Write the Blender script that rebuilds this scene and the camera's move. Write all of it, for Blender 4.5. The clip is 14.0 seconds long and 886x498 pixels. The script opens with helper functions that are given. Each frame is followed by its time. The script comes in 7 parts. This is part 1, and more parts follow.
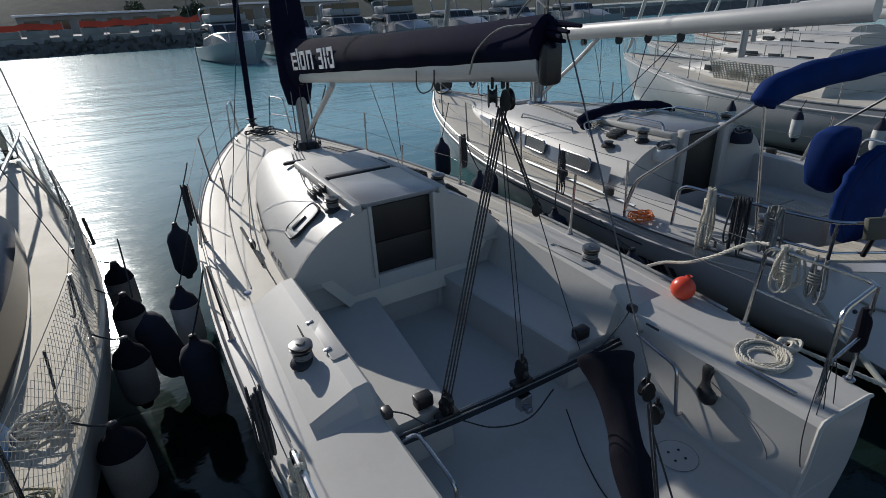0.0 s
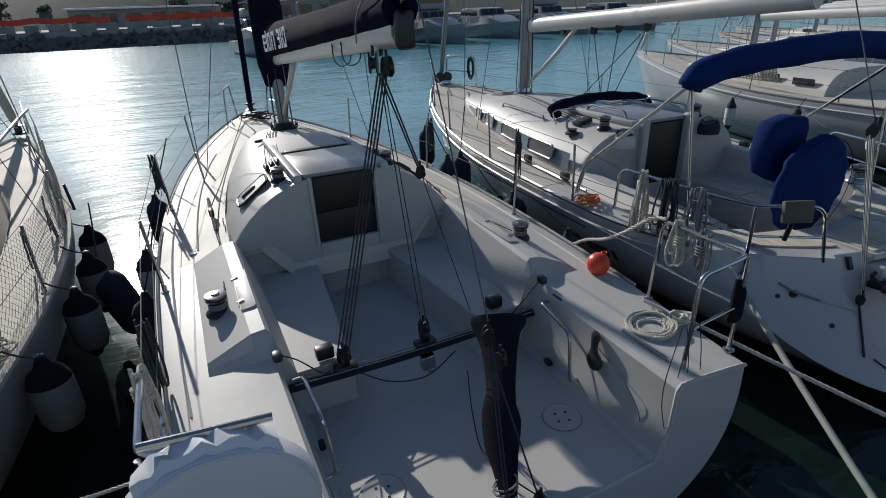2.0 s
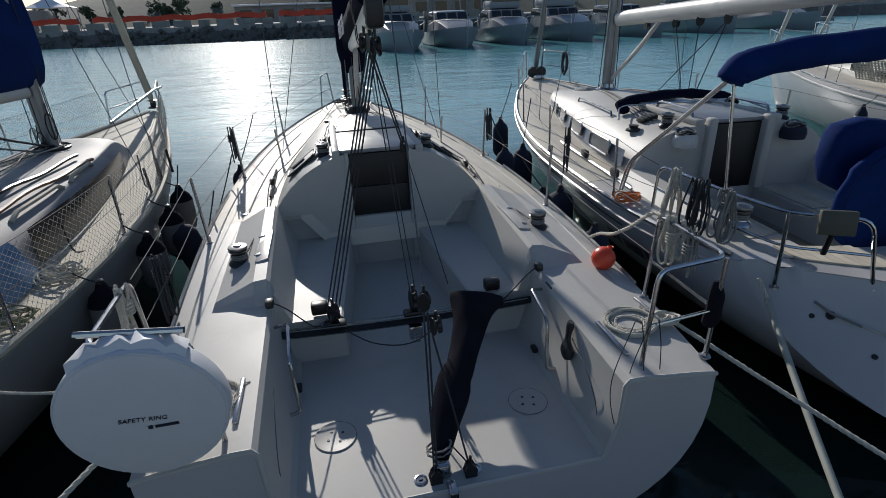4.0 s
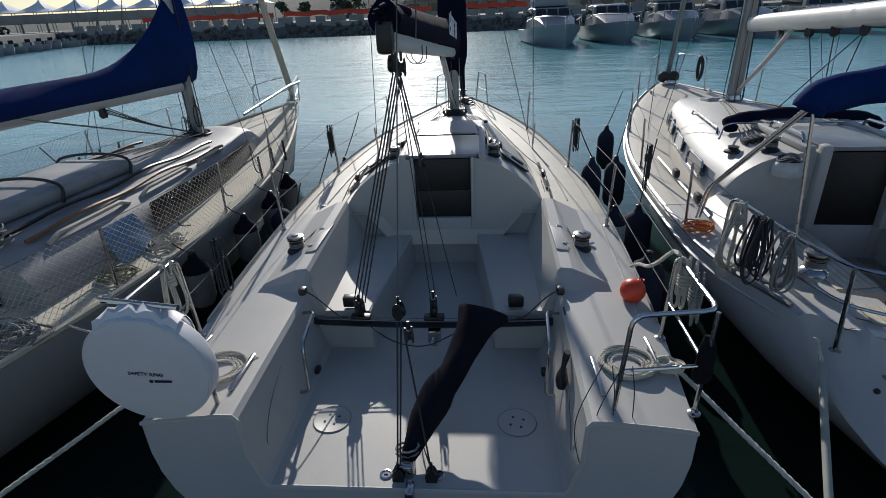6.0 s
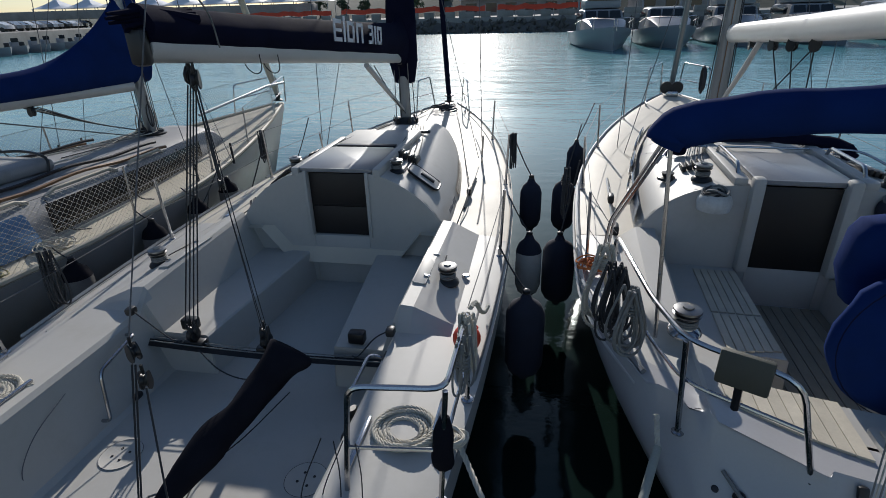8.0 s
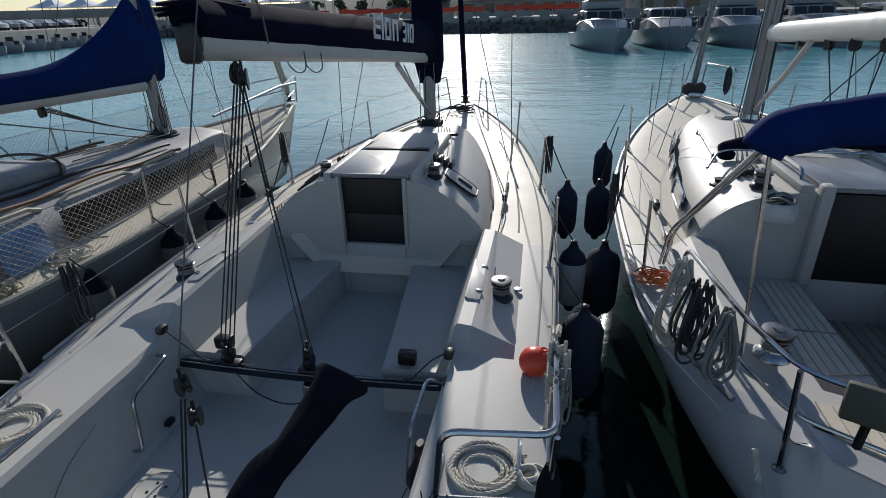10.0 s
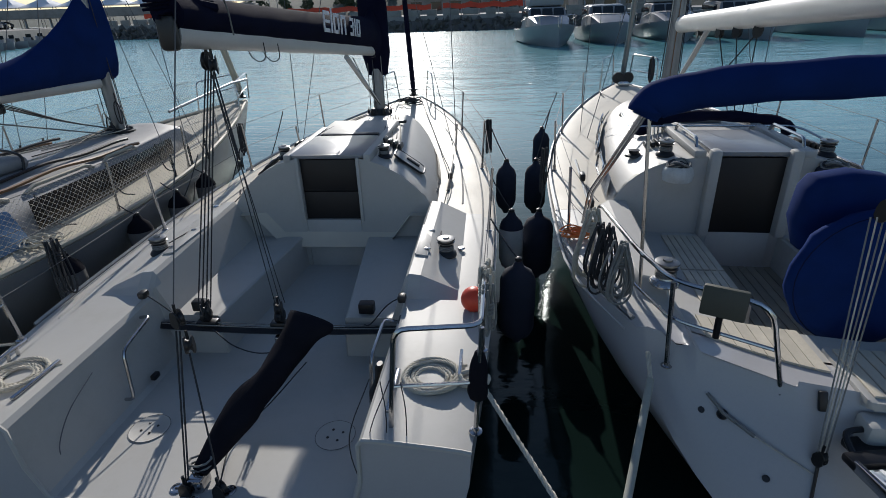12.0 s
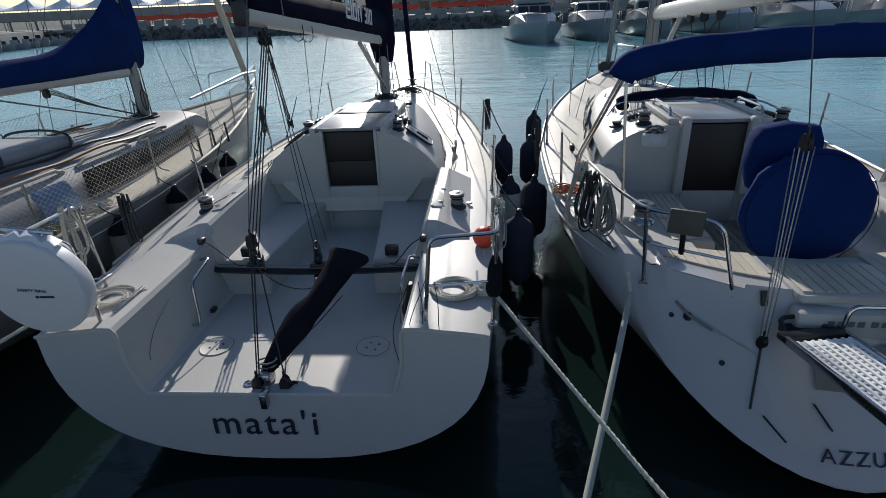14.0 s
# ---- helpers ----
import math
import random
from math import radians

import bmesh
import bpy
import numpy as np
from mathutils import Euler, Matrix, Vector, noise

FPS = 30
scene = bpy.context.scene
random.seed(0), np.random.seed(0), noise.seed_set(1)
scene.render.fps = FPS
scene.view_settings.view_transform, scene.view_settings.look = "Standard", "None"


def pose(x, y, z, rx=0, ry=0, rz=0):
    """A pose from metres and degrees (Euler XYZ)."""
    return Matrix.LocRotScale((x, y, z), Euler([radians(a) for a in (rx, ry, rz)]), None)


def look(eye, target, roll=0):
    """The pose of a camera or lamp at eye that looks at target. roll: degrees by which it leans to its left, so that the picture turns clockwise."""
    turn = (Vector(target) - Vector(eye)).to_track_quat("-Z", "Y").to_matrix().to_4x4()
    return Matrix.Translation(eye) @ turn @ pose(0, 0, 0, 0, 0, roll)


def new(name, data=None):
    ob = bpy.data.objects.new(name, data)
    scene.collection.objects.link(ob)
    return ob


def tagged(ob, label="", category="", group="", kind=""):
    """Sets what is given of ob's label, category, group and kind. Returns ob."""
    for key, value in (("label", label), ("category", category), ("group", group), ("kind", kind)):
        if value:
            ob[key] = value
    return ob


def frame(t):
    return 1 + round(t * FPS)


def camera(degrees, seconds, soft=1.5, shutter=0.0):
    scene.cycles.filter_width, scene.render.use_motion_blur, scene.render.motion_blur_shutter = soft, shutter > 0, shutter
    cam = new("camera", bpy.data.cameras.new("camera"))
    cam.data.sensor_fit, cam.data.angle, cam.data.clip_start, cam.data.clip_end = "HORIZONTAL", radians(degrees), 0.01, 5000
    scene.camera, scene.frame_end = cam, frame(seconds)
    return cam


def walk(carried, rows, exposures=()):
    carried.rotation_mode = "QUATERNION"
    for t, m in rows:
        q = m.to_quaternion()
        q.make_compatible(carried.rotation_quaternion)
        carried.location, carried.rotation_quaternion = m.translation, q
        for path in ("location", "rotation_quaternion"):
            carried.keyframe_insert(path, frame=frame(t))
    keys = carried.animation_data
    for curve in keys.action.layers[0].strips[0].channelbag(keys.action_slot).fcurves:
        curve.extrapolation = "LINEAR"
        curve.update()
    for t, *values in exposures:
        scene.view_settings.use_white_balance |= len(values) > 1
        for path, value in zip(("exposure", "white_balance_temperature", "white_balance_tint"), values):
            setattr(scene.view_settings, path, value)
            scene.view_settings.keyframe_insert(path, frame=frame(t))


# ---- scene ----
cam = camera(80.8, 14.0, soft=0.5)
PATH = [
    (0, (-1.742, -0.914, 3.102), (-0.867, 0.677, 2.263), -3.1),
    (0.5, (-1.572, -0.915, 3.087), (-0.696, 0.675, 2.248), -3.1),
    (1, (-1.508, -1.03, 3.047), (-0.629, 0.559, 2.21), -2.9),
    (1.5, (-1.415, -1.263, 2.987), (-0.579, 0.352, 2.156), -2.6),
    (2, (-1.15, -1.546, 2.937), (-0.375, 0.097, 2.1), -2.4),
    (2.5, (-0.787, -1.822, 2.901), (-0.101, -0.141, 2.063), -2.1),
    (3, (-0.535, -1.99, 2.857), (0.049, -0.269, 2.021), -2.0),
    (3.5, (-0.437, -2.017, 2.821), (0.043, -0.263, 1.987), -2.2),
    (4, (-0.43, -2.018, 2.833), (-0.06, -0.236, 2.004), -2.2),
    (4.2, (-0.433, -2.015, 2.839), (-0.112, -0.222, 2.013), -2.2),
    (6.3, (0.667, -2.182, 2.985), (0.446, -0.377, 2.153), -2.2),
    (6.5, (0.847, -2.19, 2.969), (0.589, -0.387, 2.144), -1.9),
    (7, (1.28, -2.063, 2.97), (0.971, -0.267, 2.145), -1.8),
    (7.5, (1.626, -1.786, 2.973), (1.293, 0.006, 2.149), -1.7),
    (8, (1.875, -1.536, 2.974), (1.529, 0.252, 2.147), -1.7),
    (8.5, (1.918, -1.297, 2.953), (1.561, 0.489, 2.127), -1.8),
    (8.7, (1.833, -1.234, 2.956), (1.477, 0.553, 2.13), -1.6),
    (10.8, (1.399, -1.625, 2.948), (1.129, 0.175, 2.119), -1.8),
    (11, (1.422, -1.741, 2.954), (1.192, 0.063, 2.12), -1.9),
    (11.5, (1.488, -1.923, 2.944), (1.301, -0.116, 2.107), -1.9),
    (12, (1.578, -1.933, 2.923), (1.405, -0.124, 2.088), -2.0),
    (12.5, (1.669, -2.027, 2.896), (1.506, -0.216, 2.063), -2.1),
    (13, (1.733, -2.347, 2.852), (1.58, -0.537, 2.015), -2.4),
    (13.5, (1.606, -2.584, 2.85), (1.467, -0.773, 2.013), -2.4),
    (14, (1.439, -2.771, 2.823), (1.301, -0.959, 1.986), -2.5),
]
walk(cam, [(t, look(eye, target, roll)) for t, eye, target, roll in PATH], ((0, -0.06, 6150, 11), (4.2, -0.06, 6150, 11), (6.3, 0.02, 6150, 11), (11, 0.06, 6150, 11), (14, 0.18, 6150, 11)))

# ---- light ----
SUN_AZ, SUN_EL = -7.5, 24.5
world = bpy.data.worlds.new("world")
scene.world = world
world.use_nodes = True
wn = world.node_tree.nodes
sky = wn.new("ShaderNodeTexSky")
sky.sky_type = "NISHITA"
sky.sun_disc = False
sky.sun_elevation = radians(SUN_EL)
sky.sun_rotation = radians(SUN_AZ)
sky.air_density, sky.dust_density, sky.ozone_density = 1.0, 0.45, 2.0
wn["Background"].inputs["Strength"].default_value = 0.09
world.node_tree.links.new(sky.outputs[0], wn["Background"].inputs["Color"])
sun_way = Vector((math.sin(radians(SUN_AZ)) * math.cos(radians(SUN_EL)), math.cos(radians(SUN_AZ)) * math.cos(radians(SUN_EL)), math.sin(radians(SUN_EL))))
sun_data = bpy.data.lights.new("sun", "SUN")
sun_data.energy, sun_data.angle, sun_data.color = 4.3, radians(0.55), (1.0, 0.93, 0.82)
sun = new("sun", sun_data)
sun.matrix_world = look(sun_way * 200, (0, 0, 0))


# ---- materials ----
def mat(name, color, rough=0.5, metal=0.0, vary=0.12, scale=3.0, fine=60.0, bump=0.1, dist=0.002, spec=0.5, rand=0.0, stain=None, stain_amt=0.0, stain_scale=1.2, coat=0.0):
    """A surface with two scales of colour variation, roughness variation and fine relief."""
    m = bpy.data.materials.new(name)
    m.use_nodes = True
    nt = m.node_tree
    n, link = nt.nodes, nt.links.new
    bsdf = n["Principled BSDF"]
    tc = n.new("ShaderNodeTexCoord")
    big, small = n.new("ShaderNodeTexNoise"), n.new("ShaderNodeTexNoise")
    big.inputs["Scale"].default_value, big.inputs["Detail"].default_value = scale, 5
    small.inputs["Scale"].default_value, small.inputs["Detail"].default_value = fine, 3
    for t in (big, small):
        link(tc.outputs["Object"], t.inputs["Vector"])
    add = n.new("ShaderNodeMath")
    add.operation = "MULTIPLY_ADD"
    link(small.outputs["Fac"], add.inputs[0])
    add.inputs[1].default_value = 0.35
    link(big.outputs["Fac"], add.inputs[2])
    rng = n.new("ShaderNodeMapRange")
    rng.inputs["From Min"].default_value, rng.inputs["From Max"].default_value = 0.35, 1.0
    rng.inputs["To Min"].default_value, rng.inputs["To Max"].default_value = 1 - vary, 1 + vary
    link(add.outputs[0], rng.inputs["Value"])
    val = rng.outputs["Result"]
    if rand:
        info = n.new("ShaderNodeObjectInfo")
        r2 = n.new("ShaderNodeMapRange")
        r2.inputs["To Min"].default_value, r2.inputs["To Max"].default_value = 1 - rand, 1 + rand
        link(info.outputs["Random"], r2.inputs["Value"])
        mul = n.new("ShaderNodeMath")
        mul.operation = "MULTIPLY"
        link(val, mul.inputs[0])
        link(r2.outputs["Result"], mul.inputs[1])
        val = mul.outputs[0]
    mix = n.new("ShaderNodeVectorMath")
    mix.operation = "SCALE"
    mix.inputs[0].default_value = color
    link(val, mix.inputs["Scale"])
    out = mix.outputs["Vector"]
    if stain is not None:
        st = n.new("ShaderNodeTexNoise")
        st.inputs["Scale"].default_value, st.inputs["Detail"].default_value, st.inputs["Roughness"].default_value = stain_scale, 8, 0.7
        link(tc.outputs["Object"], st.inputs["Vector"])
        sr = n.new("ShaderNodeMapRange")
        sr.inputs["From Min"].default_value, sr.inputs["From Max"].default_value = 0.5, 0.75
        sr.inputs["To Max"].default_value = stain_amt
        link(st.outputs["Fac"], sr.inputs["Value"])
        mx = n.new("ShaderNodeMix")
        mx.data_type = "RGBA"
        link(sr.outputs["Result"], mx.inputs["Factor"])
        link(out, mx.inputs["A"])
        mx.inputs["B"].default_value = (*stain, 1)
        out = mx.outputs["Result"]
    link(out, bsdf.inputs["Base Color"])
    rr = n.new("ShaderNodeMapRange")
    rr.inputs["To Min"].default_value, rr.inputs["To Max"].default_value = max(0.02, rough - 0.08), min(1, rough + 0.08)
    link(big.outputs["Fac"], rr.inputs["Value"])
    link(rr.outputs["Result"], bsdf.inputs["Roughness"])
    bsdf.inputs["Metallic"].default_value = metal
    bsdf.inputs["Specular IOR Level"].default_value = spec
    bsdf.inputs["Coat Weight"].default_value = coat
    if bump:
        b = n.new("ShaderNodeBump")
        b.inputs["Strength"].default_value, b.inputs["Distance"].default_value = bump, dist
        link(small.outputs["Fac"], b.inputs["Height"])
        link(b.outputs["Normal"], bsdf.inputs["Normal"])
    return m


GELCOAT = mat("gelcoat_white", (0.445, 0.432, 0.404), 0.52, spec=0.35, vary=0.05, scale=1.6, bump=0.04, fine=25, stain=(0.34, 0.32, 0.28), stain_amt=0.4, stain_scale=3.2)
NONSKID = mat("deck_nonskid", (0.52, 0.475, 0.39), 0.6, vary=0.08, scale=2.5, fine=260, bump=0.35, dist=0.002, stain=(0.36, 0.34, 0.3), stain_amt=0.4, stain_scale=1.8)
TOPSIDE = mat("topside_paint", (0.41, 0.405, 0.41), 0.22, vary=0.06, scale=1.0, bump=0.02, stain=(0.4, 0.4, 0.37), stain_amt=0.3)
OLD_HULL = mat("old_hull_paint", (0.25, 0.24, 0.23), 0.5, vary=0.12, scale=1.4, bump=0.1, stain=(0.2, 0.17, 0.13), stain_amt=0.55)
WHITEPAINT = mat("white_powder_coat", (0.72, 0.72, 0.7), 0.4, vary=0.08, scale=4)
OLD_CABIN = mat("old_cabin_paint", (0.27, 0.265, 0.265), 0.65, vary=0.2, scale=1.8, fine=90, bump=0.2, stain=(0.13, 0.12, 0.11), stain_amt=0.6, stain_scale=2.5)
PORTGLASS = mat("grey_port_glass", (0.1, 0.105, 0.11), 0.2, vary=0.15, scale=4, bump=0)
OLD_DECK = mat("old_deck_paint", (0.52, 0.47, 0.37), 0.7, vary=0.12, scale=2.2, fine=120, bump=0.25, stain=(0.3, 0.26, 0.2), stain_amt=0.5)
STRIPE = mat("grey_blue_stripe", (0.14, 0.175, 0.23), 0.4, vary=0.15, scale=3)
BOOT = mat("boot_stripe", (0.03, 0.035, 0.05), 0.4, vary=0.2)
NAVY = mat("navy_canvas", (0.008, 0.009, 0.024), 0.95, vary=0.3, scale=4, fine=220, bump=0.5, spec=0.04)
BLUE = mat("blue_canvas", (0.006, 0.022, 0.105), 0.85, vary=0.25, scale=3.5, fine=240, bump=0.5, spec=0.08)
BLACKCLOTH = mat("black_cloth", (0.012, 0.012, 0.017), 0.9, vary=0.3, scale=5, fine=220, bump=0.6, spec=0.05)
STEEL = mat("stainless_steel", (0.44, 0.44, 0.45), 0.2, 1.0, vary=0.08, scale=8, bump=0.02)
ALU = mat("aluminium_spar", (0.30, 0.31, 0.32), 0.45, 0.8, vary=0.1, scale=5, bump=0.05)
WINCH_TOP = mat("dull_winch_metal", (0.2, 0.2, 0.2), 0.32, 1.0, vary=0.15, scale=12, bump=0.05)
HOSE = mat("weathered_hose", (0.33, 0.34, 0.3), 0.6, vary=0.15, scale=6, fine=80, bump=0.15, stain=(0.2, 0.2, 0.16), stain_amt=0.4)
GANG_ALU = mat("white_coated_tread", (0.78, 0.77, 0.74), 0.5, 0.0, vary=0.1, scale=6, bump=0.15)
ALU_PALE = mat("pale_anodised_boom", (0.5, 0.49, 0.47), 0.4, 0.15, vary=0.08, scale=2.5, bump=0.05, stain=(0.35, 0.34, 0.32), stain_amt=0.3)
BLACK = mat("black_plastic", (0.014, 0.014, 0.015), 0.42, vary=0.25, scale=10, bump=0.08)
DARKMETAL = mat("dark_anodised", (0.03, 0.03, 0.033), 0.38, 0.6, vary=0.2, scale=9)
ACRYLIC = mat("smoked_acrylic", (0.018, 0.014, 0.012), 0.12, vary=0.25, scale=3, bump=0.0, spec=0.6)
HATCHGLASS = mat("grey_hatch_acrylic", (0.2, 0.205, 0.215), 0.34, vary=0.15, scale=3, bump=0.0, spec=0.8)
WASHBOARD = mat("washboard_brown", (0.012, 0.009, 0.008), 0.5, vary=0.3, scale=3.5, fine=40, bump=0.1)
ROPE_DARK = mat("dark_rope", (0.035, 0.036, 0.04), 0.85, vary=0.3, scale=40, fine=400, bump=0.6)
ROPE_WHITE = mat("weathered_white_rope", (0.5, 0.47, 0.4), 0.85, vary=0.22, scale=20, fine=350, bump=0.6, stain=(0.25, 0.22, 0.17), stain_amt=0.5, stain_scale=9)
ROPE_GREY = mat("grey_rope", (0.2, 0.2, 0.19), 0.85, vary=0.3, scale=20, fine=350, bump=0.6)
ROPE_ORANGE = mat("orange_rope", (0.55, 0.16, 0.04), 0.8, vary=0.25, scale=20, fine=350, bump=0.6)
WIRE = mat("steel_wire", (0.11, 0.11, 0.115), 0.75, 0.0, vary=0.1, scale=20, bump=0)
RED = mat("red_plastic_float", (0.62, 0.055, 0.02), 0.35, vary=0.12, scale=6, stain=(0.35, 0.05, 0.03), stain_amt=0.4)
FENDER_NAVY = mat("navy_fender_cover", (0.018, 0.022, 0.040), 0.9, vary=0.3, scale=6, fine=160, bump=0.5)
FENDER_GREY = mat("grimy_grey_fender", (0.17, 0.16, 0.15), 0.7, vary=0.25, scale=5, stain=(0.08, 0.07, 0.06), stain_amt=0.6, stain_scale=5)
FENDER_WHITE = mat("white_vinyl_fender", (0.58, 0.58, 0.56), 0.5, vary=0.12, scale=4, stain=(0.2, 0.19, 0.17), stain_amt=0.5, stain_scale=5)
TEAK = mat("weathered_teak", (0.5, 0.45, 0.36), 0.75, vary=0.18, scale=6, fine=90, bump=0.35, rand=0.1)
CAULK = mat("black_caulking", (0.015, 0.014, 0.013), 0.7)
WOOD = mat("varnished_wood", (0.18, 0.09, 0.04), 0.5, vary=0.25, scale=5, fine=70, bump=0.2)
CASE = mat("white_buoy_case", (0.62, 0.62, 0.64), 0.45, vary=0.05, scale=2, bump=0.03, stain=(0.45, 0.45, 0.45), stain_amt=0.3)
INK = mat("navy_lettering", (0.012, 0.014, 0.03), 0.5, vary=0.1)
PALEINK = mat("pale_print", (0.7, 0.7, 0.72), 0.6, vary=0.08)
GREYINK = mat("grey_print", (0.12, 0.12, 0.14), 0.6, vary=0.08)
ROCK = mat("quay_rock", (0.10, 0.095, 0.085), 0.9, vary=0.4, scale=0.7, fine=6, bump=0.6, dist=0.05, rand=0.25)
CONCRETE = mat("quay_concrete", (0.27, 0.26, 0.24), 0.9, vary=0.25, scale=0.4, fine=5, bump=0.4, dist=0.02, stain=(0.12, 0.11, 0.1), stain_amt=0.6, stain_scale=0.3)
REDTAPE = mat("red_barrier_net", (0.5, 0.06, 0.03), 0.8, vary=0.25, scale=0.6)
TENT = mat("white_tent_fabric", (0.74, 0.75, 0.78), 0.7, vary=0.06, scale=0.3)
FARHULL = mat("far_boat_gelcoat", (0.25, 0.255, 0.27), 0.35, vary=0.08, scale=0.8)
FARGLASS = mat("far_boat_glass", (0.02, 0.025, 0.03), 0.1, vary=0.1)
HILL = mat("hill_scrub", (0.06, 0.07, 0.05), 0.95, vary=0.4, scale=0.06, fine=0.6, bump=0.15, dist=0.3, stain=(0.13, 0.12, 0.1), stain_amt=0.6, stain_scale=0.08)
LEAF = mat("tree_leaf", (0.045, 0.065, 0.03), 0.7, vary=0.4, scale=0.8, rand=0.2)
BARK = mat("tree_bark", (0.07, 0.055, 0.04), 0.9, vary=0.3, scale=3)
CARS = [mat("car_paint_" + nme, c, 0.25, vary=0.05, coat=0.5) for nme, c in (("white", (0.6, 0.6, 0.6)), ("grey", (0.2, 0.21, 0.22)), ("dark", (0.04, 0.045, 0.05)))]
ASPHALT = mat("quay_asphalt", (0.06, 0.06, 0.06), 0.9, vary=0.2, scale=0.5, fine=20, bump=0.3)


def water_material():
    m = bpy.data.materials.new("harbour_water")
    m.use_nodes = True
    n, link = m.node_tree.nodes, m.node_tree.links.new
    b = n["Principled BSDF"]
    tc = n.new("ShaderNodeTexCoord")
    hue = n.new("ShaderNodeTexNoise")
    hue.inputs["Scale"].default_value, hue.inputs["Detail"].default_value = 0.35, 4
    link(tc.outputs["Object"], hue.inputs["Vector"])
    mx = n.new("ShaderNodeMix")
    mx.data_type = "RGBA"
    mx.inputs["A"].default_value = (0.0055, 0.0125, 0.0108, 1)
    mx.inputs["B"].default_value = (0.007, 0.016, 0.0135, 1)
    link(hue.outputs["Fac"], mx.inputs["Factor"])
    # painted by y: hull shade as deep green at the berths, milky sunlit turquoise beyond
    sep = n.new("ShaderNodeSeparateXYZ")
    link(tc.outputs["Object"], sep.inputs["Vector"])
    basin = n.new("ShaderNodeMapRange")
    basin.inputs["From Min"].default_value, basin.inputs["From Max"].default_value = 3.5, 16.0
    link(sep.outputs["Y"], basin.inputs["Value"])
    sunlit_silt = n.new("ShaderNodeMix")
    sunlit_silt.data_type = "RGBA"
    sunlit_silt.inputs["B"].default_value = (0.085, 0.25, 0.285, 1)
    link(basin.outputs["Result"], sunlit_silt.inputs["Factor"])
    link(mx.outputs["Result"], sunlit_silt.inputs["A"])
    link(sunlit_silt.outputs["Result"], b.inputs["Base Color"])
    ro = n.new("ShaderNodeMapRange")
    ro.inputs["To Min"].default_value, ro.inputs["To Max"].default_value = 0.07, 0.17
    link(basin.outputs["Result"], ro.inputs["Value"])
    link(ro.outputs["Result"], b.inputs["Roughness"])
    b.inputs["IOR"].default_value = 1.33
    b.inputs["Specular Tint"].default_value = (0.7, 0.97, 1.0, 1)
    # wind ripples are weaker in the lee between the boats
    lee = n.new("ShaderNodeMapRange")
    lee.inputs["From Min"].default_value, lee.inputs["From Max"].default_value = 6.0, 32.0
    lee.inputs["To Min"].default_value, lee.inputs["To Max"].default_value = 0.3, 1.7
    link(sep.outputs["Y"], lee.inputs["Value"])
    prev = None
    for sc, stretch, dist, strength, det in ((0.22, 2.2, 0.14, 0.5, 2), (1.6, 2.4, 0.032, 0.6, 4), (7.0, 1.6, 0.007, 0.6, 3)):
        mp = n.new("ShaderNodeMapping")
        mp.inputs["Scale"].default_value = (1.0, stretch, 1.0)
        mp.inputs["Rotation"].default_value = (0, 0, radians(12))
        link(tc.outputs["Object"], mp.inputs["Vector"])
        t = n.new("ShaderNodeTexNoise")
        t.inputs["Scale"].default_value, t.inputs["Detail"].default_value = sc, det
        link(mp.outputs["Vector"], t.inputs["Vector"])
        bp = n.new("ShaderNodeBump")
        bp.inputs["Distance"].default_value, bp.inputs["Strength"].default_value = dist, strength
        mul = n.new("ShaderNodeMath")
        mul.operation = "MULTIPLY"
        mul.inputs[1].default_value = strength
        link(lee.outputs["Result"], mul.inputs[0])
        link(mul.outputs[0], bp.inputs["Strength"])
        link(t.outputs["Fac"], bp.inputs["Height"])
        if prev:
            link(prev, bp.inputs["Normal"])
        prev = bp.outputs["Normal"]
    link(prev, b.inputs["Normal"])
    return m


WATER = water_material()


# ---- mesh helpers ----
def part(name, bm, material, parent=None, label="", angle=35):
    """Links a bmesh as one mesh object, smooth but for its sharp edges."""
    me = bpy.data.meshes.new(name)
    bmesh.ops.recalc_face_normals(bm, faces=bm.faces)
    bm.to_mesh(me)
    bm.free()
    me.materials.append(material)
    me.polygons.foreach_set("use_smooth", [True] * len(me.polygons))
    me.set_sharp_from_angle(angle=radians(angle))
    ob = new(name, me)
    if parent is not None:
        ob.parent = parent
    if label:
        ob["label"] = label
    return ob


def thing(name, m, label, category, group="", kind=""):
    ob = new(name)
    ob.empty_display_size = 0.2
    ob.matrix_world = m
    return tagged(ob, label, category, group, kind)


def lerp_table(table, y):
    if y <= table[0][0]:
        return table[0][1]
    for (a, va), (b, vb) in zip(table, table[1:]):
        if y <= b:
            f = (y - a) / (b - a)
            return va + (vb - va) * f
    return table[-1][1]


def smooth_table(table, y):
    """Catmull-Rom through a table of (y, value)."""
    t = [(2 * table[0][0] - table[1][0], 2 * table[0][1] - table[1][1]), *table, (2 * table[-1][0] - table[-2][0], 2 * table[-1][1] - table[-2][1])]
    y = min(max(y, table[0][0]), table[-1][0])
    for i in range(1, len(t) - 2):
        if y <= t[i + 1][0] + 1e-9:
            (a, va), (b, vb) = t[i], t[i + 1]
            h = b - a
            f = (y - a) / h
            ma = (vb - t[i - 1][1]) / (b - t[i - 1][0]) * h
            mb = (t[i + 2][1] - va) / (t[i + 2][0] - a) * h
            return (2 * f**3 - 3 * f**2 + 1) * va + (f**3 - 2 * f**2 + f) * ma + (-2 * f**3 + 3 * f**2) * vb + (f**3 - f**2) * mb
    return table[-1][1]


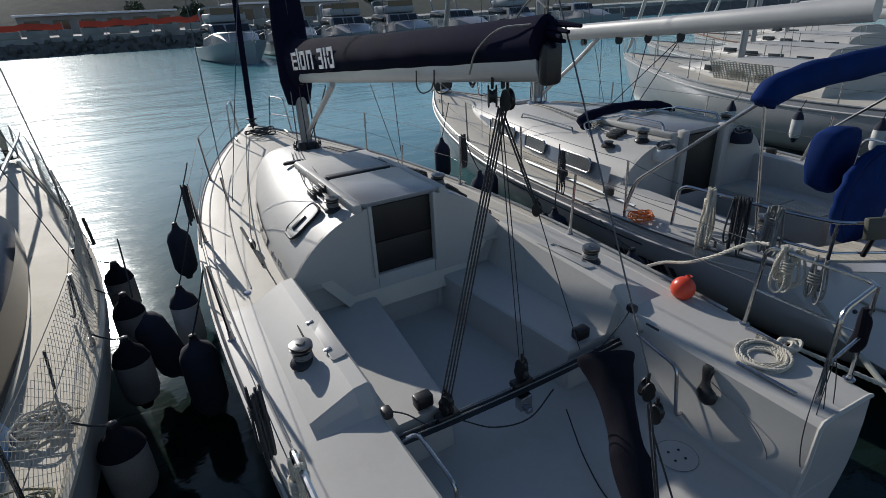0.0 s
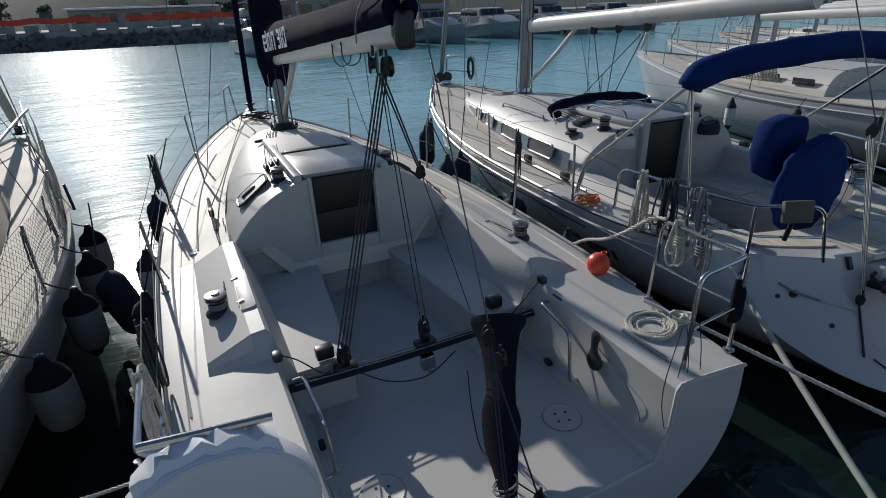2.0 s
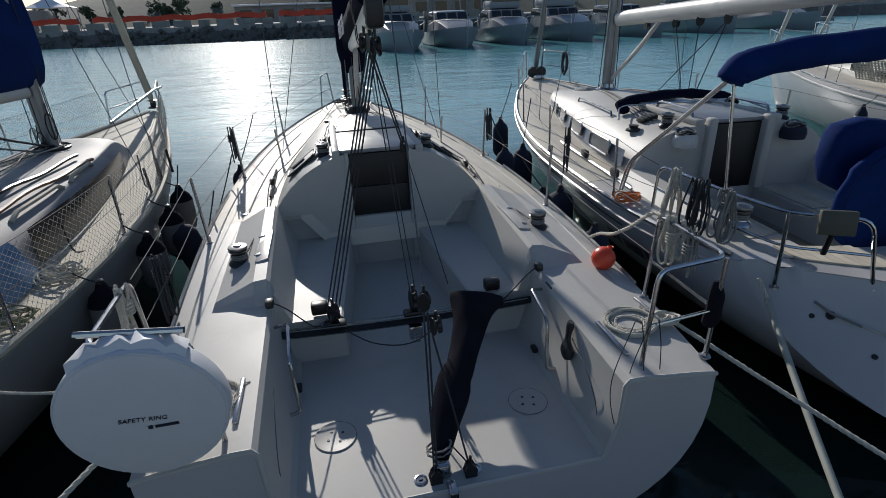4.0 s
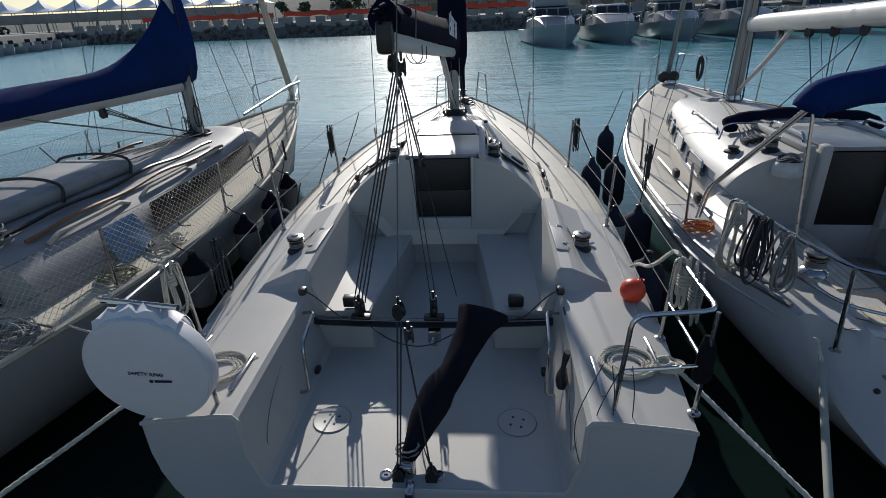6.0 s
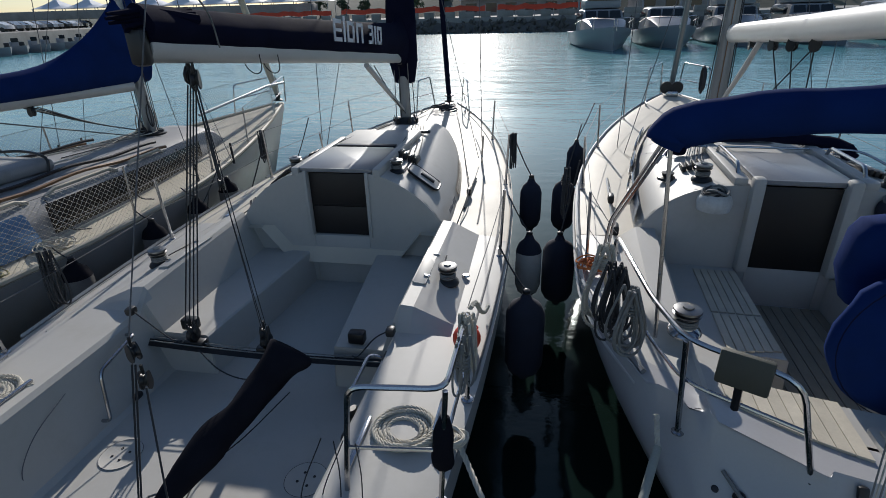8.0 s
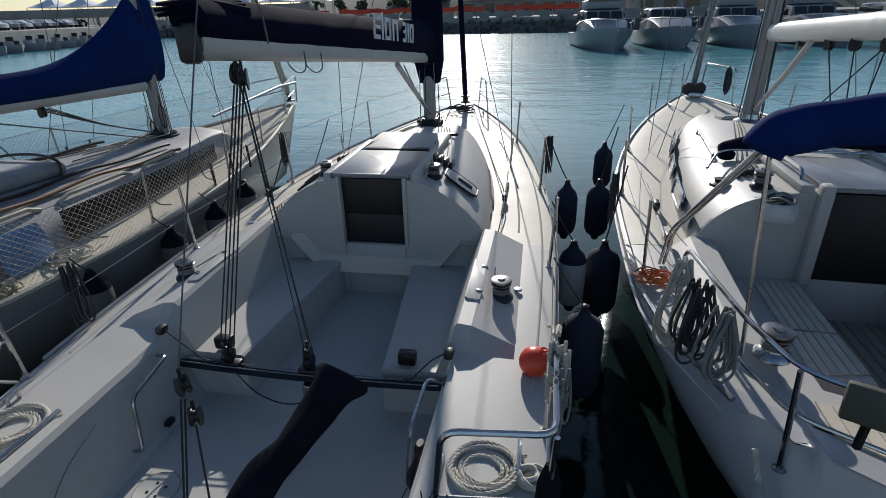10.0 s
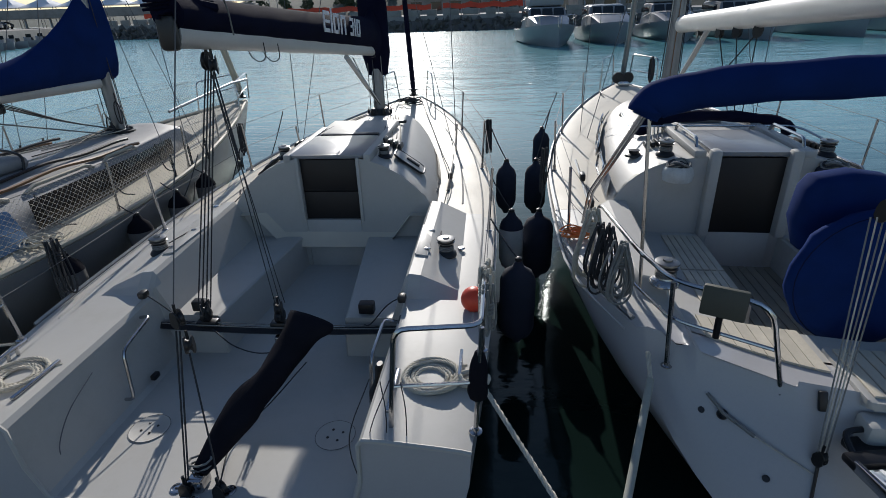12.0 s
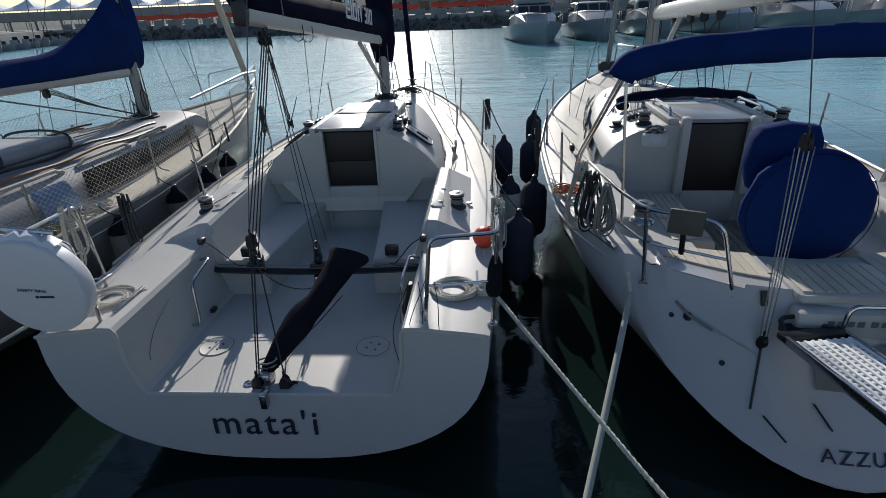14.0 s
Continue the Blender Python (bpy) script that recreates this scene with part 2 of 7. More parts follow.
def loft(bm, rings, closed=False, caps=False):
    vs = [[bm.verts.new(p) for p in r] for r in rings]
    for a, b in zip(vs, vs[1:]):
        k = len(a)
        for i in range(k if closed else k - 1):
            j = (i + 1) % k
            try:
                bm.faces.new((a[i], a[j], b[j], b[i]))
            except ValueError:
                pass
    if caps:
        for r in (vs[0], vs[-1]):
            try:
                bm.faces.new(r)
            except ValueError:
                pass
    return vs


def curve_points(pts, n=6):
    """A smooth line through points."""
    P = [Vector(p) for p in pts]
    if len(P) < 3:
        return P
    E = [2 * P[0] - P[1], *P, 2 * P[-1] - P[-2]]
    out = []
    for i in range(1, len(E) - 2):
        for k in range(n):
            f = k / n
            a, b, c, d = E[i - 1], E[i], E[i + 1], E[i + 2]
            out.append(0.5 * (2 * b + (c - a) * f + (2 * a - 5 * b + 4 * c - d) * f * f + (3 * b - a - 3 * c + d) * f**3))
    out.append(P[-1])
    return out


def tube(bm, pts, r, n=8, flat=1.0, caps=True):
    """A tube along points; r is one radius or one a point; flat scales its second axis."""
    P = [Vector(p) for p in pts]
    rs = r if isinstance(r, (list, tuple)) else [r] * len(P)
    rings = []
    ref = None
    for i, p in enumerate(P):
        d = (P[min(i + 1, len(P) - 1)] - P[max(i - 1, 0)])
        if d.length < 1e-9:
            d = Vector((0, 0, 1))
        d.normalize()
        if ref is None:
            ref = Vector((0, 0, 1)) if abs(d.z) < 0.9 else Vector((1, 0, 0))
        u = ref - d * ref.dot(d)
        if u.length < 1e-6:
            u = d.orthogonal()
        u.normalize()
        ref = u
        v = d.cross(u)
        rings.append([p + (u * math.cos(2 * math.pi * k / n) + v * math.sin(2 * math.pi * k / n) * flat) * rs[i] for k in range(n)])
    loft(bm, rings, True, caps)


def box(bm, c, s, m=None, bevel=0.0, seg=2):
    mm = (m if m is not None else Matrix.Identity(4)) @ Matrix.Translation(c)
    r = bmesh.ops.create_cube(bm, size=1.0, matrix=mm @ Matrix.Diagonal((*s, 1)))
    if bevel:
        vs = r["verts"]
        es = list({e for v in vs for e in v.link_edges})
        bmesh.ops.bevel(bm, geom=es, offset=bevel, segments=seg, affect="EDGES", profile=0.5)


def lathe(bm, profile, m=None, n=20):
    mm = m if m is not None else Matrix.Identity(4)
    rings = [[mm @ Vector((max(r, 1e-4) * math.cos(2 * math.pi * k / n), max(r, 1e-4) * math.sin(2 * math.pi * k / n), z)) for k in range(n)] for r, z in profile]
    loft(bm, rings, True, True)


def prism(bm, poly, d, m=None, bevel=0.0):
    """A polygon in the xy plane, d thick in z."""
    mm = m if m is not None else Matrix.Identity(4)
    a = [bm.verts.new(mm @ Vector((x, y, 0))) for x, y in poly]
    b = [bm.verts.new(mm @ Vector((x, y, d))) for x, y in poly]
    fs = [bm.faces.new(a), bm.faces.new(b)]
    k = len(poly)
    for i in range(k):
        bm.faces.new((a[i], a[(i + 1) % k], b[(i + 1) % k], b[i]))
    if bevel:
        es = list({e for f in fs for e in f.edges})
        bmesh.ops.bevel(bm, geom=es, offset=bevel, segments=2, affect="EDGES", profile=0.5)


def rounded(w, h, r, n=5):
    out = []
    for cx, cy, a0 in ((w / 2 - r, h / 2 - r, 0), (-w / 2 + r, h / 2 - r, 90), (-w / 2 + r, -h / 2 + r, 180), (w / 2 - r, -h / 2 + r, 270)):
        for k in range(n + 1):
            a = radians(a0 + 90 * k / n)
            out.append((cx + r * math.cos(a), cy + r * math.sin(a)))
    return out


def sag(a, b, drop=0.05, n=14):
    """A slack line from a to b."""
    a, b = Vector(a), Vector(b)
    return [a.lerp(b, i / n) - Vector((0, 0, drop * 4 * (i / n) * (1 - i / n))) for i in range(n + 1)]


def laid_rope(bm, pts, r, pitch=None, n=5):
    """Three strands laid round a line."""
    P = [Vector(p) for p in pts]
    length = [0.0]
    for a, b in zip(P, P[1:]):
        length.append(length[-1] + (b - a).length)
    pitch = pitch or r * 7
    steps = max(6, int(length[-1] / pitch * 7))
    path = []
    j = 0
    for i in range(steps + 1):
        s = length[-1] * i / steps
        while j < len(P) - 2 and length[j + 1] < s:
            j += 1
        f = (s - length[j]) / max(1e-9, length[j + 1] - length[j])
        path.append(P[j].lerp(P[j + 1], min(1, f)))
    for k in range(3):
        q = []
        ref = Vector((0, 0, 1))
        for i, p in enumerate(path):
            d = (path[min(i + 1, steps)] - path[max(i - 1, 0)]).normalized()
            if abs(d.dot(ref)) > 0.97:
                ref = d.orthogonal()
            u = (ref - d * ref.dot(d)).normalized()
            v = d.cross(u)
            a = 2 * math.pi * (i / steps * length[-1] / pitch + k / 3)
            q.append(p + (u * math.cos(a) + v * math.sin(a)) * r * 0.5)
        tube(bm, q, r * 0.56, n)


def lettering(name, words, size, m, material, parent, label="", depth=0.002, shear=0.0, space=1.0):
    """Words in the built-in font as a flat mesh; m maps its xy plane."""
    cu = bpy.data.curves.new(name, "FONT")
    cu.body, cu.size, cu.extrude, cu.shear, cu.space_character = words, size, depth, shear, space
    cu.align_x, cu.align_y = "CENTER", "CENTER"
    tmp = bpy.data.objects.new(name, cu)
    scene.collection.objects.link(tmp)
    me = bpy.data.meshes.new_from_object(tmp.evaluated_get(bpy.context.evaluated_depsgraph_get()))
    bpy.data.objects.remove(tmp)
    bpy.data.curves.remove(cu)
    me.name = name
    me.transform(m)
    me.materials.clear()
    me.materials.append(material)
    ob = new(name, me)
    ob.parent = parent
    if label:
        ob["label"] = label
    return ob


def bars(name, spans, h, m, material, parent, label="", depth=0.002):
    bm = bmesh.new()
    for x0, x1, y0, y1 in spans:
        box(bm, ((x0 + x1) / 2, (y0 + y1) / 2, 0), (x1 - x0, y1 - y0, depth), m)
    return part(name, bm, material, parent, label)


# ---- water and far shore ----
WATER_Z = -0.12
bm = bmesh.new()
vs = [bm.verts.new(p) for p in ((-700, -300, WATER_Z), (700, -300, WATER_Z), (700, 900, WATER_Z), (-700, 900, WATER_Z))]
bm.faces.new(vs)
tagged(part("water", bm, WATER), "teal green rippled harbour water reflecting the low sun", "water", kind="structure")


def quay_line(x):
    """The far quay's edge: y at x."""
    return 86.0 - 0.12 * x


def build_quay():
    rng = random.Random(4)
    bm = bmesh.new()
    for k in range(60):
        x0, x1 = -150 + k * 5, -145 + k * 5
        y0, y1 = quay_line(x0), quay_line(x1)
        dz = rng.uniform(-0.05, 0.05)
        ring = [(x0, y0 + 2.9, 1.3), (x0, y0 + 3.1, 2.1), (x0, y0 + 45, 2.1)]
        ring2 = [(x1, y1 + 2.9, 1.3 + dz), (x1, y1 + 3.1, 2.1 + dz), (x1, y1 + 45, 2.1)]
        loft(bm, [ring, ring2])
    quay = tagged(part("quay", bm, CONCRETE), "grey concrete harbour quay with a rock revetment", "quay", kind="structure")
    bm = bmesh.new()
    rr = []
    for k in range(241):
        x = -150 + k * 1.25
        y = quay_line(x)
        rr.append([(x, y - 0.6 + 3.8 * f + 0.25 * noise.noise((x * 0.9, f * 7, 3)), -0.9 + 2.5 * f + 0.3 * noise.noise((x * 0.8, f * 5, 9))) for f in (0, 0.15, 0.3, 0.45, 0.6, 0.75, 0.9, 1.0)])
    loft(bm, rr)
    tagged(part("revetment", bm, ROCK, angle=8), "sloping revetment of dark broken rock", "quay", kind="structure")
    bm = bmesh.new()
    for k in range(900):
        x = rng.uniform(-120, 70)
        f = rng.random()
        y = quay_line(x) - 1.2 + 4.2 * f
        r = rng.uniform(0.35, 0.9)
        mm = Matrix.Translation((x, y, -0.4 + 2.0 * f)) @ Euler([rng.uniform(0, 6) for _ in range(3)]).to_matrix().to_4x4() @ Matrix.Diagonal((r, r * rng.uniform(0.6, 1), r * rng.uniform(0.5, 0.9), 1))
        vs = [bm.verts.new(mm @ Vector(c)) for c in ((1, 0, 0), (-1, 0.1, 0), (0, 1, 0.2), (0.1, -1, 0), (0, 0.1, 1), (0.2, 0, -1))]
        for a, b, c in ((0, 2, 4), (2, 1, 4), (1, 3, 4), (3, 0, 4), (2, 0, 5), (1, 2, 5), (3, 1, 5), (0, 3, 5)):
            bm.faces.new((vs[a], vs[b], vs[c]))
    tagged(part("quay_rocks", bm, ROCK, angle=10), "dark wet boulders heaped along the quay's foot", "rocks", kind="stuff")
    # low wall with gaps and the red safety net over it
    wall = thing("parapet_wall", pose(0, 0, 0), "low pale concrete parapet with square gaps on the quay", "wall")
    for k in range(34):
        x = -75 + k * 3.2
        y = quay_line(x) + 4.0
        bm = bmesh.new()
        box(bm, (x, y, 2.55), (2.5 if k % 3 else 1.6, 0.5, 0.9), bevel=0.04)
        part("concrete_block", bm, CONCRETE, wall)
    net = thing("safety_net", pose(0, 0, 0), "long red plastic safety net strung along the quay", "barrier")
    for x0, x1 in ((-62, -36), (-34, -8), (-6, 12)):
        bm = bmesh.new()
        n = 24
        ra = [(x0 + (x1 - x0) * i / n, quay_line(x0 + (x1 - x0) * i / n) + 5.2 + 0.1 * math.sin(i * 2.1), 3.1 + 0.12 * math.sin(i * 1.3)) for i in range(n + 1)]
        rb = [(a, b + 0.03, c + 0.75 + 0.08 * math.sin(a * 3)) for a, b, c in ra]
        rc = [(a, b + 0.06, c) for a, b, c in ra]
        loft(bm, [ra, rb, rc])
        part("net_panel", bm, REDTAPE, net)
        for i in range(0, n + 1, 4):
            bm = bmesh.new()
            a, b, c = ra[i]
            tube(bm, [(a, b + 0.1, 2.1), (a, b + 0.1, c + 0.9)], 0.06, 6)
            part("net_post", bm, ALU, net)
    # land behind
    bm = bmesh.new()
    rings = []
    for i in range(41):
        x = -260 + i * 13
        y = quay_line(max(-150, min(150, x))) + 45
        h = 3.5 + 5.5 * min(1, max(0, (x + 100) / 40)) + 2 * noise.noise((x * 0.02, 1.3, 0)) + 10 * math.exp(-((x - 40) / 70) ** 2) + 6 * math.exp(-((x + 10) / 40) ** 2)
        rings.append([(x, y, 2.0), (x, y + 25, 2.0 + h * 0.45), (x, y + 60, 2 + h), (x, y + 150, 3 + h * 1.25), (x, y + 400, 2)])
    loft(bm, rings)
    tagged(part("hillside", bm, HILL), "low dark scrub-covered hillside behind the harbour", "hill", kind="structure")
    return quay


build_quay()


def far_shed(x, y, w, d, h, yaw=0, label="long low pale harbour shed with a row of dark openings"):
    t = thing("harbour_building", pose(x, y, 2.1, 0, 0, yaw), label, "building", "harbour buildings")
    bm = bmesh.new()
    box(bm, (0, 0, h / 2), (w, d, h))
    part("wall", bm, CONCRETE, t)
    bm = bmesh.new()
    box(bm, (0, -0.3, h + 0.15), (w + 1, d + 1, 0.35), bevel=0.08)
    part("roof", bm, TENT, t)
    k = int(w / 4)
    for i in range(k):
        bm = bmesh.new()
        box(bm, (-w / 2 + (i + 0.5) * w / k, -d / 2 - 0.02, h * 0.5), (w / k * 0.55, 0.12, h * 0.55))
        part("window", bm, FARGLASS, t)
    return t


# long dark canopy on posts along the left arm of the harbour
canopy = thing("harbour_canopy", pose(-84, 112, 2.1, 0, 0, 9), "long flat grey canopy on posts above parked cars", "canopy")
bm = bmesh.new()
box(bm, (0, 0, 2.6), (72, 7, 1.7), bevel=0.05)
part("roof_slab", bm, CONCRETE, canopy)
for k in range(15):
    bm = bmesh.new()
    box(bm, (-35 + k * 5, -3.0, 0.9), (0.3, 0.3, 1.8))
    part("post", bm, CONCRETE, canopy)
far_shed(-4, 128, 26, 7, 3.2, 6)
far_shed(30, 122, 22, 8, 3.6, 6)


def tent(x, y, s, h):
    t = thing("peaked_tent", pose(x, y, 2.1, 0, 0, 7), "white peaked fabric pavilion roof on thin posts", "tent", "row of pavilions")
    bm = bmesh.new()
    n = 5
    rings = []
    for k in range(7):
        f = k / 6
        r = s * (1 - f) ** 1.6 + 0.05
        rings.append([(r * a, r * b, h * 0.62 + h * 0.38 * f) for a, b in ((-1, -1), (0, -1.02), (1, -1), (1.02, 0), (1, 1), (0, 1.02), (-1, 1), (-1.02, 0))])
    loft(bm, rings, True, True)
    part("canopy", bm, TENT, t)
    for a in (-1, 1):
        for b in (-1, 1):
            bm = bmesh.new()
            tube(bm, [(a * s * 0.97, b * s * 0.97, 0), (a * s * 0.97, b * s * 0.97, h * 0.63)], 0.08, 6)
            part("post", bm, ALU, t)


for i in range(9):
    tent(-112 + i * 7.6, 116 + i * 1.2, 3.7, 6.6)


def car(x, y, yaw, paint, label):
    t = thing("parked_car", pose(x, y, 2.1, 0, 0, yaw), label, "car", "cars parked on the quay")
    bm = bmesh.new()
    prof = [(-2.1, 0.35), (-2.1, 0.8), (-1.9, 0.9), (-1.2, 0.95), (-0.6, 1.4), (0.8, 1.42), (1.6, 0.98), (2.05, 0.9), (2.1, 0.4)]
    prism(bm, prof, 1.7, Matrix.Translation((0, 0.85, 0)) @ Euler((radians(90), 0, 0)).to_matrix().to_4x4(), 0.08)
    part("body", bm, paint, t)
    for sy in (-0.86, 0.86):
        bm = bmesh.new()
        prism(bm, [(-1.0, 0.98), (-0.55, 1.33), (0.75, 1.35), (1.3, 1.0)], 0.02, Matrix.Translation((0, sy + 0.01, 0)) @ Euler((radians(90), 0, 0)).to_matrix().to_4x4())
        part("window", bm, FARGLASS, t)
        for wx in (-1.3, 1.3):
            bm = bmesh.new()
            lathe(bm, [(0.1, -0.1), (0.32, -0.1), (0.34, 0), (0.32, 0.1), (0.1, 0.1)], Matrix.Translation((wx, sy * 0.95, 0.33)) @ Euler((radians(90), 0, 0)).to_matrix().to_4x4(), 12)
            part("wheel", bm, BLACK, t)


rng = random.Random(11)
for i in range(14):
    p = i % 3
    car(-79 - i * 1.5 + rng.uniform(-0.6, 0.6), 70 + i * 2.9, rng.choice((-8, 6, 12)), CARS[p], ("white", "grey", "dark")[p] + " car parked along the quay")


def leaf_clump(bm, c, r, n, rng):
    for _ in range(n):
        d = Vector((rng.gauss(0, 1), rng.gauss(0, 1), rng.gauss(0, 0.8))).normalized() * r * rng.uniform(0.4, 1.0)
        p = Vector(c) + d
        s = rng.uniform(0.18, 0.4)
        u = Vector((rng.uniform(-1, 1), rng.uniform(-1, 1), rng.uniform(-1, 1))).normalized()
        v = u.orthogonal().normalized()
        vs = [bm.verts.new(p + u * s), bm.verts.new(p + v * s * 0.5), bm.verts.new(p - u * s), bm.verts.new(p - v * s * 0.5)]
        bm.faces.new(vs)


def tree(x, y, h, seed):
    rng = random.Random(seed)
    t = thing("tree", pose(x, y, 2.05), "dark green broad-crowned tree behind the quay", "tree", "trees on the shore")
    bm = bmesh.new()
    tube(bm, [(0, 0, 0), (0.1, 0, h * 0.3), (0, 0.1, h * 0.65)], [0.28, 0.2, 0.08], 7)
    for k in range(5):
        a = k * 1.26
        tube(bm, [(0.05, 0.03, h * (0.3 + 0.06 * k)), (math.cos(a) * h * 0.18, math.sin(a) * h * 0.18, h * (0.5 + 0.06 * k))], [0.1, 0.03], 5)
    part("trunk", bm, BARK, t)
    bm = bmesh.new()
    for _ in range(12):
        leaf_clump(bm, (rng.gauss(0, h * 0.17), rng.gauss(0, h * 0.17), h * rng.uniform(0.5, 0.95)), h * 0.17, 45, rng)
    part("crown", bm, LEAF, t)


for k in range(26):
    tree(-62 + k * 5.6 + rng.uniform(-2.5, 2.5), 138 + rng.uniform(-3, 9), rng.uniform(3.6, 5.6), 100 + k)


# ---- far motor boats ----
def motor_yacht(m, length, beam, fly, label, seed=0, open_boat=False):
    """Bow towards -y. A flared hull, a cabin with raked glass, rails and a radar arch."""
    t = thing("motor_boat", m, label, "boat", "far moored motor boats")
    bm = bmesh.new()
    rings = []
    L = length
    for i in range(13):
        f = i / 12
        y = -L / 2 + L * f
        w = beam / 2 * (1 - (1 - min(1, f / 0.55)) ** 2.2) + 0.03
        sh = 1.75 - 0.65 * min(1, f * 1.3) if not open_boat else 0.95 - 0.3 * f
        fl = 0.45 + 0.45 * min(1, f * 1.6)
        rings.append([(-w, y, sh), (-w * 0.98, y + 0.02, sh * 0.75), (-w * fl, y + 0.15 * (1 - f), 0.1), (-w * fl * 0.6, y + 0.3 * (1 - f), -0.4), (w * fl * 0.6, y + 0.3 * (1 - f), -0.4), (w * fl, y + 0.15 * (1 - f), 0.1), (w * 0.98, y + 0.02, sh * 0.75), (w, y, sh)])
    loft(bm, rings, True, True)
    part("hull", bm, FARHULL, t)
    if open_boat:
        bm = bmesh.new()
        box(bm, (0, L * 0.1, 0.95), (beam * 0.35, 0.7, 0.8), bevel=0.08)
        part("console", bm, FARHULL, t)
        bm = bmesh.new()
        box(bm, (0, L * 0.02, 1.5), (beam * 0.36, 0.06, 0.45), Matrix.Rotation(radians(0), 4, "X"))
        part("windscreen", bm, FARGLASS, t)
        bm = bmesh.new()
        box(bm, (0, L * 0.52, 0.7), (0.45, 0.5, 1.0), bevel=0.1)
        part("outboard_motor", bm, BLACK, t)
        return t
    bm = bmesh.new()
    rr = []
    for y, z, w in ((-L * 0.3, 1.55, 0.5), (-L * 0.12, 2.15, 0.74), (L * 0.02, 2.3, 0.8), (L * 0.05, 2.95, 0.72), (L * 0.14, 3.05, 0.7), (L * 0.36, 3.0, 0.72), (L * 0.38, 1.3, 0.8)):
        b = beam / 2 * w
        rr.append([(-b, y, 1.0), (-b * 0.95, y, z - 0.12), (-b * 0.8, y, z), (b * 0.8, y, z), (b * 0.95, y, z - 0.12), (b, y, 1.0)])
    loft(bm, rr, False, True)
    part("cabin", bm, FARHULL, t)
    for sx in (-1, 0, 1):
        bm = bmesh.new()
        w = beam * 0.2
        prism(bm, [(-w * 0.5, 0), (w * 0.5, 0), (w * 0.45, 0.62), (-w * 0.45, 0.62)], 0.03, Matrix.Translation((sx * w * 1.1, L * 0.02 - 0.06, 2.3)) @ Euler((radians(62), 0, 0)).to_matrix().to_4x4())
        part("windscreen_pane", bm, FARGLASS, t)
    for sx in (-1, 1):
        bm = bmesh.new()
        box(bm, (sx * beam / 2 * 0.775, L * 0.2, 2.45), (0.05, L * 0.28, 0.5), bevel=0.02)
        part("side_window", bm, FARGLASS, t)
        bm = bmesh.new()
        pts = [(sx * 0.1, -L * 0.5, 2.3), (sx * beam * 0.3, -L * 0.36, 2.35), (sx * beam * 0.46, -L * 0.15, 2.2), (sx * beam * 0.49, L * 0.05, 1.9)]
        tube(bm, curve_points(pts), 0.03, 6)
        for p in pts[:3]:
            tube(bm, [p, (p[0], p[1], p[2] - 0.85)], 0.025, 5)
        part("bow_rail", bm, STEEL, t)
    if fly:
        bm = bmesh.new()
        box(bm, (0, L * 0.2, 3.4), (beam * 0.66, L * 0.26, 0.7), bevel=0.15)
        part("flybridge", bm, FARHULL, t)
        bm = bmesh.new()
        box(bm, (0, L * 0.07, 3.9), (beam * 0.58, 0.05, 0.5), Matrix.Identity(4))
        part("fly_windscreen", bm, FARGLASS, t)
    bm = bmesh.new()
    tube(bm, curve_points([(-beam * 0.36, L * 0.3, 3.0), (-beam * 0.33, L * 0.34, 4.1), (0, L * 0.35, 4.3), (beam * 0.33, L * 0.34, 4.1), (beam * 0.36, L * 0.3, 3.0)]), 0.08, 8)
    part("radar_arch", bm, FARHULL, t)
    bm = bmesh.new()
    tube(bm, [(0.2, L * 0.35, 4.2), (0.25, L * 0.37, 7.0)], 0.02, 5)
    part("aerial", bm, STEEL, t)
    return t


motor_yacht(pose(6.7, 48.9, WATER_Z, 0, 0, 4), 11.5, 4.6, True, "white flybridge motor boat moored bow out")
motor_yacht(pose(12.1, 49.8, WATER_Z, 0, 0, 0), 10.5, 4.5, False, "white motor cruiser with raked windscreen moored bow out")
motor_yacht(pose(17.9, 51, WATER_Z, 0, 0, -3), 11.5, 4.7, True, "white and dark motor yacht moored bow out")
motor_yacht(pose(23.9, 51, WATER_Z, 0, 0, 2), 12, 4.8, True, "white motor yacht with flybridge moored bow out")
motor_yacht(pose(31.5, 52, WATER_Z, 0, 0, 0), 13, 4.5, False, "large white motor cruiser moored bow out")
motor_yacht(pose(39.5, 52, WATER_Z, 0, 0, 3), 12, 4.4, True, "white flybridge cruiser moored bow out")
motor_yacht(pose(48.5, 51, WATER_Z, 0, 0, 0), 12, 4.4, False, "white motor cruiser moored beside others")
for i in range(14):
    f = i / 13
    motor_yacht(pose(-58 - 15.5 * f, 50 + 48 * f + rng.uniform(-0.5, 0.5), WATER_Z, 0, 0, 75 + rng.uniform(-8, 8)), rng.uniform(4.5, 6.2), 2.1, False, "small white open boat moored at the far quay", i, True)
# left arm of the quay and the quay behind the camera
bm = bmesh.new()
prism(bm, [(-62, 38), (-78.5, 97), (-150, 110), (-150, 38)], 3.1, Matrix.Translation((0, 0, -1.0)), 0.1)
tagged(part("quay_arm", bm, CONCRETE), "grey concrete quay arm with small boats along it", "quay", kind="structure")
bm = bmesh.new()
box(bm, (0, -24.8, -0.2), (160, 40, 2.2), bevel=0.06)
tagged(part("quay_behind", bm, CONCRETE), "pale concrete quay where the boats are moored stern to", "quay", kind="structure")
# pontoon behind the far motor boats
bm = bmesh.new()
for k in range(4, 24):
    box(bm, (2 + k * 2.6, 58.0, 0.35), (2.5, 2.2, 0.5), bevel=0.05)
tagged(part("pontoon", bm, CONCRETE), "long grey floating pontoon behind the far boats", "pontoon", kind="structure")


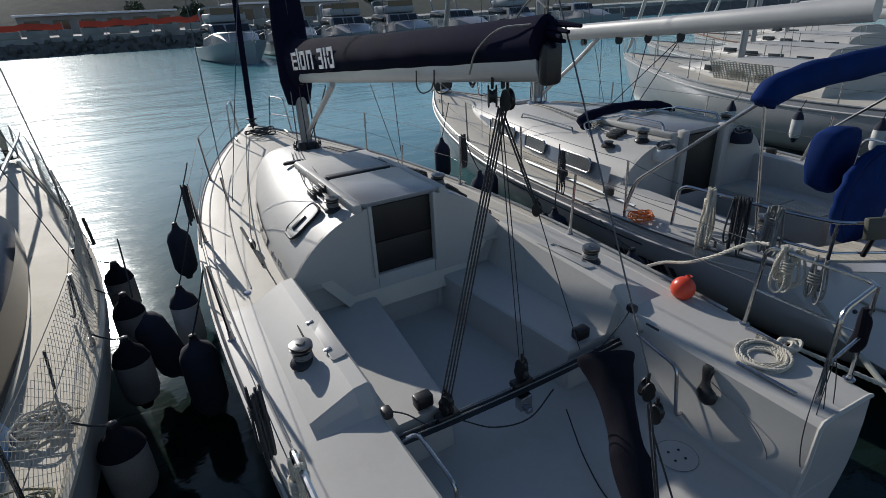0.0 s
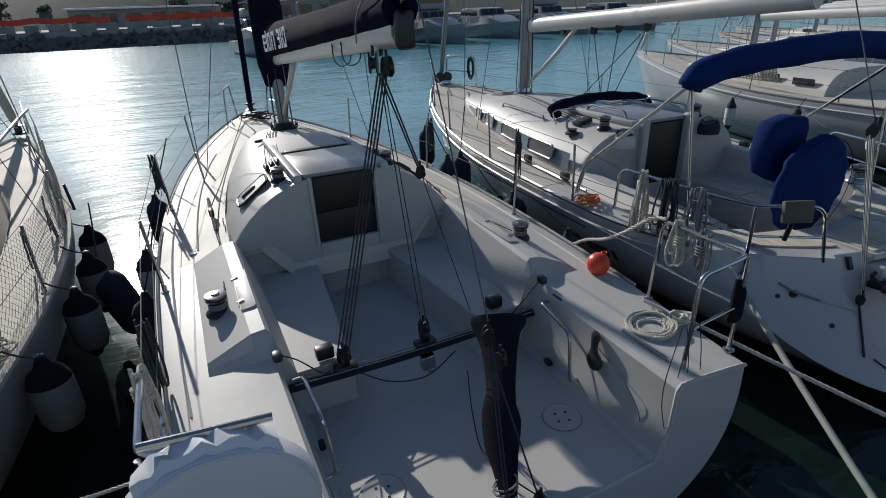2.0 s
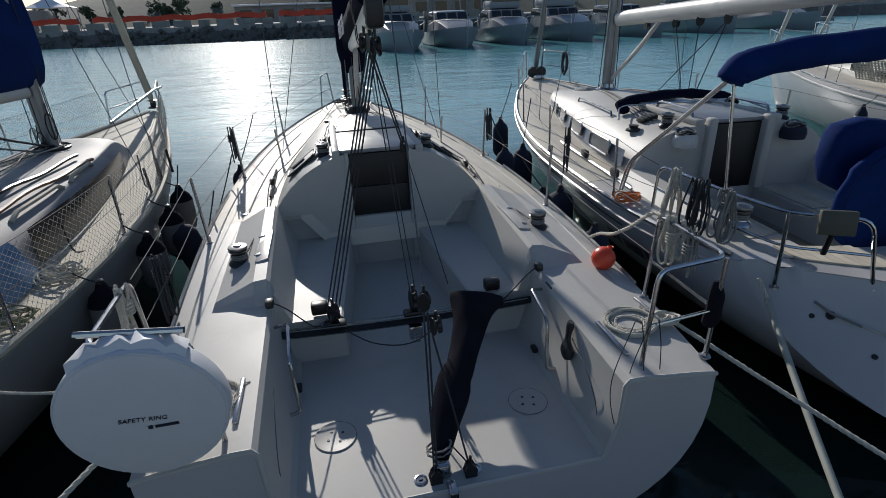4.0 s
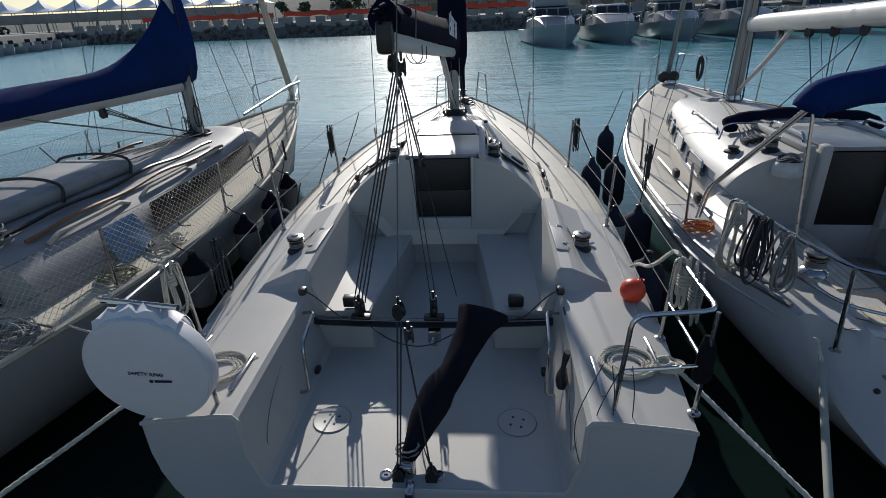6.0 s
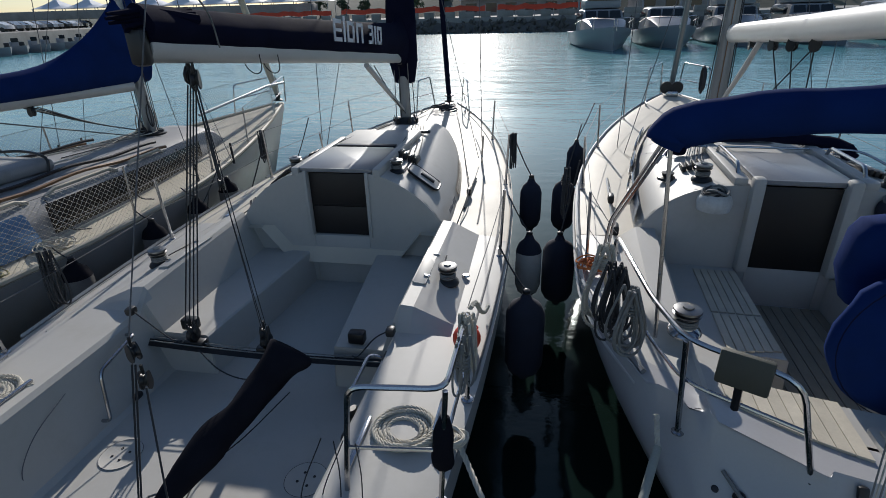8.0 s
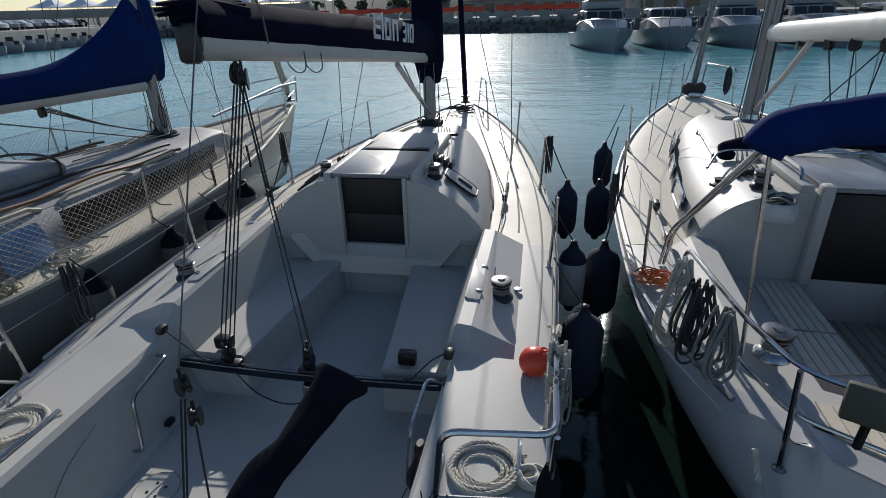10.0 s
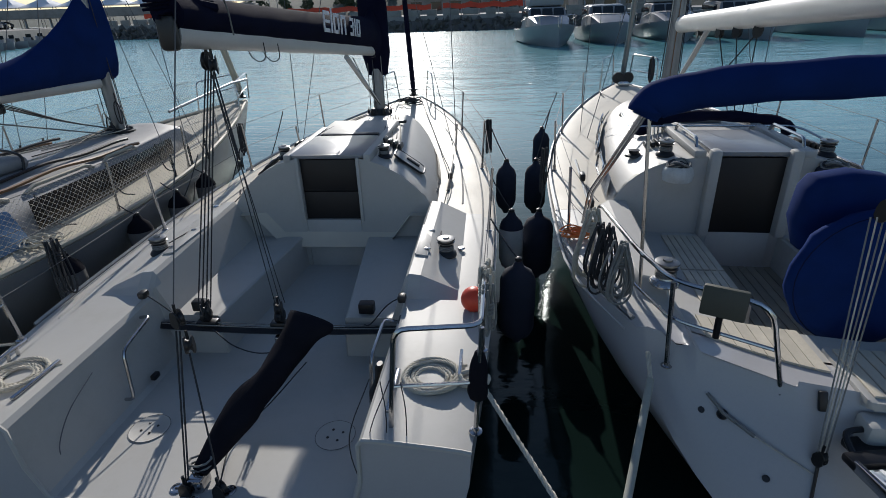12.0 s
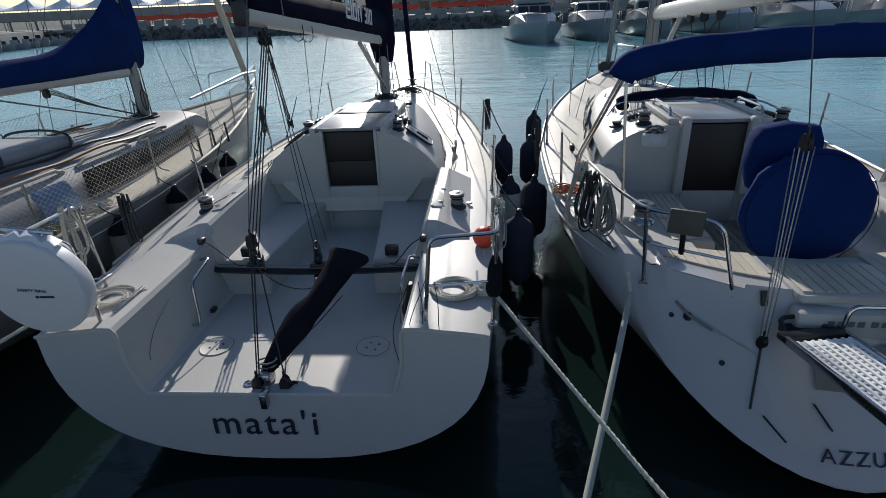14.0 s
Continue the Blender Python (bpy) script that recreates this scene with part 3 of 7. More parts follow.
# ---- boats: shared parts ----
def hull_rings(hb, sheer, keel, y0, y1, n=30, full=2.6, rake=0.0, bow_rake=0.0):
    """Hull sections from the stern to the bow: starboard sheer, round the bottom, port sheer."""
    rings = []
    for i in range(n + 1):
        f = i / n
        y = y0 + (y1 - y0) * f
        w, s, k = hb(y), sheer(y), keel(y)
        pw = full - (full - 1.1) * f
        ring = []
        for j in range(13):
            a = math.pi / 2 * j / 12
            ux, uz = math.cos(a) ** (2 / pw), math.sin(a) ** (2 / pw)
            z = s + (k - s) * uz
            dy = rake * (1 - (z - k) / (s - k)) * max(0, 1 - f * 6) - bow_rake * (1 - (z - k) / (s - k)) * max(0, f * 5 - 4)
            ring.append(Vector((w * ux, y + dy, z)))
        rings.append(ring + [Vector((-p.x, p.y, p.z)) for p in reversed(ring[:-1])])
    return rings


def winch(parent, p, s=1.0, body=BLACK):
    """A self-tailing winch of height 0.17 m at scale 1."""
    m = Matrix.Translation(p) @ Matrix.Diagonal((s, s, s, 1))
    bm = bmesh.new()
    lathe(bm, [(0.005, 0), (0.085, 0), (0.088, 0.012), (0.08, 0.03), (0.058, 0.045), (0.05, 0.07), (0.052, 0.1), (0.066, 0.115), (0.005, 0.115)], m, 24)
    w = part("winch", bm, body, parent)
    bm = bmesh.new()
    lathe(bm, [(0.01, 0.116), (0.072, 0.116), (0.074, 0.124), (0.06, 0.13), (0.06, 0.136), (0.074, 0.142), (0.072, 0.152), (0.05, 0.158), (0.03, 0.16), (0.028, 0.168), (0.005, 0.17)], m, 24)
    part("winch_top", bm, WINCH_TOP, w, "dulled metal self-tailing jaws")
    bm = bmesh.new()
    for k in range(3):
        n = 18
        z = 0.06 + 0.014 * k
        tube(bm, [m @ Vector((0.058 * math.cos(2 * math.pi * j / n), 0.058 * math.sin(2 * math.pi * j / n), z)) for j in range(n + 1)], 0.006 * s, 5)
    part("rope_turns", bm, ROPE_GREY, w)
    return w


def stanchion(parent, p, h=0.6, lean=0.0, name="stanchion"):
    bm = bmesh.new()
    x, y, z = p
    tube(bm, [(x, y, z + 0.02), (x + lean, y, z + h)], 0.0125, 8)
    lathe(bm, [(0.03, 0), (0.03, 0.006), (0.018, 0.012), (0.017, 0.07), (0.005, 0.07)], Matrix.Translation((x, y, z)), 12)
    return part(name, bm, STEEL, parent)


def rope(parent, pts, r=0.005, material=ROPE_DARK, name="rope", n=6, laid=False, label=""):
    bm = bmesh.new()
    if laid:
        laid_rope(bm, pts, r)
    else:
        tube(bm, pts, r, n)
    return part(name, bm, material, parent, label)


def block(parent, p, s=1.0, yaw=0.0, material=BLACK):
    """A pulley block hanging at p."""
    m = pose(*p, 0, 0, yaw) @ Matrix.Diagonal((s, s, s, 1))
    bm = bmesh.new()
    for x in (-0.016, 0.016):
        prism(bm, [(0.03 * math.cos(a) * (1 if math.sin(a) < 0 else 0.8), 0.045 * math.sin(a)) for a in [2 * math.pi * k / 14 for k in range(14)]], 0.006, m @ Matrix.Translation((x - 0.003, 0, 0)) @ Euler((radians(90), 0, radians(90))).to_matrix().to_4x4())
    lathe(bm, [(0.006, -0.014), (0.03, -0.013), (0.022, 0), (0.03, 0.013), (0.006, 0.014)], m @ Euler((0, radians(90), 0)).to_matrix().to_4x4(), 14)
    tube(bm, [m @ Vector((0, 0, 0.03)), m @ Vector((0, 0, 0.075))], 0.007 * s, 6)
    return part("block", bm, material, parent)


def rail(parent, pts, r=0.0125, name="rail", bend=5, feet=(), material=STEEL):
    bm = bmesh.new()
    tube(bm, curve_points(pts, bend) if bend else pts, r, 8)
    for f in feet:
        lathe(bm, [(0.004, 0), (0.035, 0), (0.034, 0.006), (0.018, 0.012), (0.016, 0.03)], Matrix.Translation(f), 12)
    return part(name, bm, material, parent)


def round_corners(pts, r=0.06, n=4):
    """Points of a bent pipe: straight runs with rounded corners."""
    P = [Vector(p) for p in pts]
    out = [P[0]]
    for a, b, c in zip(P, P[1:], P[2:]):
        u, v = (a - b), (c - b)
        d = min(r, u.length * 0.45, v.length * 0.45)
        s, e = b + u.normalized() * d, b + v.normalized() * d
        for k in range(n + 1):
            f = k / n
            out.append(s.lerp(b, f).lerp(b.lerp(e, f), f))
    out.append(P[-1])
    return out


def fender(p, length, r, cover, label, name="fender", tip=None, hang=None, lean=(0, 0)):
    """A hanging sausage fender with its rope; p is its lower end."""
    t = thing(name, pose(*p, lean[0], lean[1], 0), label, "fender", "hanging fenders")
    bm = bmesh.new()
    prof = [(0.01, 0), (0.035, 0.01), (0.05, 0.05), (r * 0.8, 0.1), (r, 0.17), (r * 1.02, length * 0.5), (r, length - 0.17), (r * 0.8, length - 0.1), (0.05, length - 0.05), (0.03, length), (0.01, length)]
    lathe(bm, prof, None, 22)
    b = part("body", bm, cover, t)
    if tip is not None:
        bm = bmesh.new()
        lathe(bm, [(a + 0.003, z + 0.004) for a, z in prof[-5:]], None, 22)
        part("top_cap", bm, tip, t)
        bm = bmesh.new()
        lathe(bm, [(a + 0.003, z - 0.004) for a, z in prof[:4]], None, 22)
        part("end_cap", bm, tip, t)
    bm = bmesh.new()
    lathe(bm, [(0.018, length - 0.01), (0.03, length + 0.005), (0.03, length + 0.03), (0.012, length + 0.04)], None, 12)
    part("eye", bm, BLACK, t)
    if hang is not None:
        top = t.matrix_world.inverted() @ Vector(hang)
        rope(t, sag((0, 0, length + 0.02), top, 0.02, 8), 0.007, ROPE_DARK, "lanyard")
    return t


def rope_coil(p, r0, turns, rr, material, label, axis=(0, 0, 0), stack=0.6, seed=0, squash=1.0, group="coiled lines", tail=True):
    """A coil lying at p."""
    rng = random.Random(seed)
    t = thing("rope_coil", pose(*p, *axis), label, "rope", group)
    for k in range(turns):
        pts = []
        r = r0 + (2 - k % 5) * rr * 1.75
        for j in range(33):
            a = 2 * math.pi * j / 32
            w = 1 + 0.05 * math.sin(a * 2 + k)
            pts.append((r * w * math.cos(a), r * w * math.sin(a) * squash, rr + (k // 5) * rr * 1.6 + rr * 0.25 * math.sin(a * 3 + k * 2)))
        bm = bmesh.new()
        laid_rope(bm, pts, rr)
        part("turn", bm, material, t)
    if tail:
        bm = bmesh.new()
        laid_rope(bm, curve_points([(r0, 0, rr), (r0 * 1.2, r0 * 0.6, rr), (r0 * 1.5, r0 * 0.9, rr * 1.1)]), rr)
        part("tail", bm, material, t)
    return t


# ---- the white racing sloop in the middle ----
HB = [(-0.05, 1.50), (1, 1.60), (2, 1.645), (3, 1.655), (4, 1.61), (5, 1.51), (6, 1.35), (7, 1.11), (8, 0.80), (9, 0.40), (9.75, 0.03)]
SH = [(-0.05, 0.96), (2, 1.02), (4, 1.07), (6, 1.11), (8, 1.16), (9.75, 1.22)]
KEEL = [(-0.05, -0.03), (2, -0.2), (5, -0.4), (8, -0.35), (9.75, -0.15)]


def hb(y):
    return smooth_table(HB, y)


def sheer(y):
    return smooth_table(SH, y)


sloop = thing("sailing_boat", pose(0, 0, 0), "white racing sloop with an open stern and furled navy sail", "boat")
rings = hull_rings(hb, sheer, lambda y: smooth_table(KEEL, y), -0.05, 9.75, 36, rake=-0.06)
bm = bmesh.new()
loft(bm, rings)
part("hull", bm, TOPSIDE, sloop, "glossy white topsides")

COAM = [(1.30, 0.0), (1.44, 1.0), (2.6, 1.0), (3.0, 1.0), (3.25, 0.0)]


def deck_section(y):
    """Half a deck section from the middle outwards, for the cockpit part."""
    w, s = hb(y), sheer(y)
    c = lerp_table(COAM, y)
    seat = 1.0 if y >= 1.36 else 0.0
    inner = 0.98 + 0.02 * (y - 1.3)
    fw = 0.48 - 0.1 * max(0, y - 1.4)
    sole = 0.5 - 0.012 * min(y, 1.4)
    sz = sole + seat * 0.34
    top = max(s + 0.03, 1.02) + 0.13 * c
    return [(0, sole), (fw, sole), (fw + 0.015, sz - (0.012 if seat else 0)), (fw + 0.03, sz), (0.84 if not seat else 0.86, sz), (0.87, sz + 0.03), (0.93 if not seat else 0.95, sz + 0.24), (inner - 0.012, top - 0.03), (inner + 0.012, top), (inner + 0.10, top - 0.01 * c), (1.36, s + 0.025), (w - 0.05, s + 0.012), (w, s)]


def mirror(sec, y):
    return [Vector((-x, y, z)) for x, z in reversed(sec[1:])] + [Vector((x, y, z)) for x, z in sec]


stations = [-0.05, 0.0, 0.3, 0.7, 1.0, 1.26, 1.30, 1.345, 1.365, 1.44, 1.7, 2.0, 2.3, 2.6, 2.8, 2.93]
bm = bmesh.new()
loft(bm, [mirror(deck_section(y), y) for y in stations])
part("cockpit_moulding", bm, GELCOAT, sloop, "white moulded cockpit with seats and coamings", angle=13)
# transom skin between the hull's last section and the cockpit floor
bm = bmesh.new()
outline = [p.copy() for p in rings[0]] + mirror(deck_section(-0.04), -0.05)[1:-1]
outline = [Vector((p.x, p.y, p.z)) for p in outline]
bm.faces.new([bm.verts.new(p) for p in outline])
part("transom", bm, TOPSIDE, sloop, "white transom below the open cockpit")
bm = bmesh.new()
tube(bm, [p + Vector((0, -0.002, -0.004)) for p in mirror(deck_section(-0.04), -0.05)], 0.013, 6)
part("transom_lip", bm, GELCOAT, sloop)

# side decks and foredeck
ROOF_W = [(2.93, 1.05), (3.5, 1.04), (4.2, 0.99), (5, 0.88), (5.8, 0.72), (6.5, 0.54), (7.1, 0.34), (7.6, 0.06)]
ROOF_H = [(2.93, 0.56), (4, 0.52), (5, 0.46), (5.8, 0.40), (6.5, 0.28), (7.1, 0.13), (7.6, 0.0)]


def roof_w(y):
    return smooth_table(ROOF_W, y)


def roof_z(x, y):
    """Height of the coachroof's top at x, y."""
    w, h, s = roof_w(y), smooth_table(ROOF_H, y), sheer(y) + 0.03
    u = min(1.0, abs(x) / w)
    return s + h * (1 - u**2.6) ** 0.8 + (0.05 * h) * (1 - u * u)


bm = bmesh.new()
deck_rings = []
for i in range(34):
    y = 2.85 + (9.72 - 2.85) * i / 33
    w, s = hb(y), sheer(y)
    xs = [w, w - 0.05] + [(w - 0.05) * k / 6 for k in range(5, -1, -1)]
    half = [(x, s + 0.012 * (x < w) + 0.03 * (1 - (x / w) ** 2) - (0.35 if i == 0 and x < 0.8 else 0)) for x in reversed(xs)]
    deck_rings.append([Vector((-x, y, z)) for x, z in reversed(half[1:])] + [Vector((x, y, z)) for x, z in half])
loft(bm, deck_rings)
part("foredeck", bm, NONSKID, sloop, "cream non-skid side decks and foredeck")
bm = bmesh.new()
roof_rings = []
for i in range(31):
    y = 2.95 + (7.6 - 2.95) * i / 30
    w = roof_w(y)
    us = [-1, -0.985, -0.95, -0.9, -0.82, -0.7, -0.5, -0.25, 0, 0.25, 0.5, 0.7, 0.82, 0.9, 0.95, 0.985, 1]
    roof_rings.append([Vector((u * w, y, roof_z(u * w, y) - (0.02 if abs(u) == 1 else 0))) for u in us])
loft(bm, roof_rings)
part("coachroof", bm, GELCOAT, sloop, "low rounded white coachroof", angle=45)

# aft bulkhead, in pieces round the companionway
CW_W, CW_LOW = 0.285, 1.0
BY = 2.93


def bulkhead_piece(poly, name="bulkhead", th=0.05, y=BY):
    bm = bmesh.new()
    prism(bm, poly, th, Matrix.Translation((0, y + th, 0)) @ Euler((radians(90), 0, 0)).to_matrix().to_4x4(), 0.008)
    return part(name, bm, GELCOAT, sloop)


def arc_top(x0, x1, n=8):
    return [(x0 + (x1 - x0) * k / n, roof_z(x0 + (x1 - x0) * k / n, 2.96) - 0.004) for k in range(n + 1)]


for sgn in (-1, 1):
    top = arc_top(sgn * CW_W, sgn * 1.03, 12)
    bulkhead_piece(top + [(sgn * 1.03, 0.44), (sgn * CW_W, 0.44)])
bulkhead_piece([(-CW_W + 0.001, CW_LOW), (CW_W - 0.001, CW_LOW), (CW_W - 0.001, 0.45), (-CW_W + 0.001, 0.45)], "companionway_sill", 0.06, BY + 0.0)
# raised frames at the companionway's sides
for sgn in (-1, 1):
    bm = bmesh.new()
    box(bm, (sgn * (CW_W + 0.02), BY - 0.004, 1.32), (0.035, 0.03, 0.66), bevel=0.008)
    part("companionway_frame", bm, GELCOAT, sloop)
for z0, z1 in ((1.0, 1.29), (1.295, 1.62)):
    bm = bmesh.new()
    box(bm, (0, BY + 0.05, (z0 + z1) / 2), (CW_W * 2, 0.02, z1 - z0), bevel=0.004)
    part("washboard", bm, WASHBOARD, sloop, "dark brown washboard closing the companionway")
# instrument panel below
bm = bmesh.new()
prism(bm, rounded(0.44, 0.15, 0.02), 0.012, Matrix.Translation((0.02, BY + 0.0, 0.76)) @ Euler((radians(90), 0, 0)).to_matrix().to_4x4(), 0.003)
panel = part("instrument_panel", bm, GELCOAT, sloop, "recessed instrument panel")
for x in (-0.1, 0.12):
    bm = bmesh.new()
    prism(bm, rounded(0.13, 0.1, 0.015), 0.01, Matrix.Translation((x, BY - 0.012, 0.76)) @ Euler((radians(90), 0, 0)).to_matrix().to_4x4())
    part("instrument", bm, mat("instrument_face", (0.3, 0.31, 0.33), 0.25, vary=0.1) if "instrument_face" not in bpy.data.materials else bpy.data.materials["instrument_face"], panel)
# sliding hatch and its garage
bm = bmesh.new()
prism(bm, rounded(0.74, 0.86, 0.04), 0.035, Matrix.Translation((0, 3.37, 1.638)), 0.01)
part("sliding_hatch", bm, HATCHGLASS, sloop, "smoked grey acrylic sliding hatch")
for sgn in (-1, 1):
    bm = bmesh.new()
    box(bm, (sgn * 0.40, 3.6, 1.635), (0.075, 1.35, 0.09), bevel=0.02)
    part("hatch_runner", bm, GELCOAT, sloop)
bm = bmesh.new()
box(bm, (0, 4.35, 1.615), (0.86, 0.86, 0.09), bevel=0.035, seg=3)
part("hatch_garage", bm, GELCOAT, sloop)
bm = bmesh.new()
box(bm, (0, 3.92, 1.66), (0.66, 0.1, 0.03), bevel=0.008)
part("hatch_grip_strip", bm, DARKMETAL, sloop, "dark grey grip strip")
# two oval-cornered deck hatches
for sgn in (-1, 1):
    x0, y0 = sgn * 0.74, 3.42
    e = 0.02
    nx = -(roof_z(x0 + e, y0) - roof_z(x0 - e, y0)) / (2 * e)
    ny = -(roof_z(x0, y0 + e) - roof_z(x0, y0 - e)) / (2 * e)
    nrm = Vector((nx, ny, 1)).normalized()
    rot = nrm.to_track_quat("Z", "Y").to_matrix().to_4x4()
    mm = Matrix.Translation((x0, y0, roof_z(x0, y0) + 0.004)) @ rot
    bm = bmesh.new()
    tube(bm, [mm @ Vector((x, y, 0.014)) for x, y in rounded(0.27, 0.36, 0.07)] + [mm @ Vector((*rounded(0.27, 0.36, 0.07)[0], 0.014))], 0.012, 6)
    h = part("deck_hatch", bm, DARKMETAL, sloop, "small oval deck hatch with a dark seal")
    bm = bmesh.new()
    prism(bm, rounded(0.25, 0.34, 0.065), 0.022, mm, 0.006)
    part("hatch_lid", bm, GELCOAT, h)
    bm = bmesh.new()
    box(bm, (0, -0.03, 0.03), (0.05, 0.16, 0.022), mm, bevel=0.008)
    part("hatch_handle", bm, DARKMETAL, h)
    # cabin side window
    bm = bmesh.new()
    up, dn = [], []
    for k in range(9):
        y = 3.9 + 1.25 * k / 8
        w = roof_w(y)
        up.append(Vector((sgn * w * 0.968, y, roof_z(w * 0.955, y) + 0.0)))
        dn.append(Vector((sgn * (w * 0.995 + 0.004), y, roof_z(w * 0.995, y) - 0.0)))
    loft(bm, [[p + Vector((sgn * 0.008, 0, 0.004)) for p in up], [p + Vector((sgn * 0.008, 0, 0.004)) for p in dn]])
    part("cabin_window", bm, ACRYLIC, sloop, "long dark tinted cabin window")
    # toe rail, with a gap amidships
    for a, b in ((0.9, 3.9), (4.4, 9.5)):
        bm = bmesh.new()
        n = 24
        pts = [(sgn * (hb(a + (b - a) * k / n) - 0.022), a + (b - a) * k / n, sheer(a + (b - a) * k / n) + 0.03) for k in range(n + 1)]
        tube(bm, pts, 0.018, 4, flat=0.5)
        part("toe_rail", bm, ALU, sloop, "slotted aluminium toe rail")
    for inset, ya, yb in ((0.13, 1.0, 8.4), (0.34, 3.2, 6.6)):
        bm = bmesh.new()
        pts = []
        for k in range(27):
            y = ya + (yb - ya) * k / 26
            pts.append((sgn * (hb(y) - inset), y, sheer(y) + 0.012 + 0.03 * (1 - ((hb(y) - inset) / hb(y)) ** 2) * (y > 2.9) + 0.004 * (y <= 2.9)))
        tube(bm, pts, 0.011, 4, flat=0.9)
        part("deck_seam", bm, GELCOAT, sloop, "smooth white border of the non-skid panel")
    winch(sloop, (sgn * 1.235, 1.93, 1.085))
    winch(sloop, (sgn * 0.52, 3.22, roof_z(0.52, 3.22) - 0.01), 0.85, DARKMETAL)
    # clutches
    for k in range(4 if sgn > 0 else 3):
        bm = bmesh.new()
        x = sgn * (0.44 + 0.055 * k)
        box(bm, (x, 3.72, roof_z(x, 3.72) + 0.03), (0.04, 0.2, 0.06), bevel=0.012)
        box(bm, (x, 3.68, roof_z(x, 3.72) + 0.065), (0.025, 0.11, 0.02), Matrix.Identity(4), bevel=0.006)
        part("rope_clutch", bm, BLACK, sloop)
    # halyards led aft over the roof
    for k in range(5 if sgn > 0 else 4):
        x = sgn * (0.42 + 0.05 * k)
        xm = sgn * (0.14 + 0.035 * k)
        pts = [Vector((x + (xm - x) * f**1.5, 3.3 + 2.25 * f, 0)) for f in [i / 12 for i in range(13)]]
        for p in pts:
            p.z = roof_z(p.x, p.y) + (0.012 if 3.85 > p.y or p.y > 4.8 or abs(p.x) > 0.46 else 0.05)
        rope(sloop, pts, 0.0055, (ROPE_DARK, ROPE_WHITE, ROPE_GREY)[k % 3], "halyard")
    # organiser at the mast
    bm = bmesh.new()
    box(bm, (sgn * 0.36, 5.05, roof_z(0.36, 5.05) + 0.02), (0.24, 0.07, 0.035), bevel=0.01)
    part("deck_organiser", bm, DARKMETAL, sloop)
    # coaming locker lid
    bm = bmesh.new()
    prism(bm, rounded(0.1, 0.62, 0.015), 0.012, pose(sgn * 1.05, 2.05, 1.168, 0, sgn * 9, 0), 0.004)
    lid = part("locker_lid", bm, GELCOAT, sloop, "narrow coaming locker lid")
    for yy in (1.86, 2.24):
        bm = bmesh.new()
        prism(bm, rounded(0.05, 0.028, 0.01), 0.008, pose(sgn * 1.09, yy, 1.176, 0, sgn * 9, 0), 0.002)
        part("hinge", bm, STEEL, lid)
    # swivelling cam cleat on the cockpit edge, and the control line to the track
    bm = bmesh.new()
    box(bm, (sgn * 0.97, 1.24, 1.075), (0.06, 0.075, 0.06), pose(0, 0, 0), bevel=0.018)
    part("cam_cleat", bm, BLACK, sloop)
    rope(sloop, curve_points([(sgn * 0.96, 1.24, 1.08), (sgn * 0.86, 1.22, 1.02), (sgn * 0.72, 1.26, 0.84), (sgn * 0.66, 1.29, 0.81)]), 0.005, ROPE_DARK, "control_line")
    # grab rail in the cockpit side
    rail(sloop, round_corners([(sgn * 0.90, 0.68, 0.57), (sgn * 0.82, 0.68, 0.58), (sgn * 0.84, 0.74, 0.93), (sgn * 0.86, 1.1, 0.98), (sgn * 0.95, 1.12, 0.95)], 0.06), 0.0125, "grab_rail", 0)
    # helmsman's foot recess outline
    pts = curve_points([(sgn * 0.925, 0.55, 0.9), (sgn * 0.91, 0.3, 0.82), (sgn * 0.905, 0.16, 0.7), (sgn * 0.9, 0.12, 0.58)], 5)
    rope(sloop, pts, 0.003, GREYINK, "recess_seal")
    # round inspection plates in the sole
    bm = bmesh.new()
    lathe(bm, [(0.005, 0), (0.125, 0), (0.13, 0.004), (0.122, 0.006), (0.118, 0.004), (0.005, 0.005)], Matrix.Translation((sgn * 0.62, 0.5, 0.495)), 28)
    pl = part("inspection_plate", bm, GELCOAT, sloop, "round white inspection plate")
    bm = bmesh.new()
    tube(bm, [(sgn * 0.62 + 0.126 * math.cos(a), 0.5 + 0.126 * math.sin(a), 0.500) for a in [2 * math.pi * q / 30 for q in range(31)]], 0.0014, 5)
    part("plate_seal", bm, DARKMETAL, pl)
    for k in range(4):
        a = k * 1.57 + 0.5
        bm = bmesh.new()
        lathe(bm, [(0.003, 0), (0.009, 0), (0.008, 0.003), (0.003, 0.003)], Matrix.Translation((sgn * 0.62 + 0.05 * math.cos(a), 0.5 + 0.05 * math.sin(a), 0.5)), 10)
        part("plate_socket", bm, DARKMETAL, pl)
    # sole fittings by the transom
    bm = bmesh.new()
    lathe(bm, [(0.004, 0), (0.038, 0), (0.038, 0.006), (0.028, 0.008), (0.026, 0.003), (0.004, 0.003)], Matrix.Translation((sgn * 0.155 - 0.02, 0.05, 0.499)), 20)
    fit_ = part("filler_cap", bm, STEEL, sloop, "small round chrome filler cap")
    bm = bmesh.new()
    box(bm, (sgn * 0.155 - 0.02, 0.05, 0.504), (0.022, 0.008, 0.006))
    part("key_slot", bm, BLACK, fit_)
    # stanchions
    for y in (2.55, 4.45, 6.6):
        stanchion(sloop, (sgn * (hb(y) - 0.075), y, sheer(y) + 0.01), 0.6, sgn * 0.03)
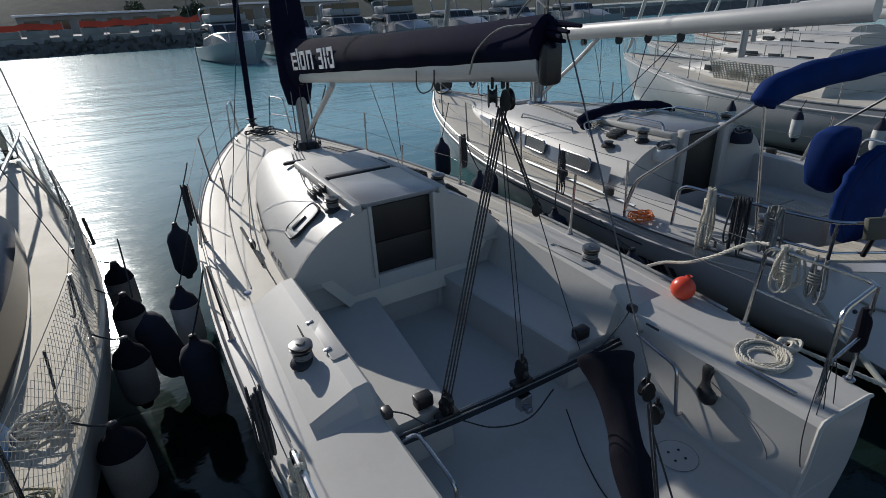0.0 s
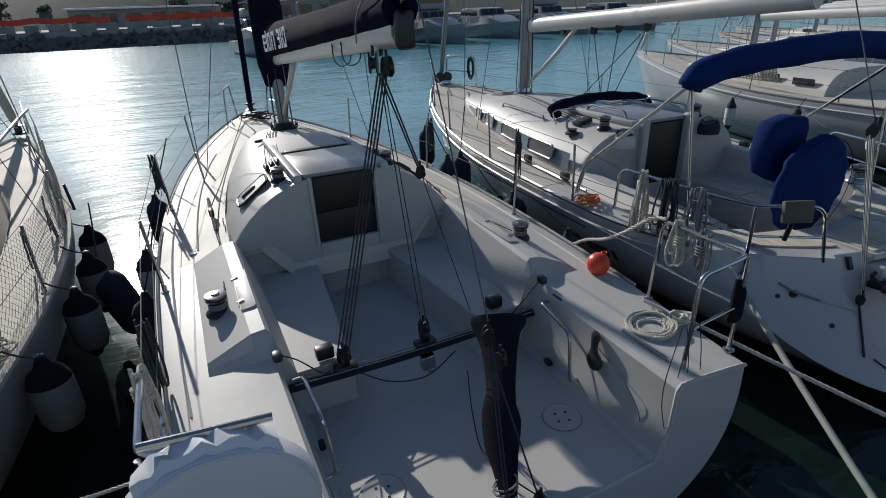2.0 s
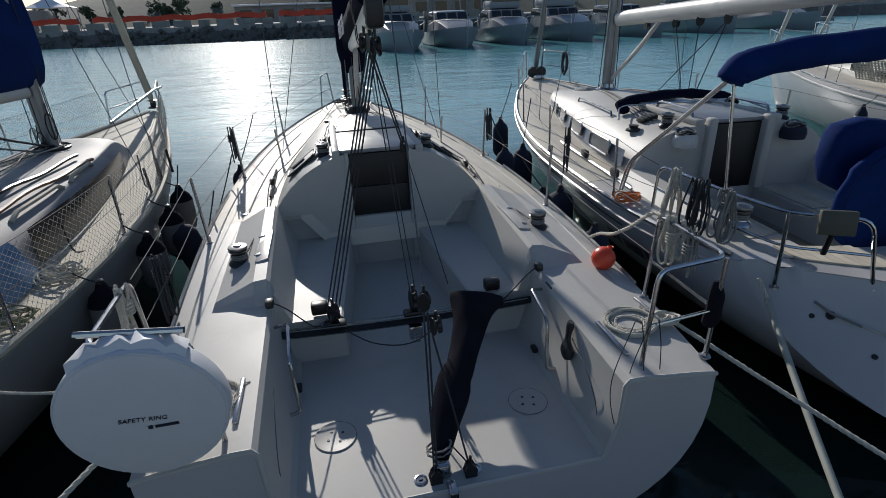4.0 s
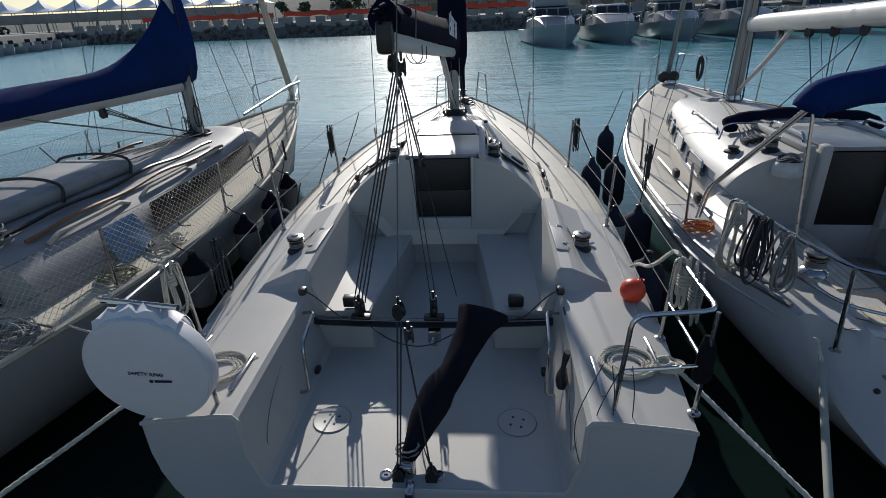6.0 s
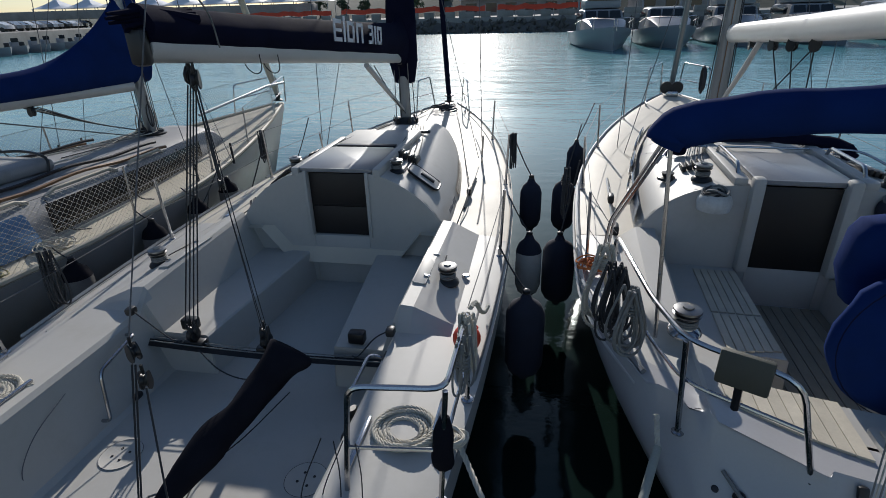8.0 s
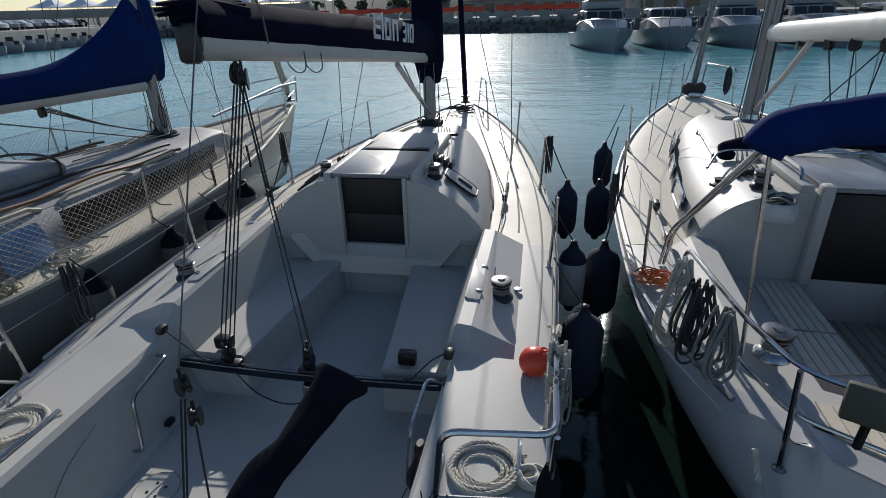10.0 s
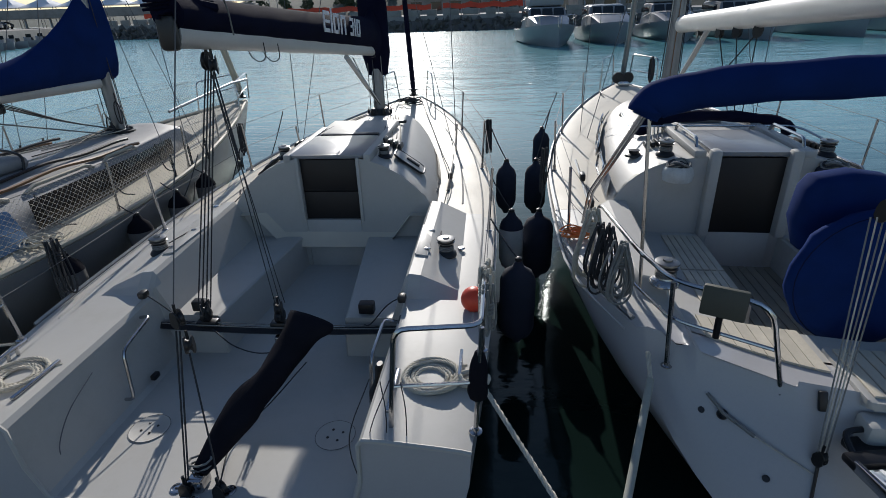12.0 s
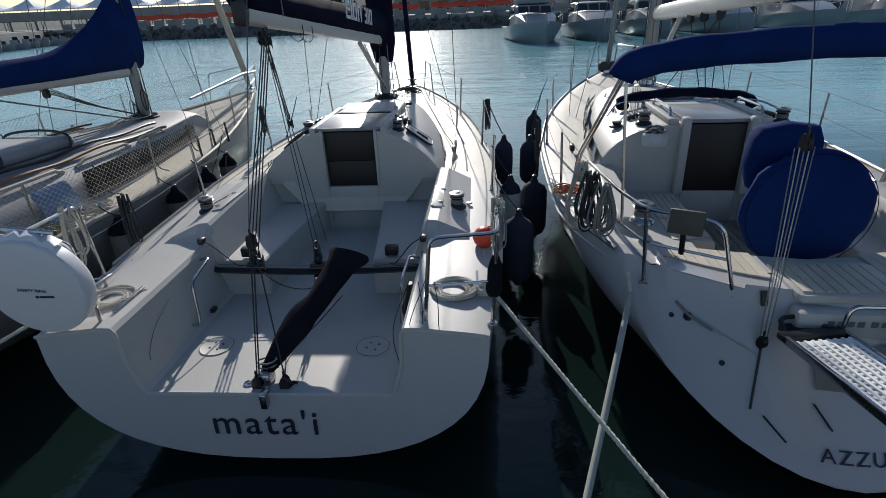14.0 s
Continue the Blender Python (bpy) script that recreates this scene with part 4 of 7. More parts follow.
    # mooring cleats
    for y in (0.55, 8.6):
        bm = bmesh.new()
        x = sgn * (hb(y) - 0.14)
        z = sheer(y) + 0.02
        tube(bm, curve_points([(x, y - 0.12, z + 0.05), (x, y - 0.05, z + 0.055), (x, y + 0.05, z + 0.055), (x, y + 0.12, z + 0.05)], 3), 0.011, 7)
        for d in (-0.035, 0.035):
            tube(bm, [(x, y + d, z - 0.01), (x, y + d, z + 0.05)], 0.012, 7)
        part("mooring_cleat", bm, STEEL, sloop)
    # chainplate
    bm = bmesh.new()
    box(bm, (sgn * 1.12, 5.3, sheer(5.3) + 0.07), (0.02, 0.05, 0.12), bevel=0.005)
    part("chainplate", bm, STEEL, sloop)
    rope(sloop, [(sgn * 1.12, 5.3, sheer(5.3) + 0.1), (sgn * 1.14, 5.28, sheer(5.3) + 0.4)], 0.013, STEEL, "turnbuckle")
    rope(sloop, [(sgn * 1.12, 5.3, sheer(5.3) + 0.3), (sgn * 1.02, 5.45, 5.3), (sgn * 0.03, 5.62, 12.6)], 0.005, WIRE, "shroud")
    rope(sloop, [(sgn * 1.08, 5.26, sheer(5.3) + 0.1), (sgn * 0.06, 5.62, 5.3)], 0.0045, WIRE, "lower_shroud")
    # jib track
    bm = bmesh.new()
    pts = [(sgn * 1.13, 3.55 + 0.1 * k, sheer(3.55 + 0.1 * k) + 0.045) for k in range(11)]
    tube(bm, pts, 0.016, 4)
    tr = part("jib_track", bm, DARKMETAL, sloop)
    bm = bmesh.new()
    box(bm, (sgn * 1.13, 3.95, sheer(4) + 0.09), (0.05, 0.12, 0.08), bevel=0.02)
    part("jib_car", bm, BLACK, tr)
    # jib sheet along the side deck to the winch
    rope(sloop, curve_points([(sgn * 1.18, 1.98, 1.16), (sgn * 1.13, 3.0, sheer(3) + 0.07), (sgn * 1.13, 3.9, sheer(4) + 0.12), (sgn * 0.95, 5.0, sheer(5) + 0.06), (sgn * 0.6, 6.9, sheer(7) + 0.05), (sgn * 0.2, 8.9, sheer(9) + 0.1)], 6), 0.006, ROPE_DARK, "jib_sheet")
    # small padeye with a ring on the side deck
    bm = bmesh.new()
    lathe(bm, [(0.004, 0), (0.032, 0), (0.026, 0.012), (0.004, 0.014)], Matrix.Translation((sgn * 1.35, 3.15 if sgn < 0 else 2.1, sheer(3) + 0.022)), 16)
    part("deck_filler", bm, STEEL, sloop)
    # bow pulpit
    zb = sheer(9.2)
    top = 0.60
    rail(sloop, round_corners([(sgn * 0.52, 8.55, zb - 0.02), (sgn * 0.47, 8.6, zb + top), (sgn * 0.34, 9.05, zb + top + 0.02), (sgn * 0.27, 9.2, zb)], 0.05), 0.0125, "pulpit_rail", 0, [(sgn * 0.52, 8.55, zb - 0.03), (sgn * 0.27, 9.2, zb - 0.005)])
    rail(sloop, [(sgn * 0.5, 8.57, zb + 0.3), (sgn * 0.305, 9.13, zb + 0.3)], 0.01, "pulpit_crossbar", 0)
    # stern pushpit
    zf = 0.985
    rail(sloop, round_corners([(sgn * 1.09, 0.05, zf), (sgn * 1.14, 0.08, 1.58), (sgn * 1.55, 0.1, 1.6), (sgn * 1.56, 0.72, 1.6), (sgn * 1.545, 0.75, zf + 0.02)], 0.07), 0.0135, "pushpit_rail", 0, [(sgn * 1.09, 0.05, zf), (sgn * 1.52, 0.08, zf - 0.01), (sgn * 1.545, 0.75, zf + 0.01)])
    rail(sloop, [(sgn * 1.52, 0.08, zf), (sgn * 1.55, 0.1, 1.59)], 0.0125, "pushpit_post", 0)
    rail(sloop, round_corners([(sgn * 1.11, 0.065, 1.26), (sgn * 1.535, 0.09, 1.28), (sgn * 1.55, 0.73, 1.28)], 0.05), 0.01, "pushpit_midrail", 0)
    # life lines
    for dz, r in ((0.6, 0.003), (0.32, 0.003)):
        pts = [(sgn * 1.555, 0.74, 1.0 + dz)]
        for y in (2.55, 4.45, 6.6):
            a = Vector(pts[-1])
            b = Vector((sgn * (hb(y) - 0.075 + 0.03 * dz / 0.6), y, sheer(y) + 0.01 + dz))
            pts += sag(a, b, 0.012, 5)[1:]
        pts += sag(pts[-1], (sgn * 0.48, 8.58, zb + dz - 0.01), 0.012, 5)[1:]
        rope(sloop, pts, r, WIRE, "lifeline", 5)
    # cockpit drain fitting and bracket on the side
    bm = bmesh.new()
    box(bm, (sgn * 0.84, 0.95, 0.56), (0.04, 0.07, 0.04), bevel=0.01)
    part("foot_bracket", bm, DARKMETAL, sloop)

# anchor gear and furler at the bow
bm = bmesh.new()
lathe(bm, [(0.02, 0), (0.09, 0.0), (0.1, 0.02), (0.05, 0.04), (0.05, 0.1), (0.1, 0.12), (0.09, 0.14), (0.02, 0.15)], Matrix.Translation((0, 9.3, 1.3)), 20)
part("furler_drum", bm, BLACK, sloop)
rope(sloop, [(0, 9.31, 1.25), (0, 9.25, 1.5), (0, 5.9, 11.8)], [0.012, 0.05, 0.03], NAVY, "furled_jib", 10)
for k in range(6):
    a = k * 1.1
    bm = bmesh.new()
    pts = [(0.16 * math.cos(2 * math.pi * j / 20) + 0.1 * math.cos(a), 8.7 + 0.12 * math.sin(2 * math.pi * j / 20) + 0.1 * math.sin(a), 1.24 + 0.02 * k + 0.015 * math.sin(j)) for j in range(21)]
    tube(bm, pts, 0.011, 6)
    part("bow_line_turn", bm, ROPE_DARK, sloop)

# traveller beam across the cockpit
bm = bmesh.new()
pts = [(-0.94 + 1.88 * k / 14, 1.3, 0.765 - 0.03 * math.sin(math.pi * k / 14)) for k in range(15)]
tube(bm, pts, 0.035, 4, flat=1.2)
tv = part("traveller_track", bm, DARKMETAL, sloop, "black mainsheet track across the cockpit", angle=60)
for x in (-0.56, 0.02):
    bm = bmesh.new()
    box(bm, (x, 1.3, 0.80), (0.16, 0.075, 0.05), bevel=0.015)
    lathe(bm, [(0.02, -0.03), (0.05, -0.025), (0.04, 0), (0.05, 0.025), (0.02, 0.03)], Matrix.Translation((x, 1.3, 0.87)) @ Euler((0, radians(90), 0)).to_matrix().to_4x4(), 18)
    part("traveller_car", bm, BLACK, tv)
for dy in (-0.02, 0.025):
    rope(tv, sag((-0.9, 1.27 + dy, 0.82), (0.9, 1.27 + dy, 0.81), 0.02), 0.0045, ROPE_GREY, "traveller_line")
rope(sloop, curve_points([(-0.5, 1.24, 0.78), (-0.3, 1.16, 0.68), (-0.05, 1.12, 0.66), (0.2, 1.18, 0.74)]), 0.005, ROPE_DARK, "loose_line")
bm = bmesh.new()
box(bm, (0.02, 1.27, 0.66), (0.1, 0.07, 0.11), bevel=0.01)
box(bm, (0.02, 1.22, 0.62), (0.05, 0.05, 0.04), bevel=0.01)
part("traveller_bracket", bm, STEEL, sloop)

# mast, boom, covers
bm = bmesh.new()
tube(bm, [(0, 5.69, 1.5), (0, 5.64, 4.0), (0, 5.58, 13.2)], [0.072, 0.072, 0.055], 16, flat=0.68)
mast = part("mast", bm, ALU, sloop, "grey aluminium mast")
bm = bmesh.new()
lathe(bm, [(0.1, 0), (0.16, 0.0), (0.17, 0.02), (0.13, 0.05), (0.11, 0.1), (0.02, 0.1)], Matrix.Translation((0, 5.69, roof_z(0, 5.69) - 0.01)), 24)
part("mast_collar", bm, BLACK, mast)
for k in range(6):
    a = k * 1.05
    block(mast, (0.16 * math.cos(a), 5.69 + 0.16 * math.sin(a), roof_z(0.15, 5.7) + 0.05), 0.9, k * 60)
for k in range(6):
    a = k * 1.05 + 0.3
    rope(mast, [(0.13 * math.cos(a), 5.69 + 0.13 * math.sin(a), 1.6), (0.1 * math.cos(a), 5.66 + 0.1 * math.sin(a), 3.2), (0.07 * math.cos(a), 5.6 + 0.07 * math.sin(a), 12.5)], 0.006, (ROPE_DARK, ROPE_GREY)[k % 2], "halyard")
BOOM_A, BOOM_F = Vector((-0.13, 0.98, 2.855)), Vector((0.0, 5.52, 2.46))
bm = bmesh.new()
tube(bm, [BOOM_A + (BOOM_F - BOOM_A) * k / 8 for k in range(9)], 0.078, 14, flat=0.72)
boom = part("boom", bm, ALU_PALE, sloop, "pale grey aluminium boom")
bm = bmesh.new()
box(bm, BOOM_A - Vector((0, 0.03, 0)), (0.1, 0.07, 0.18), bevel=0.025)
part("boom_end", bm, BLACK, boom)
bm = bmesh.new()
box(bm, (0, 5.55, 2.44), (0.07, 0.12, 0.16), bevel=0.02)
part("gooseneck", bm, BLACK, boom)
# the vang strut
bm = bmesh.new()
tube(bm, [(0, 5.6, 1.76), (-0.02, 4.85, 2.15), (-0.04, 4.25, 2.47)], [0.022, 0.03, 0.03], 10)
part("vang_strut", bm, ALU_PALE, sloop)
rope(sloop, [(0.03, 5.58, 1.72), (0.0, 5.1, 2.0), (-0.03, 4.5, 2.44)], 0.006, ROPE_DARK, "vang_line")
# sail cover: sections along the boom
bm = bmesh.new()
rngs = []
crng = random.Random(5)
for k in range(33):
    f = k / 32
    c = BOOM_A.lerp(Vector((0.0, 5.9, 2.43)), f)
    h = 0.20 + 0.22 * f**1.3 + (0.35 * max(0, f - 0.9) / 0.1)
    w = 0.09 + 0.035 * f + 0.003 * math.sin(k * 1.7)
    low = 0.0 - 0.004 * math.sin(k * 0.9) ** 2 - 0.32 * max(0, f - 0.88) / 0.12
    ring = []
    for j in range(18):
        a = 2 * math.pi * j / 18
        x, z = math.cos(a), math.sin(a)
        wob = 1 + 0.05 * noise.noise((k * 0.35, j * 0.7, 2.0))
        zz = (low - 0.025 + (h - low) * (0.5 + 0.5 * z))
        ring.append(Vector((c.x + x * w * (1.05 - 0.35 * (z > 0) * z) * wob, c.y, c.z + 0.03 + zz)))
    rngs.append(ring)
loft(bm, rngs, True, True)
cover = part("sail_cover", bm, NAVY, sloop, "dark navy canvas cover over the furled mainsail", angle=80)
# the cover's collar round the mast
bm = bmesh.new()
tube(bm, [(0, 5.76, 2.12), (0, 5.72, 2.4), (0, 5.7, 3.0), (0, 5.68, 3.6), (0, 5.66, 3.9)], [0.14, 0.2, 0.2, 0.15, 0.1], 16, flat=0.75)
part("mast_collar_cover", bm, NAVY, cover)
# sailcloth showing at the cover's aft end, with ties
bm = bmesh.new()
for k in range(5):
    pts = [(-0.15 + 0.03 * math.sin(k * 2), 0.9 - 0.03 * k, 2.93 + 0.02 * k), (-0.11, 1.05, 2.96 + 0.015 * k), (-0.13 + 0.02 * k, 1.35, 2.99 + 0.02 * math.sin(k))]
    cp = curve_points(pts, 4)
    tube(bm, cp, [0.008 + 0.03 * i / len(cp) for i in range(len(cp))], 7)
part("sail_folds", bm, NAVY, cover, "gathered navy canvas at the boom end")
for y in (1.95, 2.2):
    c = BOOM_A.lerp(BOOM_F, (y - BOOM_A.y) / (BOOM_F.y - BOOM_A.y))
    rope(cover, curve_points([(c.x + 0.07, y, c.z - 0.02), (c.x + 0.06, y + 0.02, c.z - 0.12), (c.x, y + 0.04, c.z - 0.15), (c.x - 0.05, y + 0.02, c.z - 0.1), (c.x - 0.06, y, c.z)]), 0.004, ROPE_DARK, "cover_tie")
rope(cover, curve_points([(-0.03, 1.1, 3.08), (-0.0, 1.25, 3.12), (0.0, 1.4, 3.0), (-0.02, 1.48, 2.82)]), 0.005, ROPE_GREY, "reef_line")
rope(cover, curve_points([(-0.2, 1.0, 3.02), (-0.23, 1.2, 3.0), (-0.22, 1.4, 2.9), (-0.2, 1.5, 2.78)]), 0.005, ROPE_GREY, "reef_line")
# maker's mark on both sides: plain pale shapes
for sgn in (-1, 1):
    mm = Matrix.Translation((sgn * (0.128 if sgn > 0 else 0.158) - 0.01, 3.72 if sgn > 0 else 4.4, 2.80 if sgn > 0 else 2.70)) @ Euler((radians(90), 0, radians(90 * sgn))).to_matrix().to_4x4() @ pose(0, 0, 0, 0, 0, sgn * -4.5) @ Matrix.Diagonal((1.32, 1.32, 1, 1))
    sp = [(-0.56, -0.42, -0.06, -0.035), (-0.56, -0.42, 0.0, 0.02), (-0.56, -0.42, 0.05, 0.075), (-0.56, -0.53, -0.06, 0.075), (-0.38, -0.35, -0.06, 0.1), (-0.31, -0.28, -0.06, 0.07), (-0.31, -0.17, 0.05, 0.075), (-0.2, -0.17, -0.06, 0.07), (-0.31, -0.17, -0.06, -0.035), (-0.12, -0.09, -0.06, 0.07), (-0.12, 0.02, 0.05, 0.075), (-0.01, 0.02, -0.06, 0.07),
          (0.16, 0.27, 0.05, 0.075), (0.18, 0.27, 0.0, 0.02), (0.16, 0.27, -0.06, -0.035), (0.24, 0.27, -0.06, 0.07), (0.31, 0.34, -0.06, 0.075), (0.38, 0.41, -0.06, 0.075), (0.38, 0.5, 0.05, 0.075), (0.47, 0.5, -0.06, 0.075), (0.38, 0.5, -0.06, -0.035)]
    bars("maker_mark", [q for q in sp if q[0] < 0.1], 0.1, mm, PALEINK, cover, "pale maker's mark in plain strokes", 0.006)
    bars("model_mark", [q for q in sp if q[0] > 0.1], 0.1, mm, PALEINK, cover, "pale model mark in plain strokes", 0.006)
    mk = [(0.0, 0.05, 0.0, 0.045), (0.065, 0.075, 0.0, 0.06), (0.09, 0.13, 0.0, 0.04), (0.14, 0.18, 0.0, 0.04), (0.23, 0.26, 0.0, 0.06), (0.28, 0.29, 0.0, 0.06), (0.31, 0.35, 0.0, 0.06)]
    mm = Matrix.Translation((sgn * 1.056, 3.3, 1.2)) @ Euler((radians(78), 0, radians(90 * sgn))).to_matrix().to_4x4() @ Matrix.Translation((-0.18, 0, 0))
    bars("cabin_mark", mk[:4], 0.06, mm, GREYINK, sloop, "small grey maker's mark on the cabin side")
    bars("cabin_number_mark", mk[4:], 0.06, mm, GREYINK, sloop, "small grey model mark on the cabin side")

# mainsheet tackle
TOP = Vector((-0.13, 1.3, 2.68))
block(sloop, TOP + Vector((0.03, 0, -0.02)), 1.25, 20)
block(sloop, TOP + Vector((-0.03, 0.05, -0.0)), 1.25, -30)
rope(sloop, [TOP + Vector((0, 0, 0.04)), (-0.13, 1.3, 2.8)], 0.012, ROPE_DARK, "strop")
block(sloop, (-0.56, 1.3, 0.9), 1.5, 40)
block(sloop, (0.02, 1.3, 0.93), 1.4, 10)
for k in range(4):
    d = 0.018 * (k - 1.5)
    rope(sloop, [TOP + Vector((d, 0, -0.05)), (-0.56 + d * 1.6, 1.3 + 0.4 * d, 0.93)], 0.0055, ROPE_DARK, "mainsheet_fall")
for k in range(2):
    d = 0.04 * (k - 0.5)
    rope(sloop, [TOP + Vector((d * 0.4, 0.03, -0.05)), (0.02 + d, 1.3, 0.98)], 0.0035, ROPE_DARK, "mainsheet_fall")
    lead = Vector((0.22, 0.99, 1.17)) - TOP
    rope(sloop, [TOP + Vector((d * 0.5, 0.03, -0.05)), TOP + lead * 0.38 + Vector((d * 0.3, 0, 0))], 0.0055, ROPE_DARK, "tiller_line")
block(sloop, TOP + lead * 0.4, 0.9, 30)
rope(sloop, [TOP + lead * 0.4, TOP + lead], 0.0032, ROPE_DARK, "tiller_line")
# backstay with its purchase on the transom
BLK = Vector((-0.06, 0.29, 1.48))
rope(sloop, [BLK + Vector((0, 0, 0.08)), (0.0, 5.5, 13.0)], 0.004, WIRE, "backstay")
block(sloop, BLK, 1.2, 70)
block(sloop, BLK + Vector((0.05, -0.03, -0.14)), 1.2, 20)
for x, k in ((-0.1, 0), (-0.085, 1), (0.1, 2)):
    rope(sloop, [BLK + Vector((0.02 * k - 0.01, -0.02, -0.06 if k < 2 else -0.2)), (x, 0.03, 0.54)], 0.0055, ROPE_DARK, "backstay_fall")
for x in (-0.095, 0.1):
    block(sloop, (x, 0.02, 0.535), 1.3, 90)
rope(sloop, curve_points([(0.1, 0.02, 0.56), (0.0, 0.4, 0.53), (0.1, 0.75, 0.52), (0.25, 1.1, 0.6)]), 0.0045, ROPE_DARK, "backstay_tail")

# tiller under its black sleeve, and the rudder head
bm = bmesh.new()
pts = curve_points([(-0.05, 0.1, 0.58), (0.03, 0.28, 0.68), (0.12, 0.46, 0.78), (0.2, 0.58, 0.84), (0.29, 0.74, 0.94), (0.37, 0.88, 1.04), (0.41, 0.96, 1.07)], 4)
SLEEVE_W = [(0, 0.045), (0.12, 0.075), (0.28, 0.115), (0.38, 0.1), (0.52, 0.09), (0.7, 0.115), (0.85, 0.165), (0.95, 0.19), (1, 0.185)]
SLEEVE_H = [(0, 0.045), (0.15, 0.07), (0.3, 0.095), (0.45, 0.085), (0.65, 0.085), (0.85, 0.09), (0.95, 0.07), (1, 0.035)]
srings = []
for i, p in enumerate(pts):
    f = i / (len(pts) - 1)
    d = (pts[min(i + 1, len(pts) - 1)] - pts[max(i - 1, 0)]).normalized()
    side = d.cross(Vector((0, 0, 1))).normalized()
    up = side.cross(d)
    w, h = smooth_table(SLEEVE_W, f), smooth_table(SLEEVE_H, f)
    ring = []
    for j in range(20):
        a = 2 * math.pi * j / 20
        q = 1 + 0.13 * noise.noise((i * 0.28, math.cos(a) * 1.6, math.sin(a) * 1.6))
        ring.append(p + side * math.cos(a) * w * q + up * math.sin(a) * h * q)
    srings.append(ring)
loft(bm, srings, True, True)
part("tiller_cover", bm, BLACKCLOTH, sloop, "loose black cloth sleeve over the tiller", angle=80)
bm = bmesh.new()
box(bm, (-0.05, 0.08, 0.54), (0.09, 0.12, 0.1), bevel=0.02)
box(bm, (-0.02, -0.06, 0.47), (0.05, 0.1, 0.12), bevel=0.01)
part("rudder_head", bm, STEEL, sloop)
rope(sloop, [(-0.05 + 0.07 * math.cos(j * 0.7), 0.13 + 0.05 * math.sin(j * 0.7), 0.58 + 0.004 * j) for j in range(20)], 0.007, ROPE_GREY, "tiller_lashing")
# black grip handle on the cockpit side
bm = bmesh.new()
tube(bm, curve_points([(0.895, 0.52, 0.76), (0.90, 0.56, 0.83), (0.915, 0.58, 0.92), (0.93, 0.585, 1.0)], 4), [0.04, 0.06, 0.066, 0.07, 0.066, 0.05, 0.035, 0.03, 0.032, 0.036, 0.04, 0.042, 0.03], 12, flat=0.55)
part("winch_handle_holder", bm, BLACK, sloop, "black winch handle pocket on the cockpit side")
bm = bmesh.new()
prism(bm, rounded(0.09, 0.13, 0.02), 0.03, pose(0.985, 1.06, 0.97, 0, 70, 0), 0.006)
part("side_bracket", bm, BLACK, sloop)
# step block on the port seat in the sun, stern line fairleads
for sgn in (-1, 1):
    bm = bmesh.new()
    box(bm, (sgn * 0.66, 1.42, 0.885), (0.12, 0.08, 0.09), bevel=0.015)
    part("seat_pad", bm, DARKMETAL, sloop)
    bm = bmesh.new()
    box(bm, (sgn * 1.06, 0.32, 1.03), (0.028, 0.36, 0.022), bevel=0.009)
    part("stern_fairlead", bm, STEEL, sloop)
# dark cloth bag lashed to the outer pushpit post
bm = bmesh.new()
tube(bm, curve_points([(1.535, 0.12, 1.16), (1.53, 0.1, 1.22), (1.535, 0.1, 1.34), (1.54, 0.12, 1.44)], 4), [0.028, 0.04, 0.048, 0.05, 0.052, 0.05, 0.046, 0.045, 0.046, 0.044, 0.038, 0.03, 0.022], 10, flat=0.8)
part("post_bag", bm, BLACKCLOTH, sloop, "black cloth bag on the pushpit post")
# the name on the transom
lettering("boat_name", "mata'i", 0.28, pose(-0.045, -0.099, 0.275, 86.5, 0, 0), INK, sloop, "dark outlined name lettering", 0.003, 0, 1.15)


# ---- the cruising yacht beside it ----
yacht = thing("sailing_yacht", pose(3.85, 0.25, 0, 0, 0, -3.2), "white cruising yacht with teak cockpit and blue canvas", "boat")
HB2 = [(0, 1.28), (0.3, 1.42), (0.65, 1.555), (1.1, 1.64), (2.5, 1.75), (4.5, 1.74), (6.3, 1.45), (8.0, 0.95), (9.2, 0.45), (10.0, 0.04)]
SH2 = [(0, 0.98), (3, 1.05), (6, 1.14), (10.0, 1.33)]
KE2 = [(0, 0.0), (3, -0.3), (7, -0.4), (10.0, -0.1)]


def hb2(y):
    return smooth_table(HB2, y)


def sh2(y):
    return smooth_table(SH2, y)


rings2 = hull_rings(hb2, sh2, lambda y: smooth_table(KE2, y), 0.12, 10.0, 34, full=1.95, rake=-0.62, bow_rake=0.35)
def hull_x2(y, z):
    """Half breadth of the yacht's hull at y and height z."""
    s, k = sh2(y), smooth_table(KE2, y)
    p = 1.95 - 0.85 * (y - 0.12) / 9.88
    return hb2(y) * (1 - min(1, (s - z) / (s - k)) ** p) ** (1 / p)


def stern_dy(z):
    return -0.62 * (1 - z / 0.98)


BOW_OUT, STERN_Y = 0.38, 0.05


def round_stern(p, y0):
    """Bends the stern's stations forward at the quarters, so that the transom is curved in plan."""
    g = max(0.0, 1 - (y0 - 0.12) / 1.7)
    return Vector((p.x, p.y + (STERN_Y - 0.12 + BOW_OUT * p.x * p.x) * g, p.z))


def transom_y(x, z):
    return STERN_Y + BOW_OUT * x * x + stern_dy(z)


C2 = [(0.0, 0.0), (0.75, 0.0), (0.95, 1.0), (3.2, 1.0)]


